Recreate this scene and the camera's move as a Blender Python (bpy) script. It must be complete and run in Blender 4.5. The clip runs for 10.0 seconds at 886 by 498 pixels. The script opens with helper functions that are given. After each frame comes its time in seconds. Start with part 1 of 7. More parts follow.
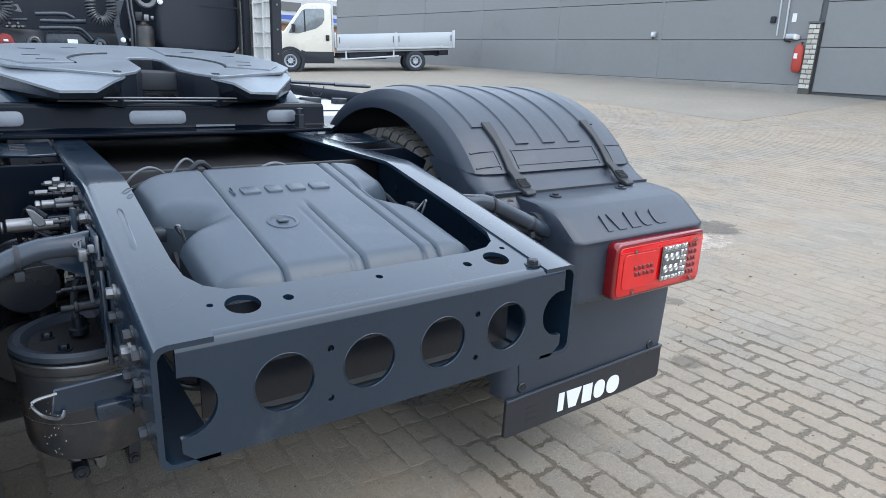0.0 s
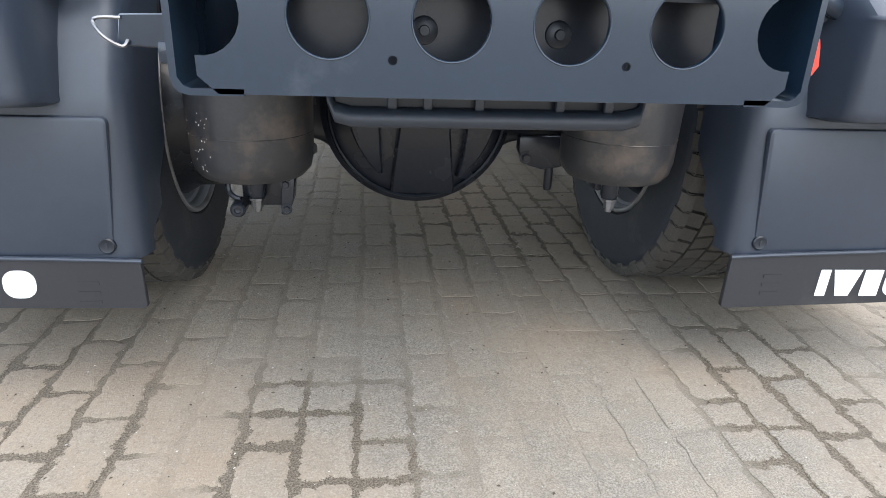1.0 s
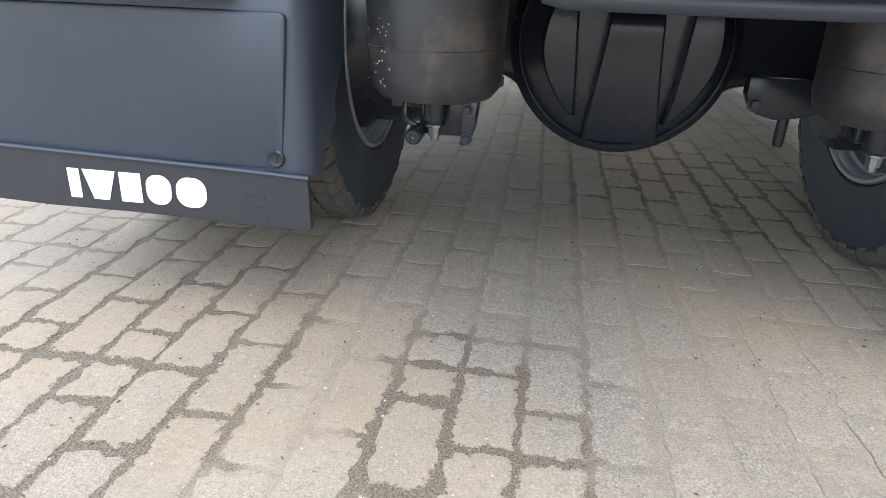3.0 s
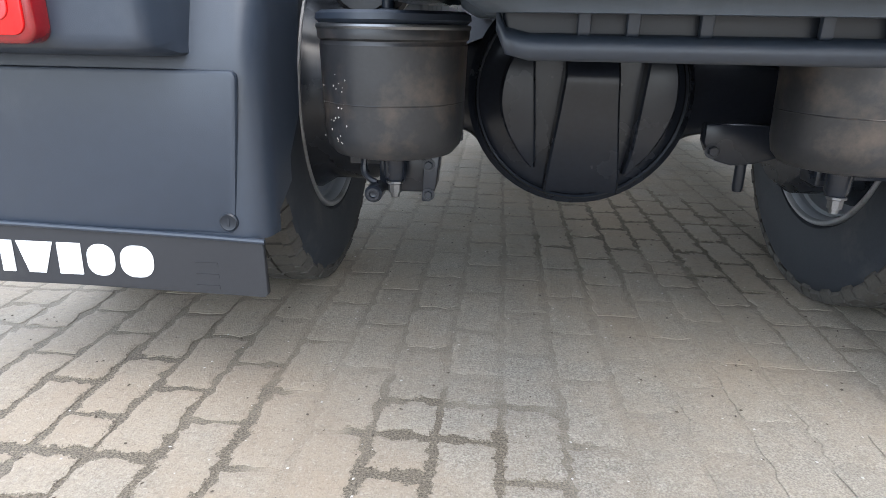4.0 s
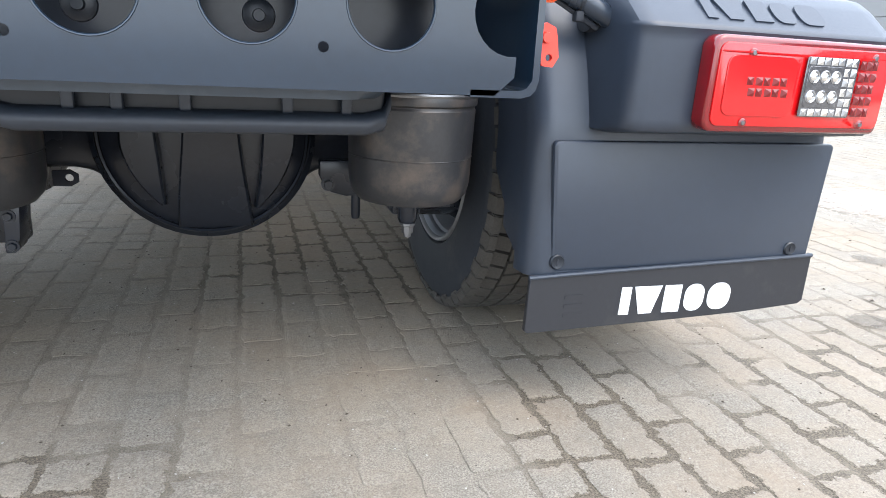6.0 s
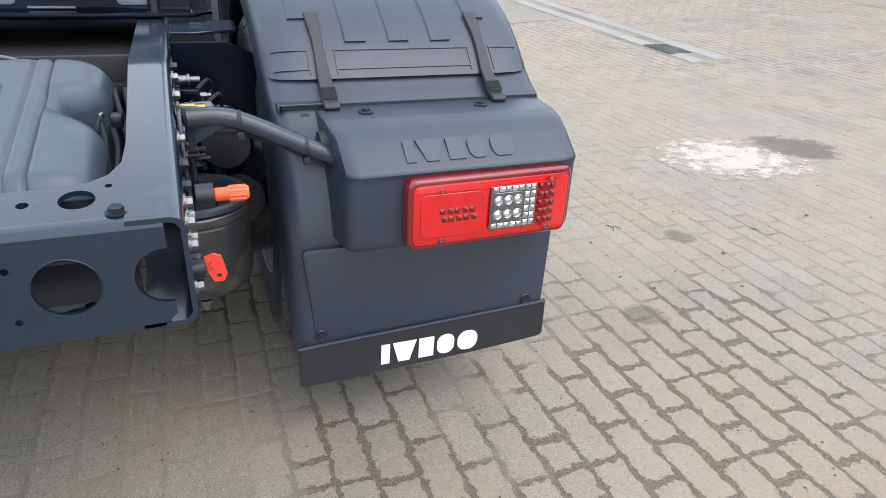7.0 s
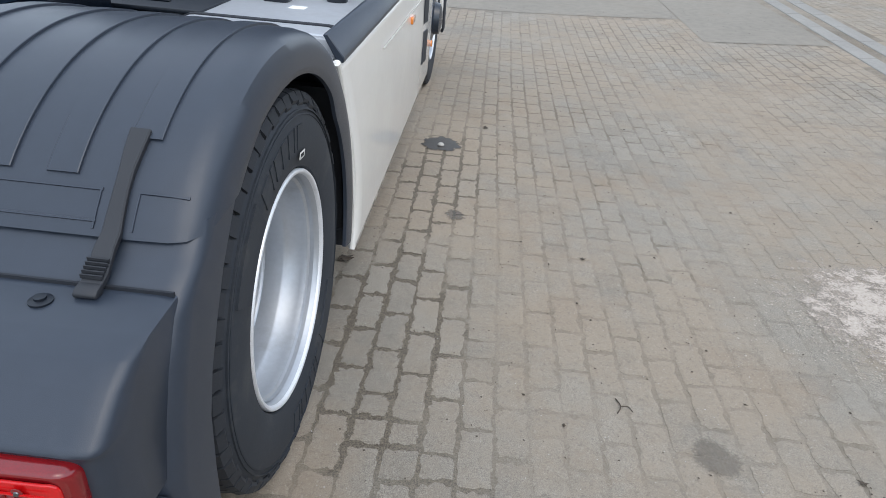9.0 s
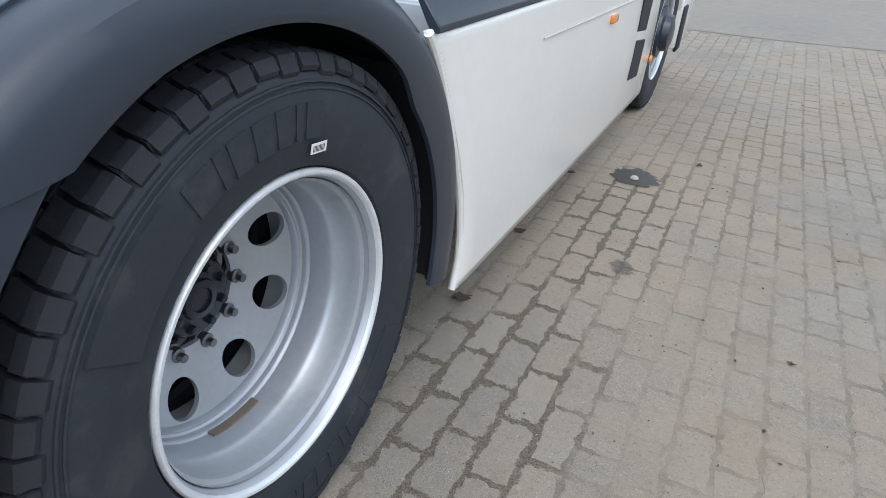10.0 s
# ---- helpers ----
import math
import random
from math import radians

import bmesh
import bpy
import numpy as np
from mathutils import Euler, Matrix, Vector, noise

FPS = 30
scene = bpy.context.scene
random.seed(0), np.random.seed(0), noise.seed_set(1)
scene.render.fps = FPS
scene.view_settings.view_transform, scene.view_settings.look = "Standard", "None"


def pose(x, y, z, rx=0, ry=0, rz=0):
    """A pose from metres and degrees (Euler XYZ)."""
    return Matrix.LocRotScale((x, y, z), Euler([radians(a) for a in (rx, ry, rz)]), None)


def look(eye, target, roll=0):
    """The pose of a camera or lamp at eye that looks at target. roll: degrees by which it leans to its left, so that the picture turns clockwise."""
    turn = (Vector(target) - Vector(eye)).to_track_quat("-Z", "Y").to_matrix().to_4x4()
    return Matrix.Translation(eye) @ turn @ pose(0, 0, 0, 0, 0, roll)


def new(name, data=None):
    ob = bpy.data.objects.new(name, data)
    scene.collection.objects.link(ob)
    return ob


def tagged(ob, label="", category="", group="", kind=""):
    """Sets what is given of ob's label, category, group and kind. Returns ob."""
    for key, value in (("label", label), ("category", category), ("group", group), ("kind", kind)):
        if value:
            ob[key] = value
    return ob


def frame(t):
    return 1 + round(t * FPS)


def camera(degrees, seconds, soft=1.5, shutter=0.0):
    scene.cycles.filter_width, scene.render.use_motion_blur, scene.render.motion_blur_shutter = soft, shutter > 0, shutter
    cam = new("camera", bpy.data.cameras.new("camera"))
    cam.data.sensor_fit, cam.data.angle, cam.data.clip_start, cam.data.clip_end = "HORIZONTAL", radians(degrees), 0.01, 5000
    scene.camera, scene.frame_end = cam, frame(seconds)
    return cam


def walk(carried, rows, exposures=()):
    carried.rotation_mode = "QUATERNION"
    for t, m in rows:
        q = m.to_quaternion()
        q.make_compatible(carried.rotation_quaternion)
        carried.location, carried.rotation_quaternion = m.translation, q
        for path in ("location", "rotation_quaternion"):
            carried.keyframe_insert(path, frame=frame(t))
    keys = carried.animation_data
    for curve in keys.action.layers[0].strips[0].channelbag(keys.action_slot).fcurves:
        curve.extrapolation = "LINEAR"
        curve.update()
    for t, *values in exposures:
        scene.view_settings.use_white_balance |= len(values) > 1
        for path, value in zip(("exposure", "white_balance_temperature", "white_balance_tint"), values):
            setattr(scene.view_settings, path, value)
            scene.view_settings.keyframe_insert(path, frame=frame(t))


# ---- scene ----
cam = camera(69.3, 10.0, 0.3)
PATH = [
    (0, (-0.511, -0.806, 1.223), (0.604, 0.758, 0.667), 2.4),
    (0.2, (-0.404, -0.805, 1.194), (0.458, 0.903, 0.611), 2.8),
    (0.5, (-0.278, -0.788, 1.037), (0.266, 1.022, 0.383), 2.5),
    (1, (-0.162, -0.762, 0.798), (0.067, 1.083, 0.061), 2.3),
    (1.5, (-0.13, -0.732, 0.701), (-0.003, 1.093, -0.106), 2.4),
    (2, (-0.134, -0.726, 0.697), (-0.111, 1.087, -0.146), 2.2),
    (2.5, (-0.186, -0.674, 0.694), (-0.433, 1.118, -0.159), 2.0),
    (2.7, (-0.192, -0.644, 0.681), (-0.463, 1.146, -0.167), 2.0),
    (3.8, (-0.21, -0.569, 0.64), (-0.42, 1.303, -0.031), 1.0),
    (4, (-0.212, -0.562, 0.65), (-0.371, 1.32, -0.006), 1.0),
    (4.5, (-0.191, -0.569, 0.644), (-0.262, 1.323, 0.0), 1.0),
    (5, (-0.035, -0.565, 0.636), (0.027, 1.335, 0.015), 0.9),
    (5.2, (0.038, -0.566, 0.634), (0.213, 1.331, 0.025), 0.9),
    (6.3, (0.091, -0.772, 0.88), (0.745, 1.018, 0.271), 2.9),
    (6.5, (0.172, -0.845, 1.049), (0.85, 0.89, 0.32), 2.8),
    (7, (0.408, -0.928, 1.254), (1.091, 0.726, 0.36), 2.7),
    (7.5, (0.757, -0.83, 1.296), (1.45, 0.781, 0.334), 3.1),
    (8, (1.112, -0.766, 1.346), (1.763, 0.844, 0.354), 4.1),
    (8.5, (1.4, -0.587, 1.37), (1.646, 1.124, 0.365), 4.1),
    (9, (1.668, -0.237, 1.444), (1.6, 1.495, 0.447), 5.0),
    (9.5, (1.867, 0.075, 1.397), (1.52, 1.779, 0.409), 4.9),
    (10, (1.863, 0.377, 1.224), (1.136, 1.965, 0.249), 4.2),
]
walk(cam, [(t, look(eye, target, roll)) for t, eye, target, roll in PATH],
     [(0.0, 1.43, 6100, 7), (0.5, 1.82, 6300, 8), (1.0, 2.22, 6450, 9), (2.0, 2.29, 6500, 9), (2.7, 2.30, 6450, 9), (4.0, 2.43, 6300, 9), (4.5, 2.62, 6300, 9), (5.0, 2.76, 6300, 9), (5.4, 2.72, 6300, 9), (6.3, 2.09, 6400, 9), (6.6, 1.92, 6450, 9), (7.0, 1.56, 6500, 9), (7.5, 1.31, 6500, 9), (8.0, 1.00, 6500, 8), (8.5, 0.93, 6450, 8), (9.0, 0.95, 6300, 8), (10.0, 1.00, 6150, 7)])

# ---- light ----
SUN_ELEV, SUN_ROT = radians(58), radians(142)
world = bpy.data.worlds.new("overcast_sky")
scene.world = world
world.use_nodes = True
wn, wl = world.node_tree.nodes, world.node_tree.links
sky = wn.new("ShaderNodeTexSky")
sky.sky_type, sky.sun_disc = "NISHITA", False
sky.sun_elevation, sky.sun_rotation = SUN_ELEV, SUN_ROT
sky.air_density, sky.dust_density, sky.ozone_density = 1.2, 3.5, 1.5
grey = wn.new("ShaderNodeHueSaturation")
grey.inputs["Saturation"].default_value = 0.85
wl.new(sky.outputs["Color"], grey.inputs["Color"])
veil = wn.new("ShaderNodeMix")
veil.data_type = "RGBA"
veil.inputs["Factor"].default_value = 0.6
veil.inputs["B"].default_value = (5.45, 5.9, 6.55, 1)
wl.new(grey.outputs["Color"], veil.inputs["A"])
wl.new(veil.outputs["Result"], wn["Background"].inputs["Color"])
wn["Background"].inputs["Strength"].default_value = 0.15

sun = new("sun", bpy.data.lights.new("sun", "SUN"))
sun.data.energy, sun.data.angle, sun.data.color = 0.25, radians(60), (1.0, 0.97, 0.92)
sun.matrix_world = look((0, 0, 30), Vector((0, 0, 30)) - Vector((math.sin(SUN_ROT) * math.cos(SUN_ELEV), math.cos(SUN_ROT) * math.cos(SUN_ELEV), math.sin(SUN_ELEV))))


# ---- materials ----
def nodes_of(name):
    m = bpy.data.materials.new(name)
    m.use_nodes = True
    return m, m.node_tree.nodes, m.node_tree.links, m.node_tree.nodes["Principled BSDF"]


def surface(name, colour, rough=0.5, metal=0.0, vary=0.15, scale=8.0, grain=0.0, grain_scale=400.0, coat=0.0,
            dirt=None, dirt_amount=0.0, dirt_scale=3.0, piece=0.0, rough_vary=0.1):
    """A surface with variation at two scales, fine relief, and optional dirt of another colour."""
    m, n, l, p = nodes_of(name)
    co = n.new("ShaderNodeTexCoord")
    big = n.new("ShaderNodeTexNoise")
    big.inputs["Scale"].default_value, big.inputs["Detail"].default_value = scale, 6.0
    fine = n.new("ShaderNodeTexNoise")
    fine.inputs["Scale"].default_value, fine.inputs["Detail"].default_value = scale * 14, 4.0
    l.new(co.outputs["Object"], big.inputs["Vector"])
    l.new(co.outputs["Object"], fine.inputs["Vector"])
    add = n.new("ShaderNodeMath")
    add.operation = "ADD"
    l.new(big.outputs["Fac"], add.inputs[0])
    l.new(fine.outputs["Fac"], add.inputs[1])
    span = n.new("ShaderNodeMapRange")
    span.inputs["From Min"].default_value, span.inputs["From Max"].default_value = 0.65, 1.35
    span.inputs["To Min"].default_value, span.inputs["To Max"].default_value = 1 - vary, 1 + vary
    l.new(add.outputs[0], span.inputs["Value"])
    value = span.outputs[0]
    if piece:
        info = n.new("ShaderNodeObjectInfo")
        pr = n.new("ShaderNodeMapRange")
        pr.inputs["To Min"].default_value, pr.inputs["To Max"].default_value = 1 - piece, 1 + piece
        l.new(info.outputs["Random"], pr.inputs["Value"])
        mul = n.new("ShaderNodeMath")
        mul.operation = "MULTIPLY"
        l.new(value, mul.inputs[0])
        l.new(pr.outputs[0], mul.inputs[1])
        value = mul.outputs[0]
    scale_colour = n.new("ShaderNodeVectorMath")
    scale_colour.operation = "SCALE"
    scale_colour.inputs[0].default_value = colour
    l.new(value, scale_colour.inputs["Scale"])
    out = scale_colour.outputs[0]
    if dirt:
        spots = n.new("ShaderNodeTexNoise")
        spots.inputs["Scale"].default_value, spots.inputs["Detail"].default_value = dirt_scale, 8.0
        spots.inputs["Roughness"].default_value = 0.65
        l.new(co.outputs["Object"], spots.inputs["Vector"])
        cut = n.new("ShaderNodeMapRange")
        cut.inputs["From Min"].default_value, cut.inputs["From Max"].default_value = 0.62 - dirt_amount * 0.3, 0.75 - dirt_amount * 0.2
        cut.inputs["To Max"].default_value = min(1.0, 0.35 + dirt_amount)
        l.new(spots.outputs["Fac"], cut.inputs["Value"])
        mix = n.new("ShaderNodeMix")
        mix.data_type = "RGBA"
        mix.inputs["B"].default_value = (*dirt, 1)
        l.new(cut.outputs[0], mix.inputs["Factor"])
        l.new(out, mix.inputs["A"])
        out = mix.outputs["Result"]
    l.new(out, p.inputs["Base Color"])
    rr = n.new("ShaderNodeMapRange")
    rr.inputs["To Min"].default_value, rr.inputs["To Max"].default_value = max(0.02, rough - rough_vary), min(1, rough + rough_vary)
    l.new(big.outputs["Fac"], rr.inputs["Value"])
    l.new(rr.outputs[0], p.inputs["Roughness"])
    p.inputs["Metallic"].default_value = metal
    if coat:
        p.inputs["Coat Weight"].default_value, p.inputs["Coat Roughness"].default_value = coat, 0.08
    if grain:
        g = n.new("ShaderNodeTexNoise")
        g.inputs["Scale"].default_value, g.inputs["Detail"].default_value = grain_scale, 3.0
        l.new(co.outputs["Object"], g.inputs["Vector"])
        b = n.new("ShaderNodeBump")
        b.inputs["Strength"].default_value, b.inputs["Distance"].default_value = grain, 0.002
        l.new(g.outputs["Fac"], b.inputs["Height"])
        l.new(b.outputs[0], p.inputs["Normal"])
    return m


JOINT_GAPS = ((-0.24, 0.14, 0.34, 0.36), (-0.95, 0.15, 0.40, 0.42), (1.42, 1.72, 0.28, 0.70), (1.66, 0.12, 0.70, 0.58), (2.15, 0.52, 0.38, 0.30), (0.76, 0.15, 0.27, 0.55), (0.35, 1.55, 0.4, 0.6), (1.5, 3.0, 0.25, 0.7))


SAND_FILLED = ((0.24, 0.25, 0.30, 0.95), (0.15, -0.55, 0.40, 0.40), (-0.51, 0.30, 0.07, 0.40), (4.4, 2.6, 2.1, 1.9), (6.6, 2.2, 1.6, 1.6))


def paving(name, pieces):
    """Worn concrete blocks: sand film, wet stains and grit, by place in the yard."""
    m, n, l, p = nodes_of(name)
    geo = n.new("ShaderNodeNewGeometry")

    def noise_at(scale, detail=6.0, rough=0.6):
        t = n.new("ShaderNodeTexNoise")
        t.inputs["Scale"].default_value, t.inputs["Detail"].default_value, t.inputs["Roughness"].default_value = scale, detail, rough
        l.new(geo.outputs["Position"], t.inputs["Vector"])
        return t.outputs["Fac"]

    def ramp(src, a, b, lo=0.0, hi=1.0):
        r = n.new("ShaderNodeMapRange")
        for k, v in (("From Min", a), ("From Max", b), ("To Min", lo), ("To Max", hi)):
            r.inputs[k].default_value = v
        l.new(src, r.inputs["Value"])
        return r.outputs[0]

    def mixed(fac, a, b):
        x = n.new("ShaderNodeMix")
        x.data_type = "RGBA"
        for key, v in (("A", a), ("B", b)):
            if isinstance(v, tuple):
                x.inputs[key].default_value = (*v, 1)
            else:
                l.new(v, x.inputs[key])
        l.new(fac, x.inputs["Factor"])
        return x.outputs["Result"]

    ragged = ramp(noise_at(6.0), 0.2, 0.8, -0.6, 0.6)

    def spread(places):
        """1 inside any of the given ovals, with an uneven edge."""
        out = None
        for x, y, rx, ry in places:
            mp = n.new("ShaderNodeMapping")
            mp.inputs["Location"].default_value, mp.inputs["Scale"].default_value = (-x / rx, -y / ry, 0), (1 / rx, 1 / ry, 0)
            l.new(geo.outputs["Position"], mp.inputs["Vector"])
            ln = n.new("ShaderNodeVectorMath")
            ln.operation = "LENGTH"
            l.new(mp.outputs[0], ln.inputs[0])
            add = n.new("ShaderNodeMath")
            add.operation = "ADD"
            l.new(ln.outputs["Value"], add.inputs[0])
            l.new(ragged, add.inputs[1])
            here = ramp(add.outputs[0], 0.75, 1.15, 1.0, 0.0)
            if out is not None:
                mx = n.new("ShaderNodeMath")
                mx.operation = "MAXIMUM"
                l.new(out, mx.inputs[0])
                l.new(here, mx.inputs[1])
                here = mx.outputs[0]
            out = here
        return out

    block = mixed(ramp(noise_at(1.1), 0.35, 0.65), (0.172, 0.159, 0.136), (0.262, 0.236, 0.194))
    grit = mixed(ramp(noise_at(300, 2.0, 0.55), 0.34, 0.66), (0.085, 0.078, 0.067), (0.44, 0.405, 0.345))
    base = mixed(ramp(noise_at(22), 0.35, 0.75, 0.34, 0.80), block, grit)
    if pieces:
        rnd = n.new("ShaderNodeObjectInfo").outputs["Random"] if pieces == "objects" else geo.outputs["Random Per Island"]
        sc = n.new("ShaderNodeVectorMath")
        sc.operation = "SCALE"
        l.new(base, sc.inputs[0])
        l.new(ramp(rnd, 0, 1, 0.90, 1.09), sc.inputs["Scale"])
        base = sc.outputs[0]
    sand = mixed(ramp(noise_at(0.9, 8.0, 0.7), 0.40, 0.57, 0.12, 0.85), base, (0.288, 0.236, 0.177))
    sand = mixed(ramp(noise_at(2.3, 8.0, 0.75), 0.60, 0.74, 0.0, 0.42), sand, (0.125, 0.112, 0.095))
    col = mixed(ramp(noise_at(9.0, 8.0, 0.8), 0.54, 0.74, 0.0, 0.42), sand, (0.17, 0.145, 0.115))
    col = mixed(ramp(noise_at(1.7, 7.0, 0.7), 0.52, 0.68, 0.0, 0.34), col, (0.225, 0.158, 0.102))
    col = mixed(ramp(noise_at(70, 5.0, 0.75), 0.53, 0.66, 0.0, 0.36), col, (0.105, 0.093, 0.077))
    col = mixed(ramp(noise_at(120, 4.0, 0.7), 0.56, 0.68, 0.0, 0.36), col, (0.43, 0.395, 0.345))
    worn = n.new("ShaderNodeMath")
    worn.operation = "MULTIPLY"
    l.new(spread([(7.5, 4.6, 4.2, 3.4)]), worn.inputs[0])
    l.new(ramp(noise_at(4.2, 8.0, 0.78), 0.50, 0.62, 0.0, 0.30), worn.inputs[1])
    col = mixed(worn.outputs[0], col, (0.085, 0.080, 0.074))
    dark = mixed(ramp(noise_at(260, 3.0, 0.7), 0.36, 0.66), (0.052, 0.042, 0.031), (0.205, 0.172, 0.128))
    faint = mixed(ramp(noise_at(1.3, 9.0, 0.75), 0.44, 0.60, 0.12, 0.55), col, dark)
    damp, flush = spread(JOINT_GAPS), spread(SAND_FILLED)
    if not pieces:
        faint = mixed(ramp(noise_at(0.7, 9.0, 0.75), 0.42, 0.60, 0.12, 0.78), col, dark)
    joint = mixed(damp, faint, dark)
    joint = mixed(ramp(flush, 0.0, 1.0, 0.0, 0.8), joint, col)
    if pieces:
        rim = n.new("ShaderNodeAttribute")
        rim.attribute_name = "rim"
        add = n.new("ShaderNodeMath")
        add.operation = "ADD"
        l.new(rim.outputs["Fac"], add.inputs[0])
        l.new(ramp(noise_at(48, 6.0, 0.8), 0.28, 0.72, -0.95, 0.95), add.inputs[1])
        wide = n.new("ShaderNodeMath")
        wide.operation = "ADD"
        l.new(add.outputs[0], wide.inputs[0])
        l.new(ramp(noise_at(7.0, 3.0, 0.6), 0.3, 0.7, -0.55, 0.35), wide.inputs[1])
        opened = n.new("ShaderNodeMath")
        opened.operation = "ADD"
        l.new(wide.outputs[0], opened.inputs[0])
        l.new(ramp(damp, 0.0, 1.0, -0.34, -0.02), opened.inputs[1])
        col = mixed(ramp(opened.outputs[0], 0.68, 0.73), col, joint)
    else:
        col = joint
    l.new(col, p.inputs["Base Color"])
    p.inputs["Roughness"].default_value = 0.85
    l.new(ramp(noise_at(3.0), 0.3, 0.7, 0.72, 0.95), p.inputs["Roughness"])
    b = n.new("ShaderNodeBump")
    b.inputs["Strength"].default_value, b.inputs["Distance"].default_value = 0.8, 0.004
    l.new(noise_at(190, 5.0, 0.75), b.inputs["Height"])
    l.new(b.outputs[0], p.inputs["Normal"])
    return m


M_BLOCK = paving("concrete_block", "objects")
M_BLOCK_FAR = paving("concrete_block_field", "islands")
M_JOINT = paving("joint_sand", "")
M_SLAB = surface("concrete_slab", (0.215, 0.194, 0.162), 0.85, vary=0.14, scale=0.8, grain=0.3, grain_scale=150, dirt=(0.21, 0.18, 0.145), dirt_amount=0.3, dirt_scale=1.1)
M_CHASSIS = surface("chassis_paint", (0.007, 0.0165, 0.031), 0.3, vary=0.12, scale=5, coat=1.0, grain=0.008, grain_scale=14, dirt=(0.050, 0.063, 0.084), dirt_amount=0.10, dirt_scale=6)
M_CHASSIS.node_tree.nodes["Principled BSDF"].inputs["IOR"].default_value = 1.5
M_CHASSIS.node_tree.nodes["Principled BSDF"].inputs["Coat Roughness"].default_value = 0.12
M_CHASSIS.node_tree.nodes["Principled BSDF"].inputs["Specular IOR Level"].default_value = 0.15
M_PLASTIC = surface("grey_plastic", (0.0268, 0.0352, 0.0510), 0.36, vary=0.07, scale=3, grain=0.12, grain_scale=900, dirt=(0.062, 0.070, 0.084), dirt_amount=0.12, dirt_scale=4)
M_PLASTIC.node_tree.nodes["Principled BSDF"].inputs["Specular IOR Level"].default_value = 0.5
M_STAY = surface("satin_grey_paint", (0.022, 0.031, 0.046), 0.25, vary=0.1, scale=8, grain=0.05, dirt=(0.06, 0.062, 0.066), dirt_amount=0.15, dirt_scale=9)
M_TANK = surface("tank_plastic", (0.044, 0.059, 0.079), 0.38, vary=0.08, scale=5, grain=0.1, grain_scale=700, dirt=(0.11, 0.127, 0.149), dirt_amount=0.12, dirt_scale=5)
M_FLAP = surface("flap_rubber", (0.015, 0.016, 0.020), 0.55, vary=0.12, scale=6, grain=0.1, grain_scale=500, dirt=(0.045, 0.044, 0.043), dirt_amount=0.15, dirt_scale=9)
M_STRAP = surface("strap_rubber", (0.019, 0.021, 0.026), 0.55, vary=0.1, scale=20, grain=0.1)
M_BLACK = surface("black_paint", (0.0055, 0.0090, 0.0155), 0.42, vary=0.15, scale=6, grain=0.05, dirt=(0.026, 0.026, 0.028), dirt_amount=0.12)
# Black parts; also solid inserts that stand for shade in gaps and slots.
M_VOID = surface("black_parts_and_shade", (0.014, 0.017, 0.0235), 0.7, vary=0.2, scale=6, grain=0.1)
# Near-black that puts the shade of empty spaces into the colour of plates.
M_DEEP = surface("painted_shade_black", (0.007, 0.007, 0.009), 0.6, vary=0.2, scale=6, grain=0.05)
M_TYRE = surface("tyre_rubber", (0.019, 0.024, 0.0325), 0.72, vary=0.15, scale=9, grain=0.15, grain_scale=300, dirt=(0.060, 0.060, 0.060), dirt_amount=0.25, dirt_scale=9)
M_TREAD = surface("tread_rubber", (0.020, 0.023, 0.029), 0.8, vary=0.2, scale=14, grain=0.2, grain_scale=200, dirt=(0.055, 0.053, 0.050), dirt_amount=0.2, dirt_scale=12)
M_RIM = surface("rim_silver", (0.43, 0.455, 0.49), 0.38, metal=0.5, vary=0.06, scale=5, grain=0.03, dirt=(0.30, 0.29, 0.28), dirt_amount=0.08, dirt_scale=7)
M_FLANGE = surface("bright_rim_edge", (0.72, 0.74, 0.77), 0.32, metal=0.3, vary=0.08, scale=20, dirt=(0.3, 0.3, 0.3), dirt_amount=0.06, dirt_scale=16)
M_STEEL = surface("zinc_steel", (0.19, 0.195, 0.205), 0.38, metal=0.9, vary=0.15, scale=30)
M_CAST = surface("cast_iron_paint", (0.0145, 0.0175, 0.0245), 0.26, vary=0.15, scale=6, grain=0.012, grain_scale=60)
M_CAST.node_tree.nodes["Principled BSDF"].inputs["Specular IOR Level"].default_value = 0.4
M_PAN = surface("pan_paint", (0.020, 0.027, 0.040), 0.42, vary=0.12, scale=6, coat=0.0, dirt=(0.03, 0.03, 0.032), dirt_amount=0.12, dirt_scale=8)
M_BAG = surface("air_bag_plastic", (0.024, 0.025, 0.028), 0.36, vary=0.18, scale=9, grain=0.1, grain_scale=150, dirt=(0.096, 0.075, 0.060), dirt_amount=0.42, dirt_scale=8)
M_WHITE = surface("white_paint", (0.78, 0.77, 0.735), 0.2, vary=0.025, scale=2, coat=0.6, rough_vary=0.05, dirt=(0.52, 0.48, 0.42), dirt_amount=0.03, dirt_scale=2.5)
M_VANWHITE = surface("van_paint", (0.62, 0.585, 0.505), 0.28, vary=0.04, scale=2, coat=0.5)
M_BED = surface("bed_aluminium", (0.46, 0.485, 0.51), 0.4, metal=0.2, vary=0.05, scale=2)
M_GREYTANK = surface("tank_silver", (0.50, 0.52, 0.55), 0.35, metal=0.45, vary=0.06, scale=3, dirt=(0.36, 0.36, 0.36), dirt_amount=0.08)
M_RED = surface("red_lens", (0.52, 0.005, 0.007), 0.12, vary=0.12, scale=25, grain=0.03, grain_scale=160, coat=0.5, rough_vary=0.03)
M_REDDARK = surface("dark_red_lens", (0.17, 0.004, 0.007), 0.14, vary=0.15, scale=30, coat=0.6)
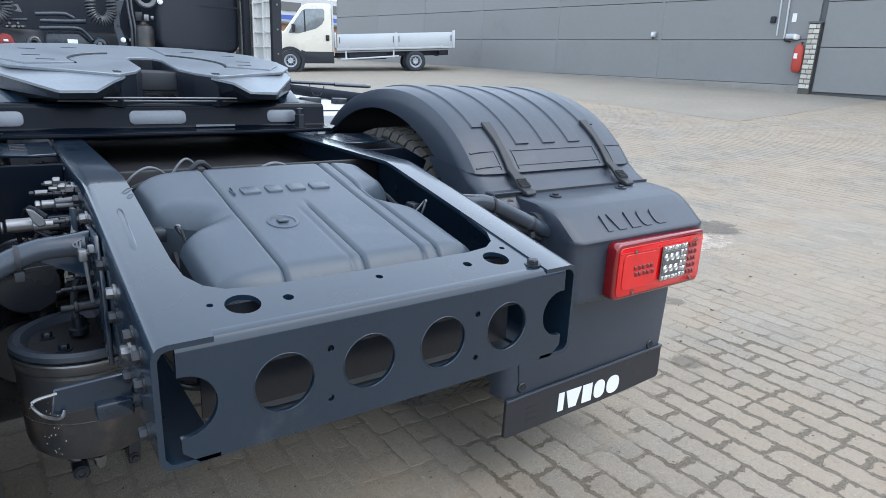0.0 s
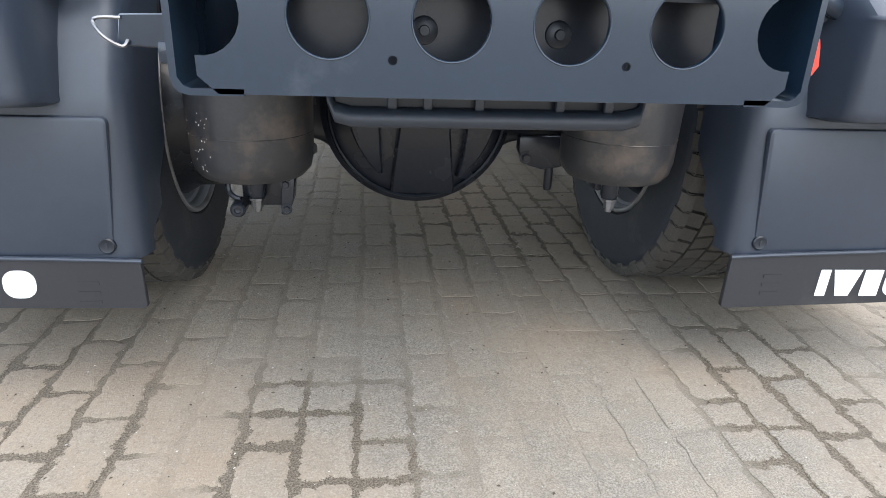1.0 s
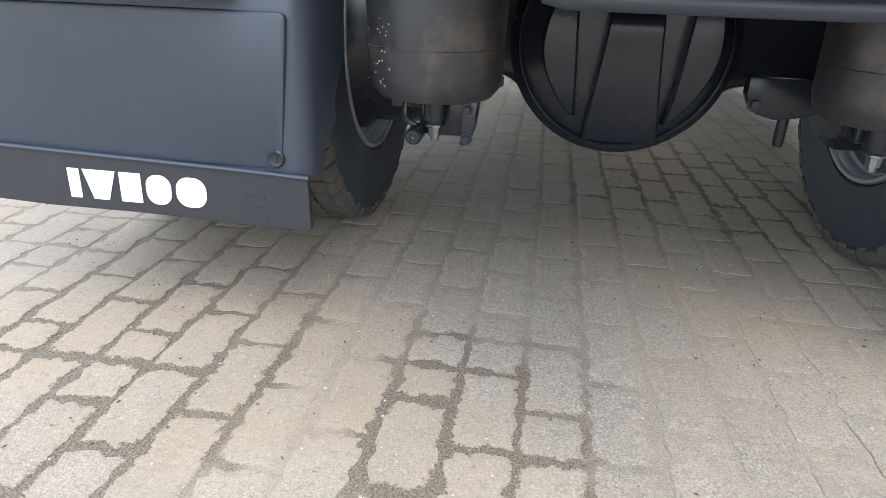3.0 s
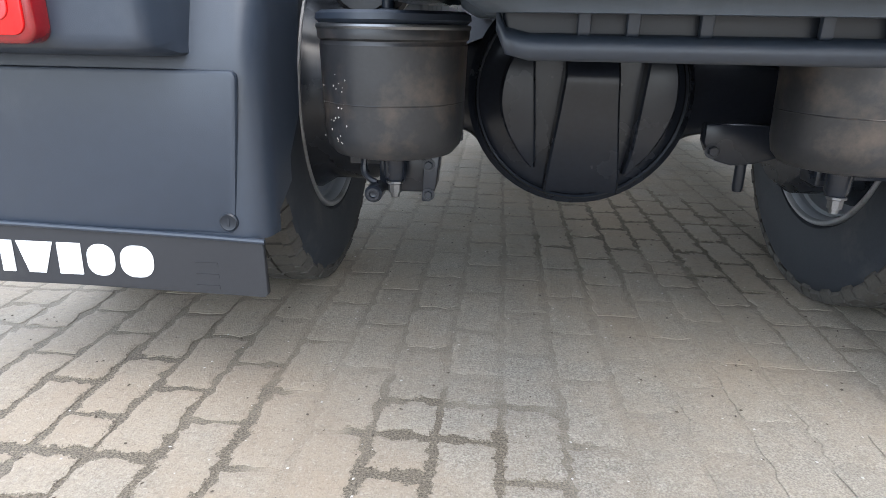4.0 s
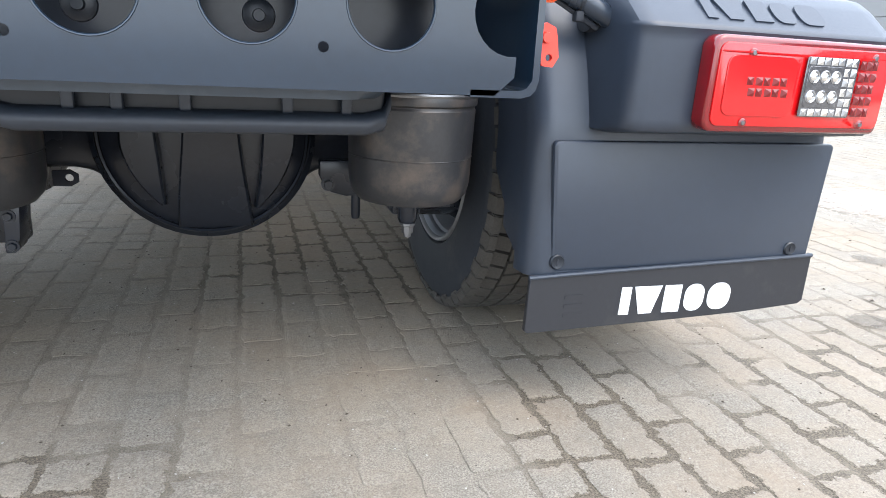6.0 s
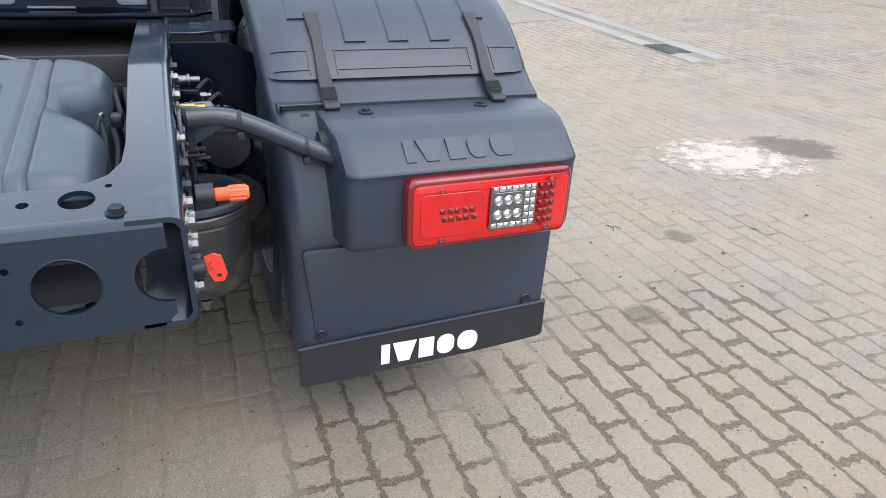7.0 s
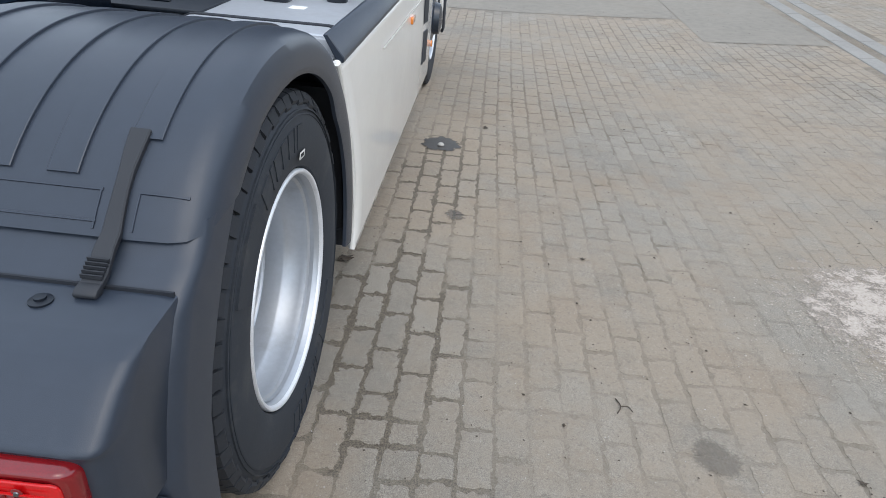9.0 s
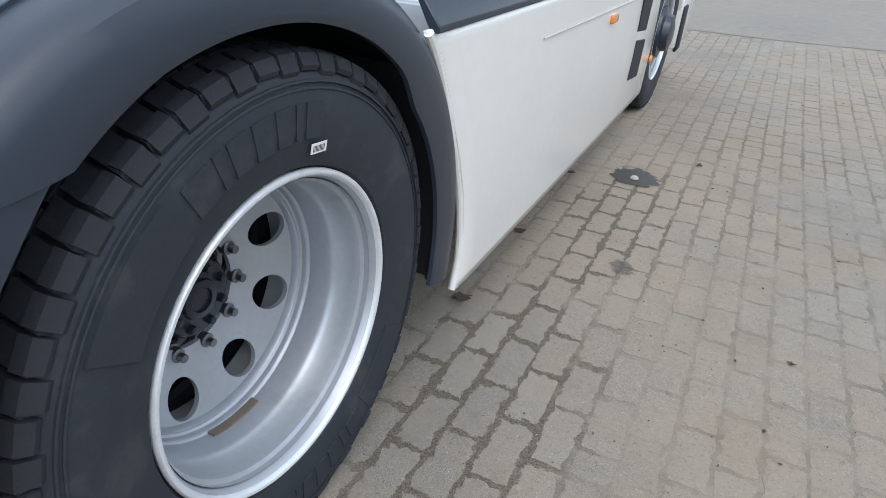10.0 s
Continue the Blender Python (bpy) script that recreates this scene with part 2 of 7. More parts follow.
M_REDFACET = surface("red_facet_lens", (0.15, 0.003, 0.005), 0.42, vary=0.3, scale=60, coat=0.1)
M_CHROME = surface("reflector_chrome", (0.85, 0.86, 0.88), 0.12, metal=1.0, vary=0.08, scale=60)
M_CLEAR = surface("clear_reflector", (0.36, 0.37, 0.39), 0.15, metal=0.6, vary=0.15, scale=50, coat=1.0)
# Dark copy of M_CLEAR: shade between the facets is in the colour.
M_CLEARDARK = surface("shaded_reflector", (0.12, 0.12, 0.13), 0.2, metal=0.6, vary=0.45, scale=60, coat=1.0)
M_MARK = surface("white_marking", (0.72, 0.73, 0.75), 0.45, vary=0.04, scale=20, grain=0.05)
M_ORANGE = surface("orange_plastic", (0.78, 0.11, 0.03), 0.4, vary=0.06, scale=20)
M_REDKEY = surface("red_plastic", (0.70, 0.05, 0.03), 0.35, vary=0.06, scale=20)
M_AMBER = surface("amber_lens", (0.75, 0.22, 0.02), 0.15, vary=0.05, scale=30, coat=1.0)
M_BRASS = surface("brass", (0.65, 0.42, 0.08), 0.35, metal=0.8, vary=0.1, scale=40)
M_PANEL = surface("wall_panel", (0.205, 0.209, 0.211), 0.5, vary=0.04, scale=0.6, piece=0.04, grain=0.05, grain_scale=60, dirt=(0.16, 0.16, 0.157), dirt_amount=0.08, dirt_scale=0.7)
M_SEAM = surface("panel_seam", (0.10, 0.105, 0.11), 0.6, vary=0.1)
M_PLINTH = surface("plinth_concrete", (0.25, 0.24, 0.22), 0.9, vary=0.15, scale=2, grain=0.3)
M_BRICK = surface("sand_brick", (0.52, 0.50, 0.44), 0.85, vary=0.1, scale=6, piece=0.2, grain=0.3, grain_scale=120)
M_MORTAR = surface("dark_mortar", (0.09, 0.085, 0.08), 0.9, vary=0.2, scale=12)
M_SAND = surface("grit_grain", (0.42, 0.375, 0.325), 0.95, vary=0.18, scale=14, grain=0.5, grain_scale=150)
M_TWIG = surface("dry_twig", (0.065, 0.05, 0.036), 0.8, vary=0.2, scale=40)
M_STONE = surface("pale_stone", (0.42, 0.40, 0.37), 0.8, vary=0.2, scale=40)
M_GLASS = surface("dark_glass", (0.03, 0.035, 0.04), 0.06, vary=0.05, scale=3, coat=1.0)
# Opaque glass: the bright view through it is put into its colour.
M_VANGLASS = surface("pale_view_van_glass", (0.16, 0.185, 0.20), 0.1, vary=0.35, scale=5, coat=1.0)
M_BLUE = surface("blue_sign", (0.05, 0.10, 0.38), 0.5, vary=0.05)
# Skirt white greyed down: the crease's shade is in the colour.
M_SWAGE = surface("painted_crease_shade", (0.50, 0.49, 0.46), 0.3, vary=0.05, scale=3)
M_TIMBER = surface("brown_timber", (0.30, 0.17, 0.10), 0.8, vary=0.15, scale=2)
M_LEAF = surface("dark_leaf", (0.045, 0.06, 0.04), 0.6, vary=0.25, scale=3)
M_FAR = surface("far_facade", (0.45, 0.46, 0.47), 0.7, vary=0.08, scale=0.3)
M_PAPER = surface("paper_label", (0.75, 0.75, 0.73), 0.6, vary=0.05, scale=40)


# ---- mesh tools ----
def side_of(bm, s):
    """Mirrors a mesh to the other side of the vehicle when s is -1."""
    if s < 0:
        bmesh.ops.scale(bm, vec=(-1, 1, 1), verts=bm.verts)
        bmesh.ops.reverse_faces(bm, faces=bm.faces)
    return bm


def mesh_of(name, bm, material, smooth=35):
    me = bpy.data.meshes.new(name)
    bm.normal_update()
    bm.to_mesh(me)
    bm.free()
    me.materials.append(material)
    if smooth:
        me.shade_smooth()
        me.set_sharp_from_angle(angle=radians(smooth))
    return me


MADE = []


def part(name, bm, material, parent, label="", m=None, smooth=35):
    me = bm if isinstance(bm, bpy.types.Mesh) else mesh_of(name, bm, material, smooth)
    ob = new(name, me)
    MADE.append(ob)
    if m is not None:
        ob.matrix_basis = m
    ob.parent = parent
    if label:
        ob["label"] = label
    return ob


def rooted(name, label, category, place=(0, 0, 0), turn=0.0, group="", kind="", tilt=0.0):
    ob = new(name)
    ob.empty_display_size = 0.2
    ob.matrix_basis = pose(*place, 0, tilt, turn)
    return tagged(ob, label, category, group, kind)


def box(x0, x1, y0, y1, z0, z1, bevel=0.0, seg=2, bm=None):
    own = bmesh.new()
    bmesh.ops.create_cube(own, size=1.0)
    for v in own.verts:
        v.co = Vector(((x0 + x1) / 2 + v.co.x * (x1 - x0), (y0 + y1) / 2 + v.co.y * (y1 - y0), (z0 + z1) / 2 + v.co.z * (z1 - z0)))
    if bevel:
        bmesh.ops.bevel(own, geom=own.edges[:], offset=bevel, segments=seg, profile=0.5, affect="EDGES")
    return joined(bm, own)


def joined(bm, own):
    if bm is None:
        return own
    me = bpy.data.meshes.new("scratch")
    own.to_mesh(me)
    own.free()
    bm.from_mesh(me)
    bpy.data.meshes.remove(me)
    return bm


def prism(points, axis, a, b, bevel=0.0, seg=2, bm=None, sharp=25):
    """Extrudes a flat outline along an axis. points are (y, z) for x, (x, z) for y, (x, y) for z."""
    own = bmesh.new()
    place = {"x": lambda p, d: (d, p[0], p[1]), "y": lambda p, d: (p[0], d, p[1]), "z": lambda p, d: (p[0], p[1], d)}[axis]
    f = own.faces.new([own.verts.new(place(p, a)) for p in points])
    r = bmesh.ops.extrude_face_region(own, geom=[f])
    move = Vector(place((0, 0), b - a)) - Vector(place((0, 0), 0))
    bmesh.ops.translate(own, vec=move, verts=[v for v in r["geom"] if isinstance(v, bmesh.types.BMVert)])
    bmesh.ops.recalc_face_normals(own, faces=own.faces)
    if bevel:
        edges = [e for e in own.edges if len(e.link_faces) == 2 and e.calc_face_angle(0) > radians(sharp)]
        bmesh.ops.bevel(own, geom=edges, offset=bevel, segments=seg, profile=0.5, affect="EDGES", clamp_overlap=True)
    return joined(bm, own)


def loft(rings, closed=True, caps=True, bm=None):
    """Skins rings of equally many points."""
    own = bmesh.new()
    rows = [[own.verts.new(p) for p in ring] for ring in rings]
    n = len(rings[0])
    for a, b in zip(rows, rows[1:]):
        for i in range(n if closed else n - 1):
            j = (i + 1) % n
            own.faces.new((a[i], a[j], b[j], b[i]))
    if caps and closed:
        own.faces.new(rows[0][::-1])
        own.faces.new(rows[-1])
    bmesh.ops.recalc_face_normals(own, faces=own.faces)
    return joined(bm, own)


def lathe(profile, axis="z", centre=(0, 0, 0), seg=32, bm=None, arc=None):
    """Turns (radius, height) points round an axis through centre."""
    own = bmesh.new()
    rows = []
    for i in range(seg):
        a = 2 * math.pi * i / seg
        row = []
        for r, h in profile:
            c, s = r * math.cos(a), r * math.sin(a)
            p = {"z": (c, s, h), "x": (h, c, s), "y": (s, h, c)}[axis]
            row.append(own.verts.new(Vector(p) + Vector(centre)))
        rows.append(row)
    for i in range(seg):
        a, b = rows[i], rows[(i + 1) % seg]
        for k in range(len(profile) - 1):
            own.faces.new((a[k], b[k], b[k + 1], a[k + 1]))
    bmesh.ops.remove_doubles(own, verts=own.verts, dist=1e-5)
    bmesh.ops.recalc_face_normals(own, faces=own.faces)
    return joined(bm, own)


def smooth_path(points, steps=6):
    pts = [Vector(p) for p in points]
    out = []
    for i in range(len(pts) - 1):
        p0, p1, p2, p3 = pts[max(i - 1, 0)], pts[i], pts[i + 1], pts[min(i + 2, len(pts) - 1)]
        for k in range(steps):
            t = k / steps
            out.append(0.5 * ((2 * p1) + (p2 - p0) * t + (2 * p0 - 5 * p1 + 4 * p2 - p3) * t * t + (3 * p1 - p0 - 3 * p2 + p3) * t ** 3))
    return out + [pts[-1]]


def tube(points, radius, seg=10, steps=6, bm=None, flat=1.0):
    path = smooth_path(points, steps) if steps > 1 else [Vector(p) for p in points]
    rings = []
    up = Vector((0, 0, 1))
    for i, p in enumerate(path):
        d = (path[min(i + 1, len(path) - 1)] - path[max(i - 1, 0)]).normalized()
        if abs(d.dot(up)) > 0.95:
            up = Vector((0, 1, 0))
        u = d.cross(up).normalized()
        w = u.cross(d).normalized()
        rings.append([p + radius * (math.cos(2 * math.pi * k / seg) * u + flat * math.sin(2 * math.pi * k / seg) * w) for k in range(seg)])
    return loft(rings, bm=bm)


def circle_points(x, z, r, seg=28, a0=0.0, a1=360.0):
    full = abs(a1 - a0) >= 360
    n = seg if full else seg + 1
    return [(x + r * math.cos(radians(a0 + (a1 - a0) * i / seg)), z + r * math.sin(radians(a0 + (a1 - a0) * i / seg))) for i in range(n)]


def pierced(outline, holes, axis, a, b, bm=None):
    """A plate between a and b along an axis, with an outline and open holes."""
    own = bmesh.new()
    place = {"x": lambda p, d: (d, p[0], p[1]), "y": lambda p, d: (p[0], d, p[1]), "z": lambda p, d: (p[0], p[1], d)}[axis]
    for loop in [outline] + holes:
        vs = [own.verts.new(place(p, a)) for p in loop]
        for i in range(len(vs)):
            own.edges.new((vs[i], vs[(i + 1) % len(vs)]))
    bmesh.ops.triangle_fill(own, use_beauty=True, use_dissolve=False, edges=own.edges[:])
    r = bmesh.ops.extrude_face_region(own, geom=own.faces[:])
    move = Vector(place((0, 0), b - a))
    bmesh.ops.translate(own, vec=move, verts=[v for v in r["geom"] if isinstance(v, bmesh.types.BMVert)])
    bmesh.ops.recalc_face_normals(own, faces=own.faces)
    return joined(bm, own)


def hex_bolt(place, axis, r=0.012, h=0.010, washer=True):
    """A hexagon head with its washer, standing on place along an axis ('x', '-x', 'z', ...)."""
    s = -1 if axis[0] == "-" else 1
    ax = axis[-1]
    bm = bmesh.new()
    if washer:
        bm = lathe([(0.0, 0.0), (r * 1.45, 0.0), (r * 1.45, s * 0.003), (0.0, s * 0.003)], ax, place, 16, bm)
    return lathe([(0.0, s * 0.003), (r, s * 0.003), (r, s * (h - 0.002)), (r * 0.85, s * h), (0.0, s * h)], ax, place, 6, bm)


def rounded(x0, x1, y0, y1, r, seg=5):
    out = []
    for cx, cy, a in ((x1 - r, y1 - r, 0), (x0 + r, y1 - r, 90), (x0 + r, y0 + r, 180), (x1 - r, y0 + r, 270)):
        out += [(cx + r * math.cos(radians(a + 90 * i / seg)), cy + r * math.sin(radians(a + 90 * i / seg))) for i in range(seg + 1)]
    return out


def ground_z(x, y):
    """Height of the yard: level round the vehicle, rising gently to the hall."""
    s = 0.064 * x + 0.031 * y - 0.40
    z = 0.5 * (s + math.sqrt(s * s + 0.006)) - 0.002
    return z if z < 0.9 else 0.9 + 0.35 * math.tanh((z - 0.9) / 0.35)
M_CORRUGATED = surface("corrugated_hose", (0.11, 0.118, 0.13), 0.5, vary=0.1, scale=20)
M_BEAM = surface("beam_paint", (0.003, 0.0055, 0.0105), 0.2, vary=0.1, scale=5, coat=0.0, rough_vary=0.05)
M_BEAM.node_tree.nodes["Principled BSDF"].inputs["Specular IOR Level"].default_value = 0.10
M_CABBACK = surface("cab_rear_paint", (0.008, 0.0125, 0.022), 0.5, vary=0.15, scale=4, grain=0.05)
M_COIL = surface("coil_rubber", (0.05, 0.055, 0.065), 0.4, vary=0.1, scale=20)
M_COUPLING = surface("coupling_red", (0.20, 0.022, 0.022), 0.5, vary=0.15, scale=9)
M_REDDULL = surface("red_fabric", (0.42, 0.05, 0.035), 0.6, vary=0.12, scale=9)


# ---- the tractor unit ----
truck = rooted("tractor_truck", "white tractor truck with a bare dark grey rear chassis", "truck")
AX, AZ = 1.13, 0.485
WX, WZ = 1.117, 0.499


def rail(s):
    """A pressed channel rail whose tail slopes down to the rear end."""
    rings = []
    for y, zt, zb in ((0.0, 0.865, 0.682), (0.56, 0.974, 0.682), (0.60, 0.98, 0.685), (1.2, 0.98, 0.70), (4.6, 0.98, 0.70)):
        t, ln = 0.008, 0.302
        pts = [(ln, zt), (0.362, zt), (0.373, zt - 0.003), (0.379, zt - 0.009), (0.382, zt - 0.02), (0.382, zb + 0.02), (0.379, zb + 0.009), (0.373, zb + 0.003), (0.362, zb), (ln, zb),
               (ln, zb + t), (0.360, zb + t), (0.368, zb + 0.011), (0.374, zb + 0.02), (0.374, zt - 0.02), (0.368, zt - 0.011), (0.360, zt - t), (ln, zt - t)]
        rings.append([(x, y, z) for x, z in pts])
    return part("chassis_rail", side_of(loft(rings), s), M_CHASSIS, truck)


rail(1)
left_rail = rail(-1)
for x0, y0, x1, y1, w in ((-0.338, 0.455, -0.345, 0.255, 0.006), (-0.322, 0.50, -0.300, 0.535, 0.005), (-0.318, 0.475, -0.303, 0.505, 0.004)):
    za, zb = 0.865 + 0.1946 * y0, 0.865 + 0.1946 * y1
    part("pressed_mark", tube([(x0, y0, za - 0.003), (x0 * 0.75 + x1 * 0.25, y0 * 0.75 + y1 * 0.25, za * 0.75 + zb * 0.25), (x0 * 0.25 + x1 * 0.75, y0 * 0.25 + y1 * 0.75, za * 0.25 + zb * 0.75), (x1, y1, zb - 0.003)], w, 10, 5, flat=0.3), M_CHASSIS, left_rail)


def rear_crossmember():
    z0, z1, r, zc = 0.684, 0.851, 0.0455, 0.771
    right = circle_points(0.347, zc, r, 14, -83, -277)
    lft = circle_points(-0.347, zc, r, 14, 97, -97)
    outline = [(-0.330, z0), (0.330, z0), (0.352, z0 + 0.02)] + right + [(0.352, z1 - 0.02), (0.352, z1), (-0.352, z1), (-0.352, z1 - 0.02)] + lft + [(-0.352, z0 + 0.02)]
    holes = [circle_points(x, zc, r) for x in (-0.206, -0.067, 0.073, 0.213)]
    holes += [circle_points(x, z, 0.0055, 12) for x in (-0.134, 0.144) for z in (0.726, 0.808)]
    plate = part("rear_crossmember", pierced(outline, holes, "y", 0.0, 0.008), M_CHASSIS, truck, "painted steel plate with a row of round openings")
    for x in (-0.206, -0.067, 0.073, 0.213):
        part("hole_edge", lathe([(r - 0.0012, 0.0006), (r - 0.0004, -0.0009), (r + 0.0008, -0.0011), (r + 0.0016, 0.0003)], "y", (x, 0, zc), 36), M_CHASSIS, plate)
    bend = [(0.0, 0.851), (0.0015, 0.858), (0.005, 0.863), (0.012, 0.8655), (0.02, 0.8662), (0.02, 0.8585), (0.013, 0.857), (0.009, 0.853), (0.008, 0.851)]
    part("bend", prism(bend, "x", -0.352, 0.352), M_CHASSIS, plate)
    front = [(0.352, 0.30), (0.302, 0.25), (0.296, 0.175), (0.278, 0.138), (0.25, 0.118), (0.20, 0.110), (0, 0.108)]
    front = front + [(-x, y) for x, y in front[-2::-1]]
    outline = [(-0.352, 0.02), (0.352, 0.02)] + front
    holes = [circle_points(-0.240, 0.069, 0.026, 24), circle_points(0.238, 0.073, 0.025, 24)]
    holes += [circle_points(x, y, r, 12) for x, y, r in ((-0.284, 0.080, 0.005), (-0.172, 0.066, 0.0085), (-0.008, 0.079, 0.0065), (0.169, 0.070, 0.0085), (0.279, 0.105, 0.0055))]
    deck_plate = pierced(outline, holes, "z", 0.8580, 0.8662)
    for v in deck_plate.verts:
        v.co.z += 0.193 * v.co.y - 0.0040
    part("top_plate", deck_plate, M_CHASSIS, plate)
    part("bolt", hex_bolt((0.292, 0.03, 0.867), "z", 0.011, 0.012), M_BLACK, plate)
    part("dark_tray", box(-0.30, 0.30, 0.02, 0.10, 0.800, 0.804), M_VOID, plate, smooth=0)
    back = part("inner_plate", box(-0.30, 0.30, 0.098, 0.103, 0.690, 0.866), M_CAST, plate, smooth=0)
    for x, y in ((-0.091, 0.098), (0.085, 0.098)):
        part("round_plug", lathe([(0.0, -0.012), (0.006, -0.012), (0.007, -0.006), (0.013, -0.005), (0.017, -0.003), (0.018, 0.0), (0.0, 0.0)], "y", (x, y, 0.755), 20), M_BLACK, plate)
    return plate


rear_crossmember()


def tilted(bm, y0, slope):
    """Shear a mesh so that it lies along a rising surface."""
    for v in bm.verts:
        v.co.z += (v.co.y - y0) * slope
    return bm


def tank():
    """The moulded tank between the rails: a crowned, waisted body with pressed grooves."""
    def widths(y):
        def ease(a, b, t):
            t = min(1, max(0, t))
            return a + (b - a) * t * t * (3 - 2 * t)
        right = ease(0.262, 0.195, (y - 0.34) / 0.08) if y < 0.47 else ease(0.195, 0.264, (y - 0.47) / 0.06)
        left = ease(0.268, 0.205, (y - 0.34) / 0.05) if y < 0.41 else ease(0.205, 0.292, (y - 0.41) / 0.07)
        end = min(1, max(0, (y - 0.121) / 0.045)) ** 0.5 * min(1, max(0.0, (0.657 - y) / 0.035)) ** 0.5
        k = 0.72 + 0.28 * end
        return left * k, right * k

    def top(y):
        t = 0.897 + (y - 0.2) * 0.19
        rear = min(1, max(0, (y - 0.121) / 0.05))
        front = min(1, max(0, (0.657 - y) / 0.035))
        return t - 0.055 * (1 - rear) ** 2 - 0.05 * (1 - front) ** 2

    rings = []
    ny, nx = 60, 168
    grooves = ((-0.143, 1.0, 0.0090), (-0.020, 0.40, 0.0030), (0.004, 0.42, 0.0085), (0.128, 1.0, 0.0075), (0.160, 1.0, 0.0085))
    for j in range(ny + 1):
        y = 0.122 + (0.655 - 0.122) * (j / ny)
        lw, rw = widths(y)
        ring = []
        for i in range(nx + 1):
            x = -0.2940 + 0.0035 * i
            x = max(-lw + 0.00002 * (nx - i), min(rw - 0.00002 * (nx - i), x))
            u = x / (lw if x < 0 else rw)
            edge = abs(u) ** 12
            z = top(y) - 0.05 * edge + 0.003 * (1 - u * u)
            for gx, limit, deep in grooves:
                d = (x - gx) / 0.0036
                z -= deep * math.exp(-d * d) * (1 - edge) * min(1, max(0, (limit - y) / 0.04))
            ring.append((x, y, z))
        zb = 0.665
        ring += [(rw * 0.99, y, zb + 0.05), (rw * 0.95, y, zb + 0.012), (rw * 0.88, y, zb), (-lw * 0.88, y, zb), (-lw * 0.95, y, zb + 0.012), (-lw * 0.99, y, zb + 0.05)]
        rings.append(ring)
    body = part("tank", loft(rings), M_TANK, truck, "dark grey moulded plastic tank with pressed grooves", smooth=50)
    pan = part("tank_pan", prism(rounded(-0.214, 0.246, 0.622, 0.76, 0.036, 6), "y", 0.178, 0.70, 0.006, 3), M_BLACK, body, "glossy black tank pan")
    rings = []
    for y, z in ((0.20, 0.616), (0.166, 0.6165), (0.157, 0.621), (0.1545, 0.630), (0.159, 0.640), (0.172, 0.645), (0.20, 0.645)):
        rings.append([(-0.221, y + 0.02, z + 0.03), (-0.210, y + 0.004, z + 0.006), (-0.185, y, z), (0.0, y, z), (0.217, y, z), (0.242, y + 0.004, z + 0.006), (0.253, y + 0.02, z + 0.03)])
    part("pan_lip", loft(rings, closed=False, caps=False), M_PAN, pan, smooth=60)
    for x in (-0.128, -0.077, -0.002, 0.118, 0.192):
        part("pan_rib", prism([(0.172, 0.640), (0.162, 0.644), (0.160, 0.70), (0.166, 0.72), (0.173, 0.72)], "x", x - 0.007, x + 0.007, 0.003, 2), M_PAN, pan)
    x = -0.125
    for w in (0.014, 0.046, 0.040, 0.044, 0.048):
        part("raised_mark", tilted(prism(rounded(x, x + w - 0.008, 0.468, 0.500, 0.004), "z", 0.944, 0.9580, 0.0015), 0.484, 0.19), M_TANK, body)
        x += w + 0.007
    part("badge", tilted(lathe([(0.0, 0.0), (0.030, 0.0), (0.030, 0.004), (0.024, 0.005), (0.022, 0.002), (0.0, 0.002)], "z", (-0.077, 0.327, 0.9215), 28), 0.327, 0.19), M_TANK, body)
    part("badge_bar", box(-0.087, -0.067, 0.320, 0.337, 0.924, 0.9285, 0.002), M_TANK, body)
    return body


tank()


def raised_letters(name, x0, x1, heights, slant, place, depth, material, parent, mirror=1):
    """Five plain solid shapes in the proportions of a word mark; place maps (x, h, d) to the surface."""
    h0, h1 = heights
    gap = 0.035 * (x1 - x0)
    x = x0
    for k, share in enumerate((0.10, 0.26, 0.18, 0.21, 0.25)):
        w = share * (x1 - x0 - 4 * gap)
        if k == 1:
            pts = [(x + w * 0.24, h0), (x + w * 0.74, h0), (x + w * 1.04, h1), (x - w * 0.04, h1)]
        else:
            pts = rounded(x, x + w, h0, h1, min(w * 0.45, (h1 - h0) * 0.42) if k > 2 else 0.0015, 6)
        bm = bmesh.new()
        f = bm.faces.new([bm.verts.new(place(px + slant * (pz - h0), pz, 0.0)) for px, pz in pts])
        r = bmesh.ops.extrude_face_region(bm, geom=[f])
        shift = Vector(place(0, h0, depth)) - Vector(place(0, h0, 0.0))
        bmesh.ops.translate(bm, vec=shift, verts=[v for v in r["geom"] if isinstance(v, bmesh.types.BMVert)])
        bmesh.ops.recalc_face_normals(bm, faces=bm.faces)
        part(name, bm, material, parent, smooth=0)
        x += w + gap


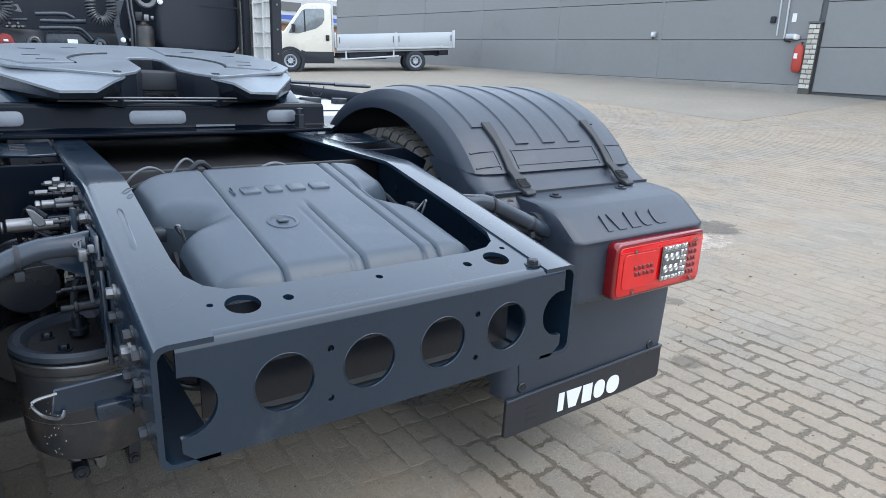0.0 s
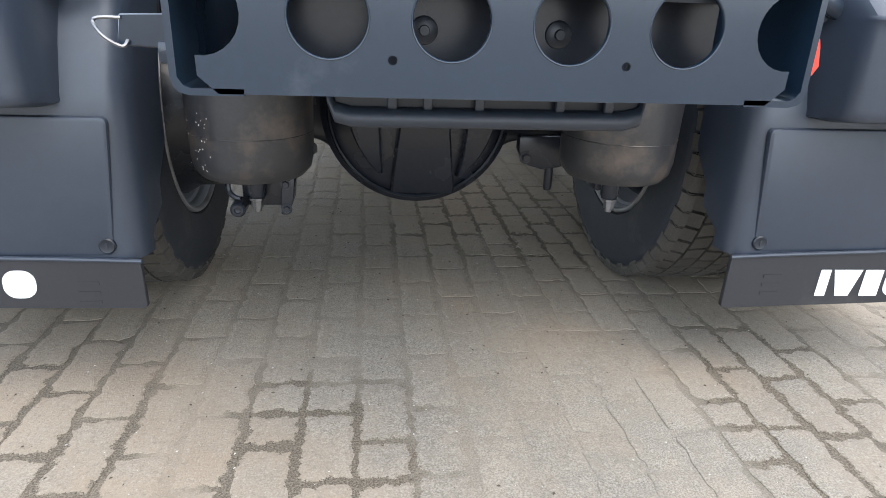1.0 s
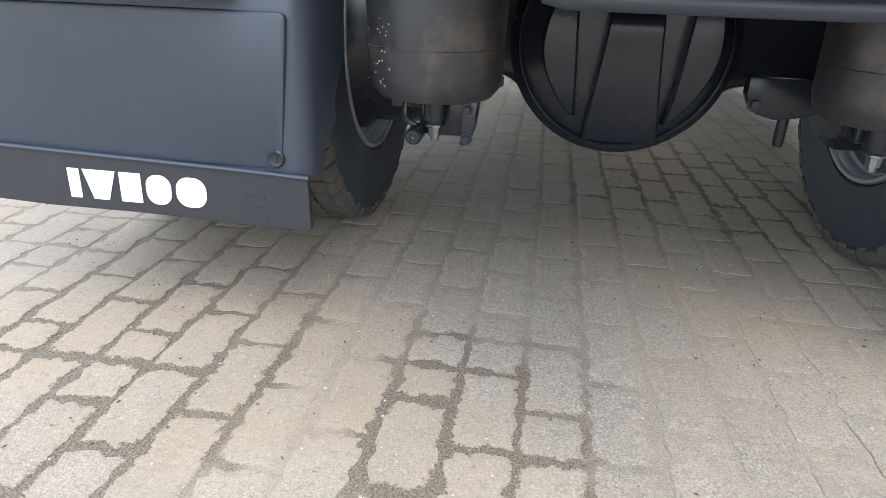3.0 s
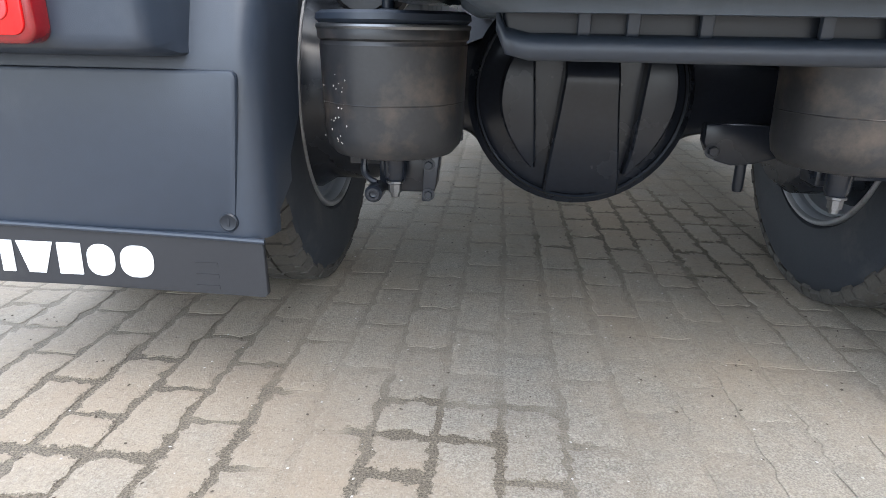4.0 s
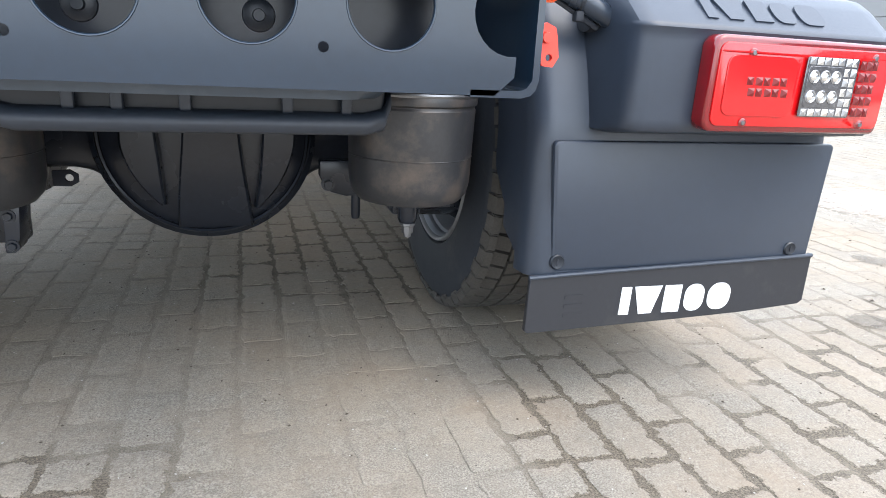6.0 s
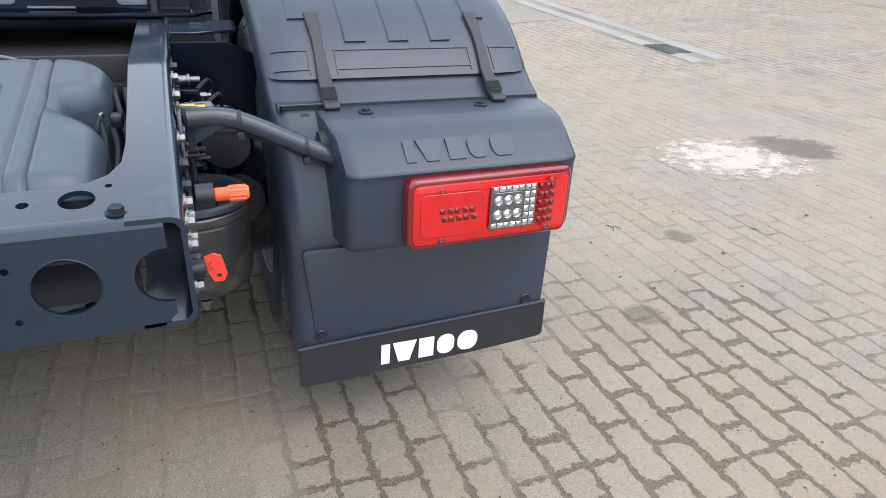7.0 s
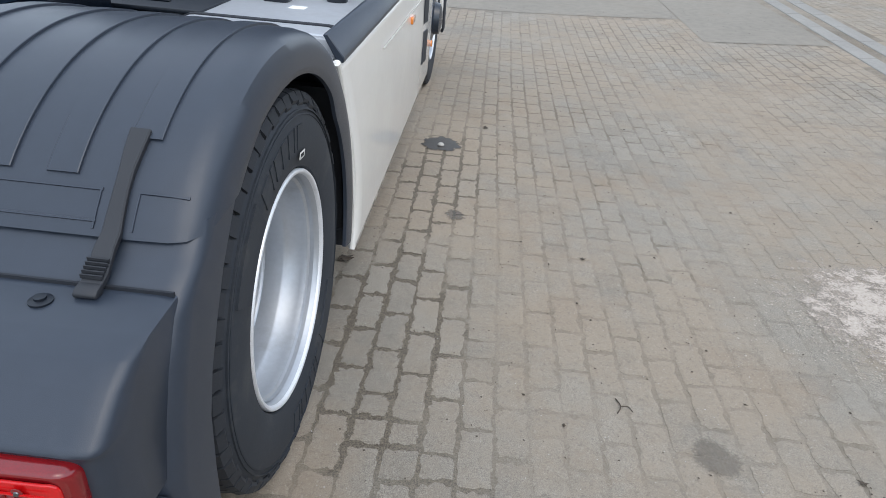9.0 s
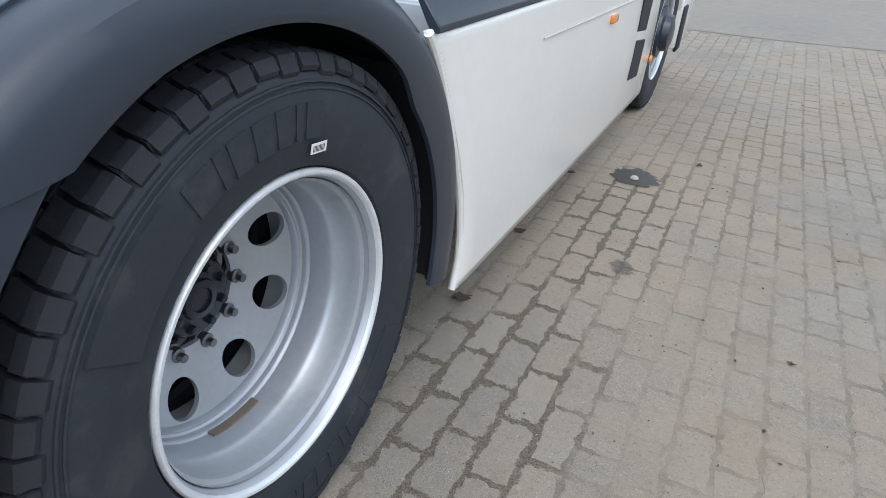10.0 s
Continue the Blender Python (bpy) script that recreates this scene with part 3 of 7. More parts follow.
def fender(s):
    """One rear mudguard: arched cover, lower body, lamp hood, flap, straps and tail lamp."""
    def put(name, bm, material, parent, label="", smooth=35):
        return part(name, side_of(bm, s), material, parent, label, smooth=smooth)

    def crown(a):
        """Radius of the arch's top: flatter towards the front."""
        t = min(1, max(0, (a - 78) / 57))
        return 0.652 + 0.050 * t * t * (3 - 2 * t)

    def lip(a):
        """Radius of the arch's outer lip."""
        table = ((-20, 0.505), (44, 0.508), (53, 0.536), (80, 0.555), (97, 0.570), (114, 0.588), (130, 0.592), (160, 0.585))
        for (a0, r0), (a1, r1) in zip(table, table[1:]):
            if a <= a1:
                return r0 + (r1 - r0) * (a - a0) / (a1 - a0)
        return 0.585

    # arched cover, swept over both tyres; its rear edge is cut level
    def arch(a_from, a_to, n):
        rings = []
        for i in range(n + 1):
            a = a_from + (a_to - a_from) * i / n
            edge = lip(a)
            R = crown(a)
            inner = 0.585
            sec = [(0.574, inner), (0.574, R - 0.05), (0.579, R - 0.026), (0.592, R - 0.010), (0.615, R - 0.003), (0.66, R), (1.16, R), (1.212, R - 0.0015), (1.238, R - 0.007),
                   (1.255, R - 0.020), (1.265, R - 0.044), (1.269, R - 0.08), (1.269, edge + 0.012), (1.266, edge), (1.255, edge), (1.255, R - 0.075), (1.22, R - 0.02), (0.62, R - 0.016), (0.586, R - 0.05), (0.586, inner)]
            rings.append([(x, AX + r * math.cos(radians(a)), AZ + r * math.sin(radians(a))) for x, r in sec])
        return loft(rings, caps=False)
    rear = arch(152, 90, 26)
    cut = bmesh.ops.bisect_plane(rear, geom=rear.verts[:] + rear.edges[:] + rear.faces[:], plane_co=(0, 0.60, 0.929), plane_no=(0, 0.12, -1), clear_outer=True)
    bmesh.ops.holes_fill(rear, edges=[e for e in rear.edges if e.is_boundary and all(v.co.y < 1.0 for v in e.verts)], sides=0)
    front = arch(90, -16, 36)
    whole = joined(rear, front)
    bmesh.ops.remove_doubles(whole, verts=whole.verts, dist=1e-4)
    bmesh.ops.recalc_face_normals(whole, faces=whole.faces)
    cover = put("fender_cover", whole, M_PLASTIC, truck, "dark grey plastic fender over the rear wheels", 30)

    def on_arc(x, a, lift):
        lift = lift - 0.0080 * max(0.0, (0.640 - x) / 0.045) ** 2
        lift = lift - 0.0060 * max(0.0, (x - 1.18) / 0.055) ** 2
        R = crown(a) + lift
        return (x, AX + R * math.cos(radians(a)), AZ + R * math.sin(radians(a)))

    # pressed bands over the arch: each rises to a sharp edge
    for x, a0 in ((0.705, 127), (0.83, 133), (0.94, 133), (1.05, 133), (1.165, 127)):
        rings = [[on_arc(x - 0.056, a, -0.003), on_arc(x - 0.050, a, 0.0042), on_arc(x - 0.0015, a, 0.0052), on_arc(x, a, 0.0044), on_arc(x + 0.0005, a, -0.004)] for a in [a0 - (a0 - 52) * k / 40 for k in range(41)]]
        put("pressed_band", loft(rings), M_PLASTIC, cover, smooth=20)
    # pressed rectangles over the lower edge of the cover
    for x0, x1 in ((0.60, 0.685), (0.745, 1.095), (1.152, 1.232)):
        for xa, xb, aa, ab in ((x0, x1, 134.4, 135.0), (x0, x1, 138.7, 139.2), (x1 - 0.005, x1, 134.6, 140.0), (x0, x0 + 0.005, 134.6, 140.0)):
            if (x1 > 1.2 and (xa > 1.2 or aa > 138)) or (x1 < 0.7 and xb - xa < 0.02 and xa < x0 + 0.001):
                continue
            rings = [[on_arc(x, a, -0.003), on_arc(x + 0.0012, a, 0.0022), on_arc(x2 - 0.0012, a, 0.0022), on_arc(x2, a, -0.003)] for x, x2 in ((xa, xb),) for a in (aa, (aa + ab) / 2, ab)]
            if xb - xa > 0.02:
                rings = [[on_arc(x, aa, -0.003), on_arc(x, aa + 0.12, 0.0022), on_arc(x, ab - 0.12, 0.0022), on_arc(x, ab, -0.003)] for x in [xa + (xb - xa) * k / 8 for k in range(9)]]
            put("pressed_line", loft(rings), M_PLASTIC, cover, smooth=0)

    # lower body: a shell from the cover down to the flap
    prof = [(0.95, 0.618), (0.926, 0.598), (0.90, 0.563), (0.880, 0.527), (0.85, 0.497), (0.78, 0.46), (0.70, 0.43), (0.62, 0.408), (0.585, 0.402), (0.50, 0.400), (0.43, 0.399), (0.385, 0.398), (0.35, 0.3975), (0.315, 0.397)]
    def side_y(z):
        pts = ((0.30, 0.535), (0.50, 0.535), (0.655, 0.545), (0.832, 0.640), (0.919, 0.712), (0.95, 0.74))
        for (za, ya), (zb, yb) in zip(pts, pts[1:]):
            if z <= zb:
                return ya + (yb - ya) * (z - za) / (zb - za)
        return pts[-1][1]
    rings = []
    for z, y in prof:
        ys = max(side_y(z), y + 0.08)
        deep = 0.20 if z > 0.45 else 0.135 if z > 0.36 else 0.065
        rings.append([(0.578, y + deep, z), (0.577, y + 0.06, z), (0.581, y + 0.03, z), (0.592, y + 0.010, z), (0.615, y, z), (0.90, y, z), (1.225, y, z), (1.248, y + 0.006, z), (1.260, y + 0.020, z), (1.264, y + 0.045, z), (1.266, ys, z),
                      (1.252, ys, z), (1.250, y + 0.05, z), (1.22, y + 0.016, z), (0.90, y + 0.014, z), (0.62, y + 0.014, z), (0.592, y + 0.06, z), (0.590, y + deep, z)])
    lower = put("fender_body", loft(rings), M_PLASTIC, truck, "dark grey plastic mudguard with a tail lamp hood", 60)
    panel = prism(rounded(0.606, 1.258, 0.325, 0.583, 0.012), "y", 0.3865, 0.402, 0.005, 2)
    for v in panel.verts:
        if v.co.y < 0.398:
            v.co.y += 0.0085 * min(1.0, max(0.0, (0.583 - v.co.z) / 0.20)) ** 1.5
        if v.co.x < 0.70:
            v.co.x += 0.024 * min(1.0, max(0.0, (0.56 - v.co.z) / 0.15))
    put("rear_panel", panel, M_PLASTIC, lower)
    put("ledge", prism([(0.514, 0.8880), (0.60, 0.889), (0.60, 0.8825), (0.514, 0.8835)], "x", 0.592, 0.70, 0.001, 1), M_PLASTIC, lower)
    put("ledge_end", box(0.590, 0.596, 0.512, 0.55, 0.868, 0.888, 0.002), M_PLASTIC, lower)
    for x, z in ((0.640, 0.346), (1.205, 0.352)):
        sc = put("panel_screw", lathe([(0.0, 0.397), (0.0155, 0.397), (0.0155, 0.393), (0.013, 0.3905), (0.0115, 0.3912), (0.0, 0.3912)], "y", (x, 0, z), 18), M_BLACK, lower)
        put("slot", box(x - 0.0017, x + 0.0017, 0.3902, 0.393, z - 0.0065, z + 0.0065), M_VOID, sc)
    put("panel_screw", lathe([(0.0, 0.004), (0.016, 0.004), (0.016, -0.0015), (0.0145, -0.0025), (0.0, -0.0025)], "y", (0.650, 0.511, 0.852), 20), M_STRAP, lower)
    put("screw_slot", box(0.6485, 0.6515, 0.5075, 0.511, 0.846, 0.858), M_VOID, lower, smooth=0)

    # lamp hood
    hood_prof = [(0.545, 0.879), (0.43, 0.872), (0.385, 0.862), (0.350, 0.842), (0.294, 0.798), (0.283, 0.789), (0.287, 0.782), (0.290, 0.77), (0.290, 0.63), (0.296, 0.612), (0.36, 0.602), (0.47, 0.60), (0.545, 0.66)]
    crisp = [hood_prof[0]]
    for (ay, az), (by, bz), (cy, cz) in zip(hood_prof, hood_prof[1:], hood_prof[2:]):
        for ty, tz in ((ay, az), (cy, cz)):
            d = math.hypot(ty - by, tz - bz)
            k = min(0.4, 0.004 / d)
            crisp.append((by + (ty - by) * k, bz + (tz - bz) * k))
    hood_prof = crisp + [hood_prof[-1]]
    xs = [(0.672, 0.40), (0.674, 0.16), (0.680, 0.06), (0.692, 0.015), (0.710, 0.0), (0.95, 0.0), (1.205, 0.0), (1.230, 0.012), (1.242, 0.05), (1.248, 0.13), (1.250, 0.30)]
    rings = []
    for x, inset in xs:
        rings.append([(x + (0.545 - y) * 0.05 * (1 if x < 0.8 else -0.25 if x > 1.2 else 0), y + (0.50 - y) * inset if y < 0.50 else y, z - (z - 0.74) * inset * 0.22) for y, z in hood_prof])
    # solid dark strip for the shadow line between hood and cover
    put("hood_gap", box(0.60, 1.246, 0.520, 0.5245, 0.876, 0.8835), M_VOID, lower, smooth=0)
    put("lamp_hood", loft(rings), M_PLASTIC, lower, "plastic lamp hood with a raised word mark", 40)
    # dark slab on the hood's end: the recess is only shade in colour
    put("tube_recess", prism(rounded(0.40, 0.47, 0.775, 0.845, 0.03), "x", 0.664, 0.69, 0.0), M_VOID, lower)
    def on_hood(x, h, d):
        t = (h - 0.796) / (0.842 - 0.796)
        y, z = 0.296 + t * 0.054, 0.796 + t * 0.046
        return (x, y - d * 0.65, z + d * 0.76)
    if s > 0:
        raised_letters("raised_mark", 0.825, 1.085, (0.803, 0.839), 0.0, lambda x, h, d: on_hood(x, h, d - 0.001), 0.0060, M_PLASTIC, lower)
    else:
        raised_letters("raised_mark", -1.085, -0.825, (0.803, 0.839), 0.0, lambda x, h, d: on_hood(x, h, d - 0.001), 0.0060, M_PLASTIC, lower)
    for x, y in ((0.78, 0.468), (1.069, 0.478)):
        put("cap_bolt", lathe([(0.0, 0.0), (0.017, 0.0), (0.017, 0.004), (0.009, 0.006), (0.009, 0.010), (0.0, 0.011)], "z", (x, y, 0.8735), 20), M_BLACK, lower)

    # straps
    for x in (0.710, 1.127):
        prof_s = [on_arc(x, a, 0.006)[1:] for a in (126, 129, 132, 135, 138, 140.5)] + [(0.558, 0.921), (0.530, 0.896), (0.505, 0.886)]
        rings = []
        for k, (y, z) in enumerate(prof_s):
            w = (0.0175, 0.0155, 0.0125, 0.0122, 0.0135, 0.0150, 0.0162, 0.0170, 0.0172)[k]
            rings.append([(x - w, y, z - 0.006), (x - w, y, z + 0.003), (x - w + 0.002, y - 0.001, z + 0.005), (x + w - 0.002, y - 0.001, z + 0.005), (x + w, y, z + 0.003), (x + w, y, z - 0.006)])
        put("fender_strap", loft(rings), M_STRAP, cover, "black rubber hold-down strap", 30)
        put("strap_end", prism([(0.490, 0.878), (0.489, 0.885), (0.496, 0.890), (0.512, 0.894), (0.512, 0.878)], "x", x - 0.0180, x + 0.0180, 0.0025), M_STRAP, cover)
        for k in range(5):
            y = 0.516 + 0.006 * k
            put("strap_rib", box(x - 0.017, x + 0.017, y - 0.0015, y + 0.0015, 0.890 + (y - 0.505) * 0.62, 0.8965 + (y - 0.505) * 0.62), M_STRAP, cover, smooth=0)

    # flap with a printed mark; the one on the far side hangs a little higher
    up = 0.0 if s > 0 else 0.020
    fl = [(0.586, 0.318), (0.583, 0.203 + up), (0.590, 0.197 + up), (0.75, 0.200 + up), (0.92, 0.203 + up), (1.10, 0.208 + up * 0.7), (1.262, 0.218 + up * 0.5), (1.273, 0.226 + up * 0.5), (1.271, 0.338), (1.262, 0.334)]
    flap = put("mud_flap", prism(fl, "y", 0.3925, 0.404, 0.0015, 1), M_FLAP, truck, "black rubber mud flap with white marks")
    put("flap_bead", tube([(0.582, 0.391, 0.316), (0.75, 0.391, 0.322), (1.268, 0.391, 0.335)], 0.0045, 8, 3), M_PLASTIC, flap)
    if s > 0:
        raised_letters("white_mark", 0.792, 1.066, (0.222, 0.283), 0.03, lambda x, h, d: (x, 0.3922 - d, h - (x - 0.93) * 0.012), 0.0012, M_MARK, flap)
    else:
        raised_letters("white_mark", -1.046, -0.776, (0.243, 0.299), 0.03, lambda x, h, d: (x, 0.3922 - d, h), 0.0012, M_MARK, flap)
    for k in range(3):
        put("moulded_line", box(0.665, 0.705, 0.3913, 0.393, 0.228 + 0.02 * k, 0.235 + 0.02 * k), M_FLAP, flap, smooth=0)

    tail_lamp(s, put)
    # stay tube and its bracket
    stay = put("stay_tube", tube([(0.40, 0.405, 0.900), (0.465, 0.41, 0.898), (0.52, 0.408, 0.880), (0.62, 0.40, 0.832), (0.70, 0.395, 0.795)], 0.0195, 14, 5), M_STAY, truck, "painted steel fender stay")
    put("bracket", prism([(0.33, 0.70), (0.50, 0.80), (0.47, 0.92), (0.36, 0.925), (0.33, 0.86)], "x", 0.384, 0.392, 0.002), M_CHASSIS, stay)
    put("collar", prism([(0.392, 0.925), (0.45, 0.918), (0.47, 0.88), (0.40, 0.84)], "y", 0.398, 0.412, 0.003), M_CHASSIS, stay)
    for x, y, z in ((0.50, 0.409, 0.888), (0.63, 0.40, 0.827)):
        put("cable_tie", lathe([(0.0215, -0.004), (0.0225, 0.0), (0.0215, 0.004)], "x", (x, y, z), 16), M_VOID, stay)
        put("cable_clip", box(x - 0.008, x + 0.008, y - 0.012, y + 0.006, z - 0.038, z - 0.02, 0.003), M_VOID, stay)
    put("lamp_cable", tube([(0.40, 0.43, 0.86), (0.50, 0.425, 0.858), (0.58, 0.41, 0.828), (0.67, 0.40, 0.78)], 0.005, 6, 5), M_VOID, stay)


def tail_lamp(s, plain_put):
    """A long red lamp cluster with a clear reversing section, its end wrapped round the corner."""
    def wrap(bm):
        for v in bm.verts:
            if v.co.x > 1.178:
                v.co.y += (v.co.x - 1.178) * 0.30 + max(0, v.co.x - 1.205) * 0.35
        return bm
    inner_put = plain_put

    def put(name, bm, *rest, **more):
        bmesh.ops.translate(bm, vec=(0, -0.006, 0), verts=bm.verts)
        return inner_put(name, bm, *rest, **more)
    lamp = put("tail_lamp", wrap(prism(rounded(0.812, 1.218, 0.619, 0.780, 0.022, 5), "y", 0.262, 0.300, 0.007, 3)), M_REDDARK, truck, "red rear lamp cluster with a clear section", 40)
    put("red_lens", wrap(prism(rounded(0.823, 1.204, 0.630, 0.768, 0.016, 5), "y", 0.2585, 0.264, 0.002, 2)), M_RED, lamp)
    put("left_lens_field", prism(rounded(0.840, 0.985, 0.648, 0.748, 0.016, 4), "y", 0.2562, 0.2585, 0.0008, 1), M_RED, lamp)
    put("lens_ridge", box(0.826, 1.19, 0.2558, 0.2585, 0.7525, 0.7545), M_RED, lamp, smooth=0)
    put("clear_section", prism(rounded(1.003, 1.118, 0.650, 0.753, 0.004, 3), "y", 0.2555, 0.2588, 0.001, 1), M_CLEARDARK, lamp, "clear faceted reversing lamp section")
    put("led_field", prism(rounded(1.008, 1.084, 0.667, 0.737, 0.006, 3), "y", 0.2545, 0.2558, 0.0006, 1), M_CLEARDARK, lamp)

    def gem(x, z, w, h, y, tall, lean):
        """A small pyramid of clear plastic with a leaning tip."""
        bm = bmesh.new()
        base = [bm.verts.new((x + a * w / 2, y, z + b * h / 2)) for a, b in ((-1, -1), (1, -1), (1, 1), (-1, 1))]
        tip = bm.verts.new((x + lean * w * 0.3, y - tall, z + h * 0.1))
        for k in range(4):
            bm.faces.new((base[k], base[(k + 1) % 4], tip))
        bm.faces.new(base[::-1])
        bmesh.ops.recalc_face_normals(bm, faces=bm.faces)
        return bm
    for i in range(3):
        for j in range(2):
            at = (1.022 + 0.0240 * i, 0.2546, 0.685 + 0.034 * j)
            put("led_lens", lathe([(0.0, -0.0035), (0.004, -0.003), (0.0075, -0.0012), (0.0082, 0.0), (0.0, 0.0)], "y", at, 14), M_CHROME, lamp)
            put("led_ring", lathe([(0.0082, -0.0008), (0.0100, -0.0026), (0.0116, -0.0006), (0.0116, 0.0)], "y", at, 14), M_CLEAR, lamp)
    for k in range(5):
        for z in (0.6575, 0.7455):
            put("facet", gem(1.0145 + 0.0158 * k, z, 0.0135, 0.0125, 0.2556, 0.0035, 1 if k % 2 else -1), M_CHROME if k % 2 else M_CLEAR, lamp, smooth=0)
    for k in range(6):
        for j in range(2):
            put("facet", gem(1.0935 + 0.0145 * j, 0.659 + 0.0172 * k, 0.0118, 0.0140, 0.2556, 0.0035, 1 if (k + j) % 2 else -1), M_CLEAR if (k + j) % 2 else M_CHROME, lamp, smooth=0)
    for k in range(5):
        for j in range(3):
            put("red_facet", gem(1.131 + 0.0140 * j, 0.660 + 0.0205 * k, 0.0118, 0.0155, 0.2582, 0.004, 1 if (k + j) % 2 else -1), M_REDFACET, lamp, smooth=0)
    for k in range(5):
        for j in range(2):
            put("red_facet", gem(0.890 + 0.0175 * k + 0.004 * j, 0.7065 - 0.0185 * j, 0.0150, 0.0150, 0.2565, 0.004, 1 if (k + j) % 2 else -1), M_REDFACET, lamp, smooth=0)
    for x, z in ((0.888, 0.7525), (1.155, 0.755), (0.890, 0.6365), (1.152, 0.638)):
        put("screw_seat", lathe([(0.0, -0.001), (0.0065, -0.001), (0.0080, 0.0), (0.0, 0.0)], "y", (x, 0.2578, z), 14), M_REDDARK, lamp)
        put("lamp_screw", lathe([(0.0, -0.0015), (0.0035, -0.0015), (0.0045, 0.001), (0.0, 0.001)], "y", (x, 0.2568, z), 12), M_STEEL, lamp)


fender(1), fender(-1)


# ---- wheels ----
def tyre_meshes():
    """Meshes of a wheel whose outer face looks along +x; x = 0 is the outer rim flange."""
    body = lathe([(0.306, -0.005), (0.314, 0.010), (0.335, 0.016), (0.38, 0.021), (0.42, 0.020), (0.445, 0.014), (0.452, 0.013), (0.467, 0.003), (0.477, -0.010), (0.481, -0.024),
                  (0.481, -0.246), (0.477, -0.260), (0.467, -0.273), (0.445, -0.284), (0.42, -0.290), (0.38, -0.291), (0.335, -0.286), (0.31, -0.280), (0.300, -0.265)], "x", (0, 0, 0), 72)
    tread = bmesh.new()
    n = 62
    for i in range(n):
        for col, (xa, xb) in enumerate(((-0.055, 0.002), (-0.108, -0.062), (-0.162, -0.115), (-0.214, -0.169), (-0.272, -0.221))):
            shift = (0.0, 0.35, 0.1, 0.6, 0.25)[col]
            a0, a1 = 2 * math.pi * (i + shift + 0.09) / n, 2 * math.pi * (i + shift + 0.91) / n
            skew = (0.02, -0.012, 0.012, -0.012, -0.02)[col]
            r0, r1 = 0.472, 0.4975
            xo = xb if col else xb + 0.0
            vs = []
            for r in (r0, r1):
                for x, k in ((xa, 0), (xo, 1)):
                    for a in (a0, a1):
                        aa = a + skew * (k - 0.5)
                        rr = r - (0.010 if (col == 0 and k == 1 and r == r1) or (col == 4 and k == 0 and r == r1) else 0)
                        vs.append(tread.verts.new((x, rr * math.cos(aa), rr * math.sin(aa))))
            for f in ((0, 1, 3, 2), (4, 6, 7, 5), (0, 4, 5, 1), (2, 3, 7, 6), (0, 2, 6, 4), (1, 5, 7, 3)):
                tread.faces.new([vs[k] for k in f])
    # shoulder lugs reaching down the sidewall
    for i in range(n):
        for side in (0, 1):
            a = 2 * math.pi * (i + 0.5) / n
            da, low = 2 * math.pi / n * (0.40 if i % 2 else 0.44), (0.458 if i % 2 else 0.466)
            x_of = (lambda x: x) if side == 0 else (lambda x: -0.27 - x)
            vs = [tread.verts.new((x_of(x), r * math.cos(b), r * math.sin(b))) for b in (a - da, a + da) for x, r in ((-0.016, 0.4965), (0.002, 0.4915), (0.0125, low + 0.008), (0.009, low), (-0.008, low))]
            for f in ((0, 1, 2, 3, 4), (9, 8, 7, 6, 5), (0, 5, 6, 1), (1, 6, 7, 2), (2, 7, 8, 3), (3, 8, 9, 4), (4, 9, 5, 0)):
                tread.faces.new([vs[k] for k in f])
    bmesh.ops.recalc_face_normals(tread, faces=tread.faces)
    rim = lathe([(0.2935, 0.005), (0.2955, 0.010), (0.2995, 0.0122), (0.3035, 0.0115), (0.3065, 0.007), (0.307, 0.0), (0.303, -0.008), (0.292, -0.010), (0.2915, 0.0), (0.2935, 0.005)], "x", (0, 0, 0), 72)
    flange, rim = rim, lathe([(0.2930, 0.003), (0.2885, -0.004), (0.2855, -0.022), (0.277, -0.029), (0.2745, -0.045), (0.2735, -0.082), (0.268, -0.090), (0.2645, -0.10), (0.2635, -0.158), (0.263, -0.26), (0.27, -0.26), (0.28, -0.20), (0.2843, -0.012)], "x", (0, 0, 0), 72)
    disc = lathe([(0.2645, -0.150), (0.2605, -0.153), (0.2585, -0.160), (0.2575, -0.168), (0.253, -0.172), (0.249, -0.170), (0.2465, -0.174), (0.2445, -0.182)], "x", (0, 0, 0), 72)
    ring = [(0.245 * math.cos(radians(5 * k)), 0.245 * math.sin(radians(5 * k))) for k in range(72)]
    holes = [circle_points(0.2020 * math.cos(radians(45 * k + 13)), 0.2020 * math.sin(radians(45 * k + 13)), 0.0400, 28) for k in range(8)]
    holes.append(circle_points(0, 0, 0.112, 48))
    face = pierced(ring, holes, "x", -0.192, -0.181)
    for v in face.verts:
        r = math.hypot(v.co.y, v.co.z)
        v.co.x -= 0.052 * min(1.0, max(0, (0.245 - r) / 0.133))
    disc = joined(disc, face)
    for v in disc.verts:
        if math.hypot(v.co.y, v.co.z) < 0.2455:
            v.co.x -= 0.006
    hub = lathe([(0.135, -0.30), (0.134, -0.25), (0.122, -0.243), (0.118, -0.225), (0.104, -0.215), (0.098, -0.21), (0.095, -0.185), (0.088, -0.178), (0.05, -0.176), (0.046, -0.168), (0.03, -0.166), (0.028, -0.172), (0.0, -0.172)], "x", (0, 0, 0), 40)
    bolt = lathe([(0.0, -0.178), (0.010, -0.178), (0.008, -0.166), (0.0, -0.165)], "x", (0, 0, 0), 10)
    for v in hub.verts:
        v.co = (v.co.x - 0.040, v.co.y * 0.86, v.co.z * 0.86)
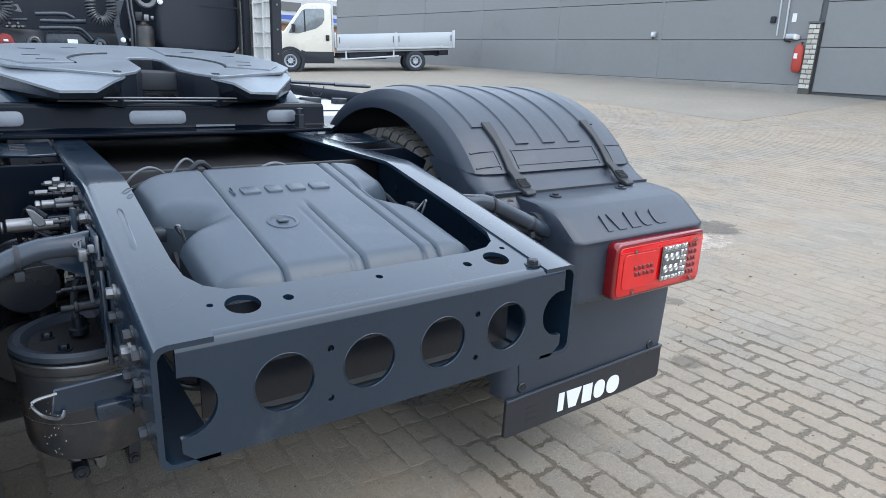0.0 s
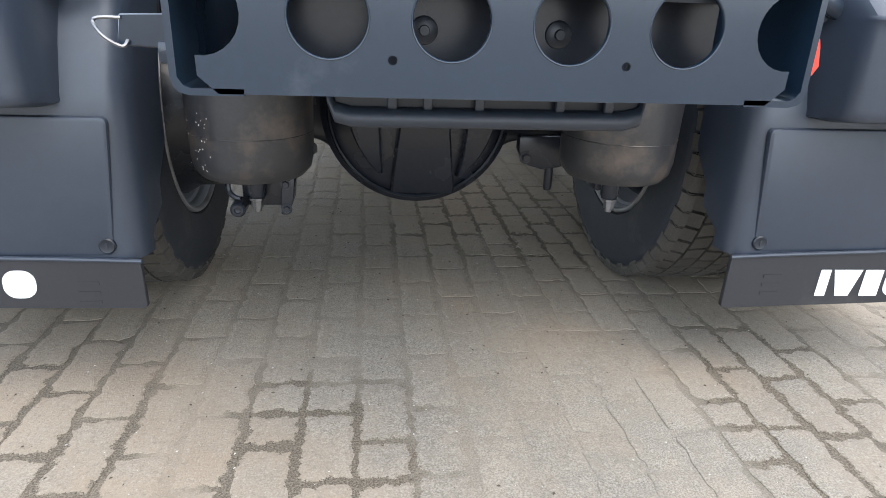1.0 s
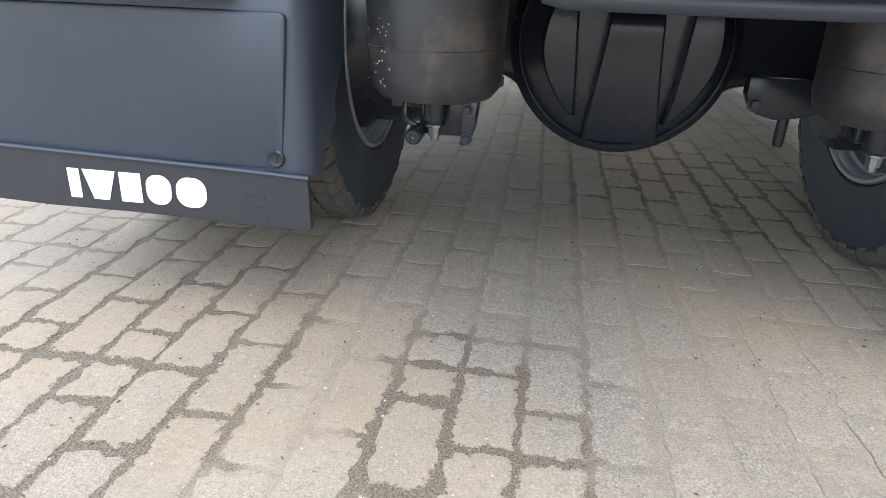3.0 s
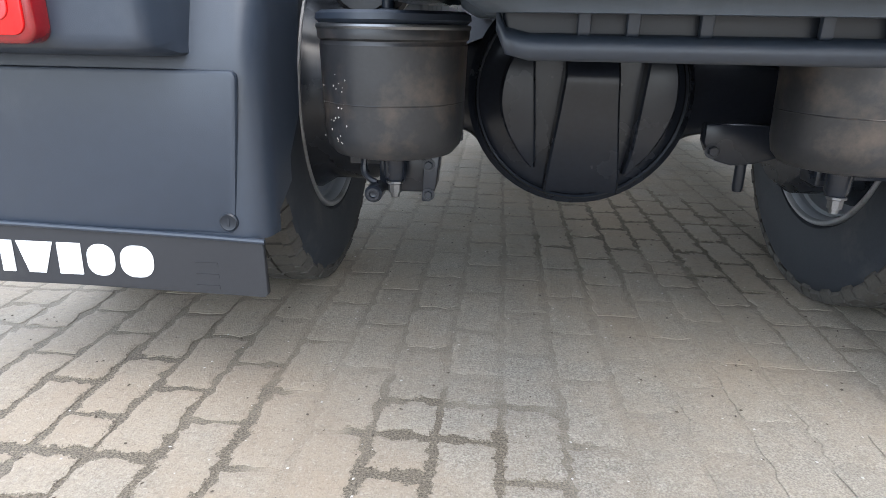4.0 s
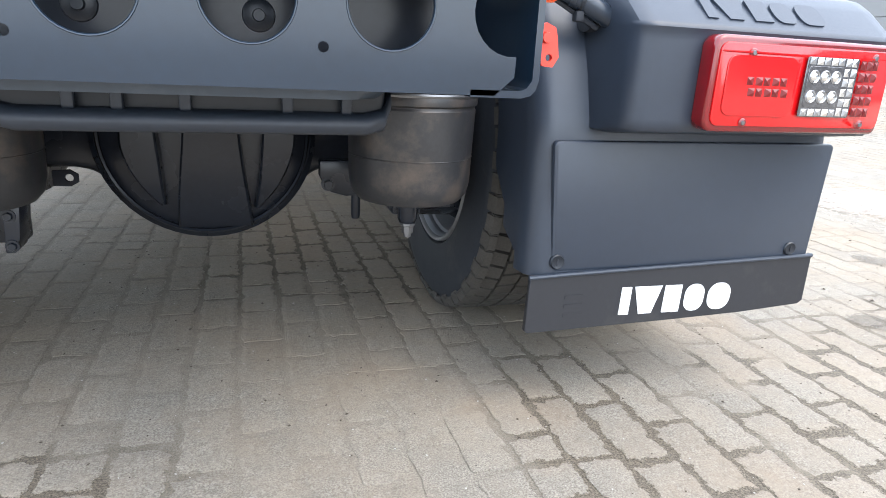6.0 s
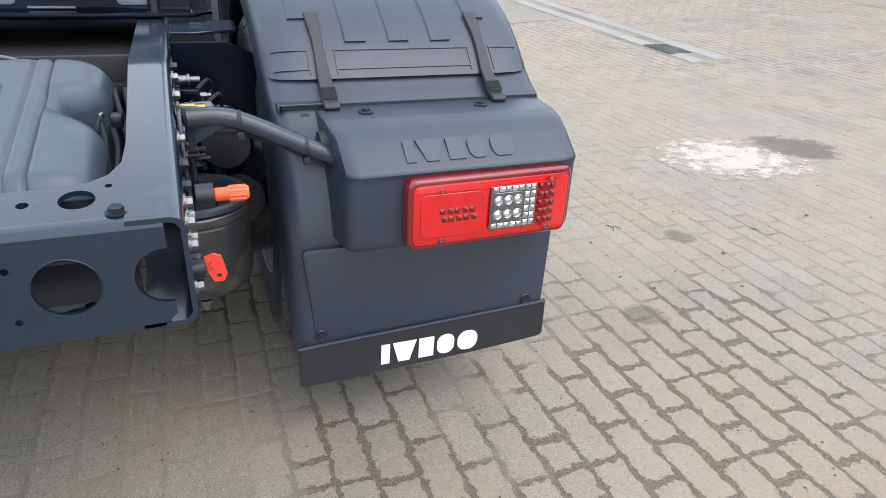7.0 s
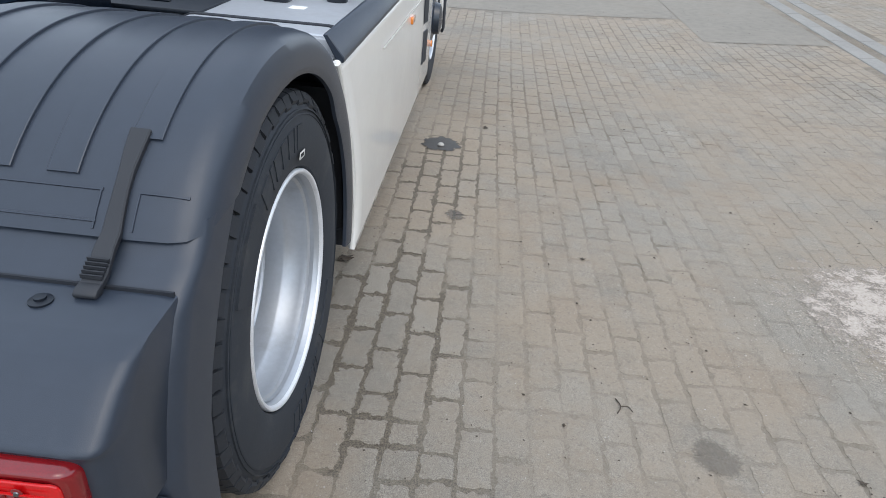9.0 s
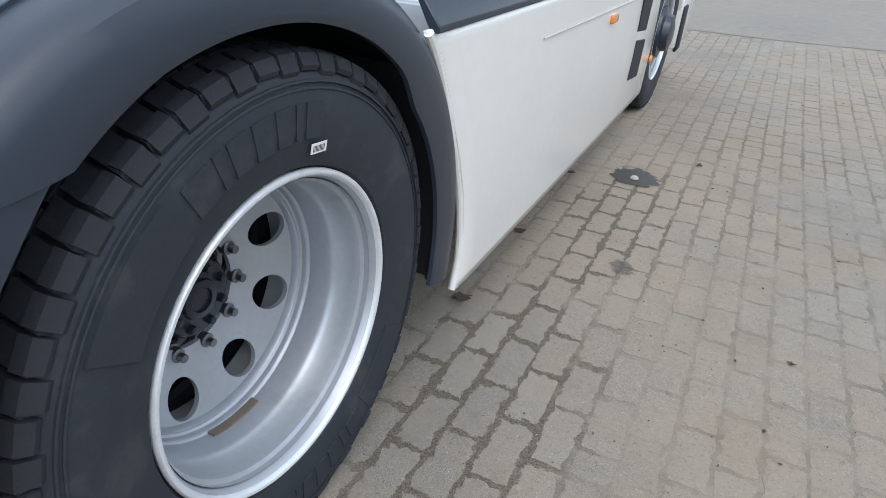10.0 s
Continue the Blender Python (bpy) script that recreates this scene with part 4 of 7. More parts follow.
    nut = lathe([(0.0, -0.262), (0.024, -0.262), (0.024, -0.250), (0.019, -0.249), (0.019, -0.228), (0.015, -0.225), (0.011, -0.225), (0.011, -0.208), (0.0, -0.207)], "x", (0, 0, 0), 12)
    return (mesh_of("tyre", body, M_TYRE, 30), mesh_of("tread", tread, M_TREAD, 0), mesh_of("rim", rim, M_RIM, 40), mesh_of("rim_flange", flange, M_FLANGE, 40), mesh_of("disc", disc, M_RIM, 40), mesh_of("hub", hub, M_CAST, 40), mesh_of("wheel_nut", nut, M_STEEL, 40), mesh_of("hub_bolt", bolt, M_CAST, 40))


TYRE, TREAD, RIM, FLANGE, DISC, HUB, NUT, HUB_BOLT = tyre_meshes()


M_DUSTYRIM = surface("dusty_rim_edge", (0.22, 0.225, 0.235), 0.5, metal=0.2, vary=0.2, scale=15, dirt=(0.11, 0.10, 0.09), dirt_amount=0.3, dirt_scale=9)
# Inner treads: paler for dust and for ground light put into the colour.
M_TREADDUSTLIT = surface("dusty_ground_lit_tread", (0.060, 0.056, 0.050), 0.85, vary=0.25, scale=14, grain=0.2, grain_scale=200, dirt=(0.05, 0.047, 0.043), dirt_amount=0.25, dirt_scale=12)
DUSTY_LIT_TREAD = TREAD.copy()
DUSTY_LIT_TREAD.materials[0] = M_TREADDUSTLIT
DUSTY_FLANGE = FLANGE.copy()
DUSTY_FLANGE.materials[0] = M_DUSTYRIM
VALVE_RING = mesh_of("valve_ring", lathe([(0.188, -0.350), (0.199, -0.345), (0.201, -0.351), (0.190, -0.360)], "x", (0, 0, 0), 48), M_RIM, 40)


def wheel(x, y, turn, full, spin=0.0):
    m = pose(x, y, WZ, 0, 0, turn) @ pose(0, 0, 0, spin, 0, 0) @ Matrix.Scale(1.016, 4)
    w = part("wheel", TYRE, None, truck, "black truck tyre on a silver steel rim", m)
    part("tread", TREAD if full or y > 2 else DUSTY_LIT_TREAD, None, w)
    part("rim", RIM, None, w, "silver painted steel rim")
    if full:
        part("rim_flange", FLANGE, None, w, "bright rim edge")
        part("disc", DISC, None, w)
        hub = part("hub", HUB, None, w, "black cast hub")
        for k in range(8):
            a = radians(45 * k + 10)
            part("hub_bolt", HUB_BOLT, None, hub, "", Matrix.Translation((-0.039, 0.062 * math.cos(a), 0.062 * math.sin(a))))
        part("valve_ring", VALVE_RING, None, w)
        for k in range(10):
            a = radians(36 * k + 20)
            part("wheel_nut", NUT, None, w, "", Matrix.Translation((-0.044, 0.122 * math.cos(a), 0.122 * math.sin(a))) @ Matrix.Scale(0.82, 4))
    return w


outer_right = wheel(1.228, WX, 0, True, 8)
wheel(-1.228, WX, 180, True, 30)
for x, turn, spin in ((0.60, 180, 15), (-0.652, 0, 60)):
    part("rim_flange", DUSTY_FLANGE, None, wheel(x, WX, turn, False, spin), "dusty grey rim edge")
front_right = wheel(1.222, 4.98, 0, False, 20)
wheel(-1.222, 4.98, 180, False, 40)
part("rim_flange", FLANGE, None, front_right, "bright rim edge")
front_hub = lathe([(0.27, -0.10), (0.24, -0.05), (0.235, -0.03), (0.20, -0.012), (0.165, -0.01), (0.16, 0.01), (0.12, 0.02), (0.11, 0.06), (0.06, 0.075), (0.0, 0.075)], "x", (0, 0, 0), 40)
part("disc", front_hub, M_STAY, front_right, "dark grey front hub")


def sidewall_marks(w):
    """Raised bars and plain panels on the sidewall, a paper label near the bead."""
    def arc_slab(r0, r1, a0, a1, x0, x1, seg=10):
        rings = []
        for k in range(seg + 1):
            a = radians(a0 + (a1 - a0) * k / seg)
            rings.append([(x, r * math.cos(a), r * math.sin(a)) for x, r in ((x0, r0), (x1, r0), (x1, r1), (x0, r1))])
        return loft(rings)
    for base in (92, 272):
        part("raised_field", arc_slab(0.352, 0.432, base + 24, base + 52, 0.016, 0.0225), M_TYRE, w)
        a = base + 20
        for wd in (7, 2.4, 5.5, 5.5, 5, 2, 5.5):
            part("raised_letter", arc_slab(0.362, 0.420, a - wd, a, 0.018, 0.0228, 4), M_TYRE, w, smooth=0)
            a -= wd + 1.6
    for r in (0.4405, 0.4515):
        part("moulded_ring", lathe([(r - 0.002, 0.008), (r - 0.0015, 0.0178), (r + 0.0015, 0.0165), (r + 0.002, 0.006)], "x", (0, 0, 0), 72), M_TYRE, w)


sidewall_marks(outer_right)
M_WEIGHT = surface("zinc_weight", (0.24, 0.195, 0.155), 0.5, metal=0.4, vary=0.2, scale=30)
rings = []
for k in range(11):
    a = radians(-116 + 2.8 * k)
    rings.append([(x, r * math.cos(a), r * math.sin(a)) for x, r in ((-0.152, 0.2635), (-0.152, 0.2585), (-0.134, 0.2590), (-0.134, 0.2635))])
part("balance_weight", loft(rings), M_WEIGHT, outer_right, "tan stick-on balance weight")
tag = part("paper_label", prism([(-0.021, -0.009), (0.021, -0.009), (0.021, 0.009), (-0.021, 0.009)], "x", 0.0, 0.0012), M_PAPER, truck, "white paper barcode label", pose(1.2512, 1.193, 0.842, 0, 0, 0) @ pose(0, 0, 0, -6, 6, 0), 0)
for k in range(9):
    part("barcode_bar", box(0.0009, 0.0016, -0.016 + 0.0036 * k, -0.0144 + 0.0036 * k, -0.006, 0.005), M_VOID, tag, smooth=0)


# ---- axle, suspension and underside ----
axle = part("drive_axle", tube([(-0.62, AX, AZ), (-0.30, AX, AZ), (0.30, AX, AZ), (0.62, AX, AZ)], 0.085, 20, 2), M_CAST, truck, "black painted drive axle with a domed differential")
DX, DZ = -0.027, 0.503
diff = lathe([(0.260, 1.05), (0.265, 1.04), (0.265, 1.018), (0.252, 1.008), (0.246, 1.010), (0.243, 1.002), (0.236, 0.996), (0.215, 0.984), (0.14, 0.976), (0.0, 0.974)], "y", (DX, 0, DZ), 56)
part("differential_cover", diff, M_CAST, axle)
part("flange_ring", lathe([(0.236, 1.0), (0.238, 0.990), (0.243, 0.987), (0.247, 0.992), (0.247, 1.004)], "y", (DX, 0, DZ), 56), M_CAST, axle)
part("differential_housing", lathe([(0.262, 1.04), (0.25, 1.10), (0.24, 1.25), (0.19, 1.40), (0.10, 1.50), (0.0, 1.50)], "y", (DX, 0, DZ), 40), M_CAST, axle)
for side in (1, -1):
    flare = [(0.0, 0.30), (0.17, 0.315), (0.225, 0.365), (0.262, 0.402), (0.31, 0.412), (0.52, 0.412), (0.52, 0.565), (0.30, 0.60), (0.0, 0.72)]
    part("axle_housing", side_of(prism(flare, "y", 1.045, 1.20, 0.02, 3), side), M_CAST, axle, m=Matrix.Translation((DX, 0, 0)))
def cover_field(rows):
    """One raised field of the cover, from rows of (z, left, right, front)."""
    rows = smooth_path(rows, 4)
    rings = [[(a - 0.003, 0.985, z), (a, y - 0.010, z), (a + 0.005, y - 0.015, z), (b - 0.005, y - 0.015, z), (b, y - 0.010, z), (b + 0.003, 0.985, z)] for z, a, b, y in rows]
    return part("cover_field", loft(rings), M_CAST, axle, smooth=30)
cover_field([(0.278, -0.100, 0.076, 0.984), (0.32, -0.098, 0.072, 0.962), (0.40, -0.090, 0.062, 0.944), (0.48, -0.080, 0.054, 0.936), (0.548, -0.073, 0.049, 0.932), (0.575, -0.072, 0.048, 0.945), (0.60, -0.072, 0.048, 0.972)])
part("cover_brow", prism([(0.985, 0.60), (0.945, 0.612), (0.925, 0.640), (0.925, 0.72), (0.985, 0.72)], "x", DX - 0.105, DX + 0.105, 0.012, 3), M_CAST, axle)
cover_field([(0.335, -0.136, -0.124, 0.978), (0.38, -0.172, -0.127, 0.962), (0.44, -0.203, -0.130, 0.955), (0.50, -0.214, -0.134, 0.952), (0.57, -0.200, -0.138, 0.955), (0.63, -0.165, -0.140, 0.968)])
cover_field([(0.325, 0.082, 0.094, 0.978), (0.38, 0.092, 0.138, 0.962), (0.44, 0.098, 0.168, 0.955), (0.50, 0.103, 0.182, 0.952), (0.57, 0.110, 0.176, 0.955), (0.63, 0.118, 0.148, 0.968)])
part("drain_plug", hex_bolt((0.135, 0.957, 0.424), "-y", 0.012, 0.012), M_CAST, axle)
part("plug_seat", lathe([(0.0, 0.958), (0.021, 0.958), (0.0225, 0.953), (0.019, 0.951), (0.0, 0.952)], "y", (0.135, 0, 0.424), 20), M_CAST, axle)
hanger = part("brake_lever", prism([(0.235, 0.46), (0.40, 0.46), (0.40, 0.390), (0.345, 0.374), (0.30, 0.369), (0.262, 0.379), (0.245, 0.398), (0.235, 0.42)], "y", 0.885, 0.925, 0.006, 2), M_CAST, axle, "black brake lever")
part("lever_bolt", hex_bolt((0.255, 0.885, 0.402), "-y", 0.012, 0.014), M_CAST, hanger)
part("lever_pin", lathe([(0.0, 0.310), (0.010, 0.310), (0.012, 0.32), (0.012, 0.40), (0.0, 0.40)], "z", (0.326, 0.90, 0), 12), M_CAST, hanger)
part("pipe_tab", pierced([(-0.345, 0.432), (-0.31, 0.434), (-0.294, 0.424), (-0.294, 0.406), (-0.31, 0.397), (-0.345, 0.398)], [circle_points(-0.312, 0.416, 0.009, 12)], "y", 0.90, 0.908), M_CAST, axle)
for s in (1, -1):
    bx = 0.395 - 0.007 * s
    bag = part("air_spring", side_of(lathe([(0.0, 0.430), (0.085, 0.430), (0.106, 0.435), (0.119, 0.450), (0.1245, 0.475), (0.1265, 0.56), (0.1285, 0.619), (0.1265, 0.622), (0.1265, 0.6255), (0.131, 0.629), (0.1325, 0.643), (0.128, 0.652), (0.0, 0.652)], "z", (bx, 0.60, 0), 48), s), M_BAG, truck, "dusty black plastic air spring")
    part("top_rim", side_of(lathe([(0.1270, 0.6525), (0.1335, 0.6515), (0.1345, 0.6480), (0.1330, 0.6440), (0.1315, 0.6445)], "z", (bx, 0.60, 0), 48), s), M_STEEL, bag, "worn steel rim")
    part("seam_ring", side_of(lathe([(0.1248, 0.5235), (0.1268, 0.5255), (0.1248, 0.5275)], "z", (bx, 0.60, 0), 48), s), M_BAG, bag)
    part("top_ring", side_of(lathe([(0.100, 0.653), (0.128, 0.653), (0.1345, 0.659), (0.133, 0.668), (0.124, 0.673), (0.112, 0.670), (0.104, 0.660), (0.100, 0.653)], "z", (bx, 0.60, 0), 48), s), M_PAN, bag, "glossy black clamp ring")
    # dark disc closing the open ring: its deep shade is painted
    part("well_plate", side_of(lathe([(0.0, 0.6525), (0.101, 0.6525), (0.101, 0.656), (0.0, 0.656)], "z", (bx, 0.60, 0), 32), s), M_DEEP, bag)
    if s < 0:
        fleck = random.Random(9)
        spots = bmesh.new()
        for _ in range(26):
            a, z = radians(fleck.gauss(233, 11)), fleck.uniform(0.46, 0.615)
            r = 0.1268 if z > 0.55 else 0.1262
            c, w = Vector((-bx + r * math.cos(a), 0.60 + r * math.sin(a), z)), fleck.uniform(0.0005, 0.0014)
            u = Vector((-math.sin(a), math.cos(a), 0))
            out = Vector((math.cos(a), math.sin(a), 0)) * 0.0012
            ring = [c + out + u * w * math.cos(b) + Vector((0, 0, 1.5 * w * math.sin(b))) for b in (0.0, 1.3, 2.4, 3.6, 5.0)]
            f = [spots.verts.new(p) for p in ring]
            spots.faces.new(f)
            back = spots.verts.new(c - out)
            for k in range(5):
                spots.faces.new((f[(k + 1) % 5], f[k], back))
        tagged(part("paint_flecks", spots, M_STONE, bag, "pale paint flecks", smooth=0), kind="stuff")
    for k in range(5):
        a = radians(72 * k + 20)
        part("ring_stud", side_of(hex_bolt((bx + 0.07 * math.cos(a), 0.60 + 0.07 * math.sin(a), 0.655), "z", 0.010, 0.014), s), M_BLACK, bag)
    part("spring_foot", side_of(lathe([(0.0, 0.376), (0.017, 0.376), (0.021, 0.386), (0.0225, 0.418), (0.038, 0.424), (0.060, 0.427), (0.060, 0.431), (0.0, 0.431)], "z", (bx, 0.605, 0), 24), s), M_CAST, bag)
    part("foot_nut", side_of(lathe([(0.0, 0.346), (0.008, 0.346), (0.0085, 0.354), (0.0125, 0.355), (0.0135, 0.371), (0.0175, 0.373), (0.0175, 0.377), (0.0, 0.377)], "z", (bx, 0.600, 0), 8), s), M_STEEL, bag)
    arm = part("trailing_arm", side_of(loft([[(x, y, z) for x, z in ((0.41, zc - h), (0.50, zc - h), (0.50, zc + h), (0.41, zc + h))] for y, zc, h in ((0.66, 0.41, 0.016), (0.74, 0.41, 0.022), (0.92, 0.40, 0.036), (1.13, 0.395, 0.05), (1.35, 0.42, 0.05))]), s), M_CAST, truck, "black cast trailing arm")
    if s < 0:
        part("arm_bracket", box(-0.440, -0.333, 0.640, 0.69, 0.345, 0.425, 0.006), M_CAST, arm)
        part("arm_plate", prism([(-0.345, 0.43), (-0.318, 0.43), (-0.324, 0.37), (-0.334, 0.343), (-0.350, 0.343)], "y", 0.58, 0.647, 0.003), M_CAST, arm)
        for z in (0.412, 0.357):
            part("plate_bolt", hex_bolt((-0.337, 0.58, z), "-y", 0.008, 0.008), M_BLACK, arm)
        part("shock_eye", lathe([(0.0, 0.585), (0.006, 0.583), (0.007, 0.579), (0.012, 0.579), (0.0165, 0.584), (0.0165, 0.63), (0.0, 0.63)], "y", (-0.441, 0, 0.353), 20), M_CAST, arm)
        part("air_pipe", tube([(-0.462, 0.62, 0.425), (-0.464, 0.615, 0.39), (-0.452, 0.61, 0.375), (-0.44, 0.61, 0.37)], 0.006, 8, 4), M_CAST, arm)
    else:
        part("arm_bracket", box(0.36, 0.425, 0.63, 0.70, 0.385, 0.425, 0.008), M_CAST, arm)
    part("shock_absorber", side_of(tube([(0.47, 0.70, 0.40), (0.46, 0.90, 0.78)], 0.030, 14, 1), s), M_CAST, truck)
    part("bag_hose", side_of(tube([(bx + 0.01, 0.60, 0.664), (bx + 0.012, 0.60, 0.74), (bx - 0.004, 0.585, 0.80), (bx - 0.012, 0.56, 0.845)], 0.007, 8, 5), s), M_VOID, truck)
    part("hose_elbow", side_of(lathe([(0.0, 0.664), (0.018, 0.664), (0.018, 0.676), (0.011, 0.678), (0.011, 0.70), (0.0, 0.70)], "z", (bx + 0.01, 0.60, 0), 12), s), M_BLACK, bag)
    part("brake_chamber", side_of(lathe([(0.0, 0.80), (0.075, 0.80), (0.085, 0.82), (0.085, 0.90), (0.092, 0.905), (0.092, 0.92), (0.08, 0.93), (0.07, 1.02), (0.0, 1.03)], "y", (0.50, 0, 0.56), 28), s), M_CAST, truck)
    part("spring_chamber", side_of(lathe([(0.0, 0.74), (0.06, 0.74), (0.07, 0.76), (0.072, 0.86), (0.080, 0.865), (0.080, 0.885), (0.07, 0.895), (0.06, 0.98), (0.0, 0.99)], "y", (0.485, 0, 0.735), 28), s), M_CAST, truck)
    part("inner_drum", side_of(lathe([(0.0, 0.50), (0.20, 0.50), (0.222, 0.53), (0.225, 0.64), (0.25, 0.68)], "x", (0, AX, AZ), 40), s), M_CAST, truck)
part("cross_tube", tube([(-0.37, 0.80, 0.80), (0.37, 0.80, 0.80)], 0.04, 14, 1), M_CHASSIS, truck)
# both plates coloured near-black for the unlit void behind the tank
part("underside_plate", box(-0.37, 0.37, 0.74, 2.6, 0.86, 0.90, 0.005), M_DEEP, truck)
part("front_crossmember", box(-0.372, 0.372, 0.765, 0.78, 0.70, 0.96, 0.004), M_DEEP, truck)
part("gearbox", prism(rounded(-0.25, 0.25, 0.55, 0.90, 0.08), "y", 2.6, 4.2, 0.02), M_VOID, truck)
part("drive_shaft", tube([(0, 1.45, 0.52), (0, 2.5, 0.60)], 0.055, 16, 1), M_CAST, truck)


# ---- fifth wheel and its mounting ----
def fifth_wheel():
    fw = part("fifth_wheel_beam", prism([(1.235, 0.988), (1.235, 0.995), (1.285, 0.998), (1.295, 1.004), (1.300, 1.062), (1.310, 1.072), (1.85, 1.072), (1.85, 0.988)], "x", -0.50, 0.50, 0.003, 1), M_BEAM, truck, "glossy black fifth wheel mounting beam")
    part("wing_plate", prism([(-0.56, 1.33), (-0.50, 1.235), (0.50, 1.235), (0.56, 1.33), (0.56, 1.85), (-0.56, 1.85)], "z", 0.983, 0.9925, 0.002, 1), M_BEAM, fw)
    for x, w in ((-0.44, 0.055), (-0.042, 0.080), (0.345, 0.050)):
        pad = prism(rounded(x - w, x + w, 1.012, 1.052, 0.015), "y", 1.2920, 1.32, 0.002, 2)
        for v in pad.verts:
            if v.co.y < 1.30:
                v.co.y += (v.co.z - 1.012) * 0.08
        part("pressed_pad", pad, M_PAD, fw, "pale rounded pressing")
    part("type_plate", box(0.065, 0.185, 1.286, 1.292, 1.003, 1.009), M_PAD, fw, smooth=0)
    for x in (-0.46, 0.395):
        nut = hex_bolt((x, 1.262, 0.995), "z", 0.017, 0.045)
        part("mounting_bolt", lathe([(0, 0.05), (0.012, 0.05), (0.012, 0.064), (0, 0.066)], "z", (x, 1.262, 0.995), 12, nut), M_BLACK, fw)
    # saddle plate, tipped down at the rear, with an entry slot
    def tip(bm):
        for v in bm.verts:
            y, z = v.co.y - 1.60, v.co.z - 1.20
            c, s = math.cos(radians(5.6)), math.sin(radians(5.6))
            v.co.y, v.co.z = 1.60 + y * c - z * s, 1.190 + y * s + z * c
        return bm
    outline = [(-0.055, 1.42), (-0.085, 1.34), (-0.14, 1.27), (-0.40, 1.42), (-0.47, 1.54), (-0.49, 1.70), (-0.47, 1.88), (-0.38, 2.0), (-0.2, 2.08), (0.0, 2.10)]
    ring = outline + [(-x, y) for x, y in outline[-2::-1]] + [(0.055, 1.66), (0.035, 1.70), (0.0, 1.71), (-0.035, 1.70), (-0.055, 1.66)]
    part("saddle_body", tip(prism([(x * 0.985 + 0.002 * (1 if x < 0 else -1) * 0, y + (0.004 if y < 1.5 else 0)) for x, y in ring], "z", 1.105, 1.192)), M_BLACK, fw, smooth=0)
    part("saddle_plate", tip(prism(ring, "z", 1.190, 1.200, 0.002, 1)), M_FWTOP, fw, "bare grey steel fifth wheel saddle")
    for s in (1, -1):
        upper = [(0.102, 1.335, 1.153), (0.140, 1.276, 1.147), (0.270, 1.350, 1.154), (0.430, 1.465, 1.165)]
        nose = [(0.165, 1.215, 1.138), (0.212, 1.200, 1.112), (0.300, 1.210, 1.110), (0.440, 1.440, 1.150)]
        face = [[(s * x, y, z + 0.003), (s * u, v, w + 0.003), (s * u, v, w - 0.004), (s * x, y, z - 0.004)] for (x, y, z), (u, v, w) in zip(upper, nose)]
        under = [[(s * x, y, z - 0.004), (s * u, v + 0.004, w - 0.004), (s * u, v + 0.012, w - 0.020), (s * x, y + 0.05, 1.078)] for (x, y, z), (u, v, w) in zip(upper, nose)]
        part("entry_ramp", loft(under), M_BLACK, fw, smooth=0)
        part("ramp_face", loft(face), M_FWTOP, fw, smooth=50)
        skew = [((0.296, 1.211, 1.108), (0.300, 1.224, 1.090)), ((0.440, 1.440, 1.150), (0.442, 1.452, 1.108)), ((0.490, 1.600, 1.176), (0.490, 1.606, 1.115))]
        part("ramp_side", loft([[(s * x, y, z), (s * u, v, w), (s * (u - 0.01), v + 0.006, w), (s * (x - 0.01), y + 0.006, z)] for (x, y, z), (u, v, w) in skew]), M_STAY, fw, smooth=0)
        arc = [(s * 0.24 * math.cos(radians(a)), 1.56 + 0.24 * math.sin(radians(a))) for a in range(66, -19, -7)]
        part("grease_pad", tip(prism([(s * 0.09, 2.05), (s * 0.097, 1.80)] + arc + [(s * 0.36, 1.43), (s * 0.43, 1.55), (s * 0.455, 1.70), (s * 0.44, 1.86), (s * 0.36, 1.965), (s * 0.2, 2.045)], "z", 1.199, 1.2055, 0.001, 1)), M_FWTOP, fw, smooth=20)
        # black cord along the arc: painted shade of the pad's step
        part("pad_edge", tip(tube([(x * 0.985, 1.56 + (y - 1.56) * 0.985, 1.2015) for x, y in arc], 0.0042, 6, 1)), M_VOID, fw)
        for x, y in ((0.30, 1.52), (0.33, 1.62), (0.33, 1.80), (0.20, 1.88)):
            part("groove", tip(prism(rounded(s * x - 0.025, s * x + 0.025, y - 0.006, y + 0.006, 0.005), "z", 1.2050, 1.2064)), M_VOID, fw, smooth=0)
        part("saddle_foot", prism([(1.35, 1.072), (1.95, 1.072), (1.80, 1.15), (1.54, 1.15)], "x", s * 0.36, s * 0.44, 0.006), M_CHASSIS, fw)
        part("side_web", box(min(s * 0.13, s * 0.15), max(s * 0.13, s * 0.15), 1.30, 1.9, 1.09, 1.165, 0.003), M_VOID, fw)
    part("lock_bar", box(-0.20, 0.18, 1.235, 1.25, 1.090, 1.095, 0.002), M_STEEL, fw)
    part("lock_bar", box(-0.30, 0.20, 1.29, 1.30, 1.078, 1.083, 0.002), M_CORRUGATED, fw)
    part("lock_jaw", box(-0.12, 0.12, 1.45, 1.75, 1.10, 1.16, 0.01), M_VOID, fw)
    part("release_handle", tube([(0.42, 1.55, 1.135), (0.60, 1.56, 1.13), (0.74, 1.57, 1.125), (0.80, 1.575, 1.123), (0.81, 1.55, 1.122), (0.79, 1.53, 1.122), (0.66, 1.545, 1.126)], 0.0065, 8, 5), M_CHASSIS, fw)
    part("handle_chain", tube([(0.56, 1.555, 1.125), (0.57, 1.55, 1.09), (0.60, 1.55, 1.085), (0.62, 1.555, 1.12)], 0.002, 6, 5), M_VOID, fw)
    fw.location.x = -0.045
    return fw


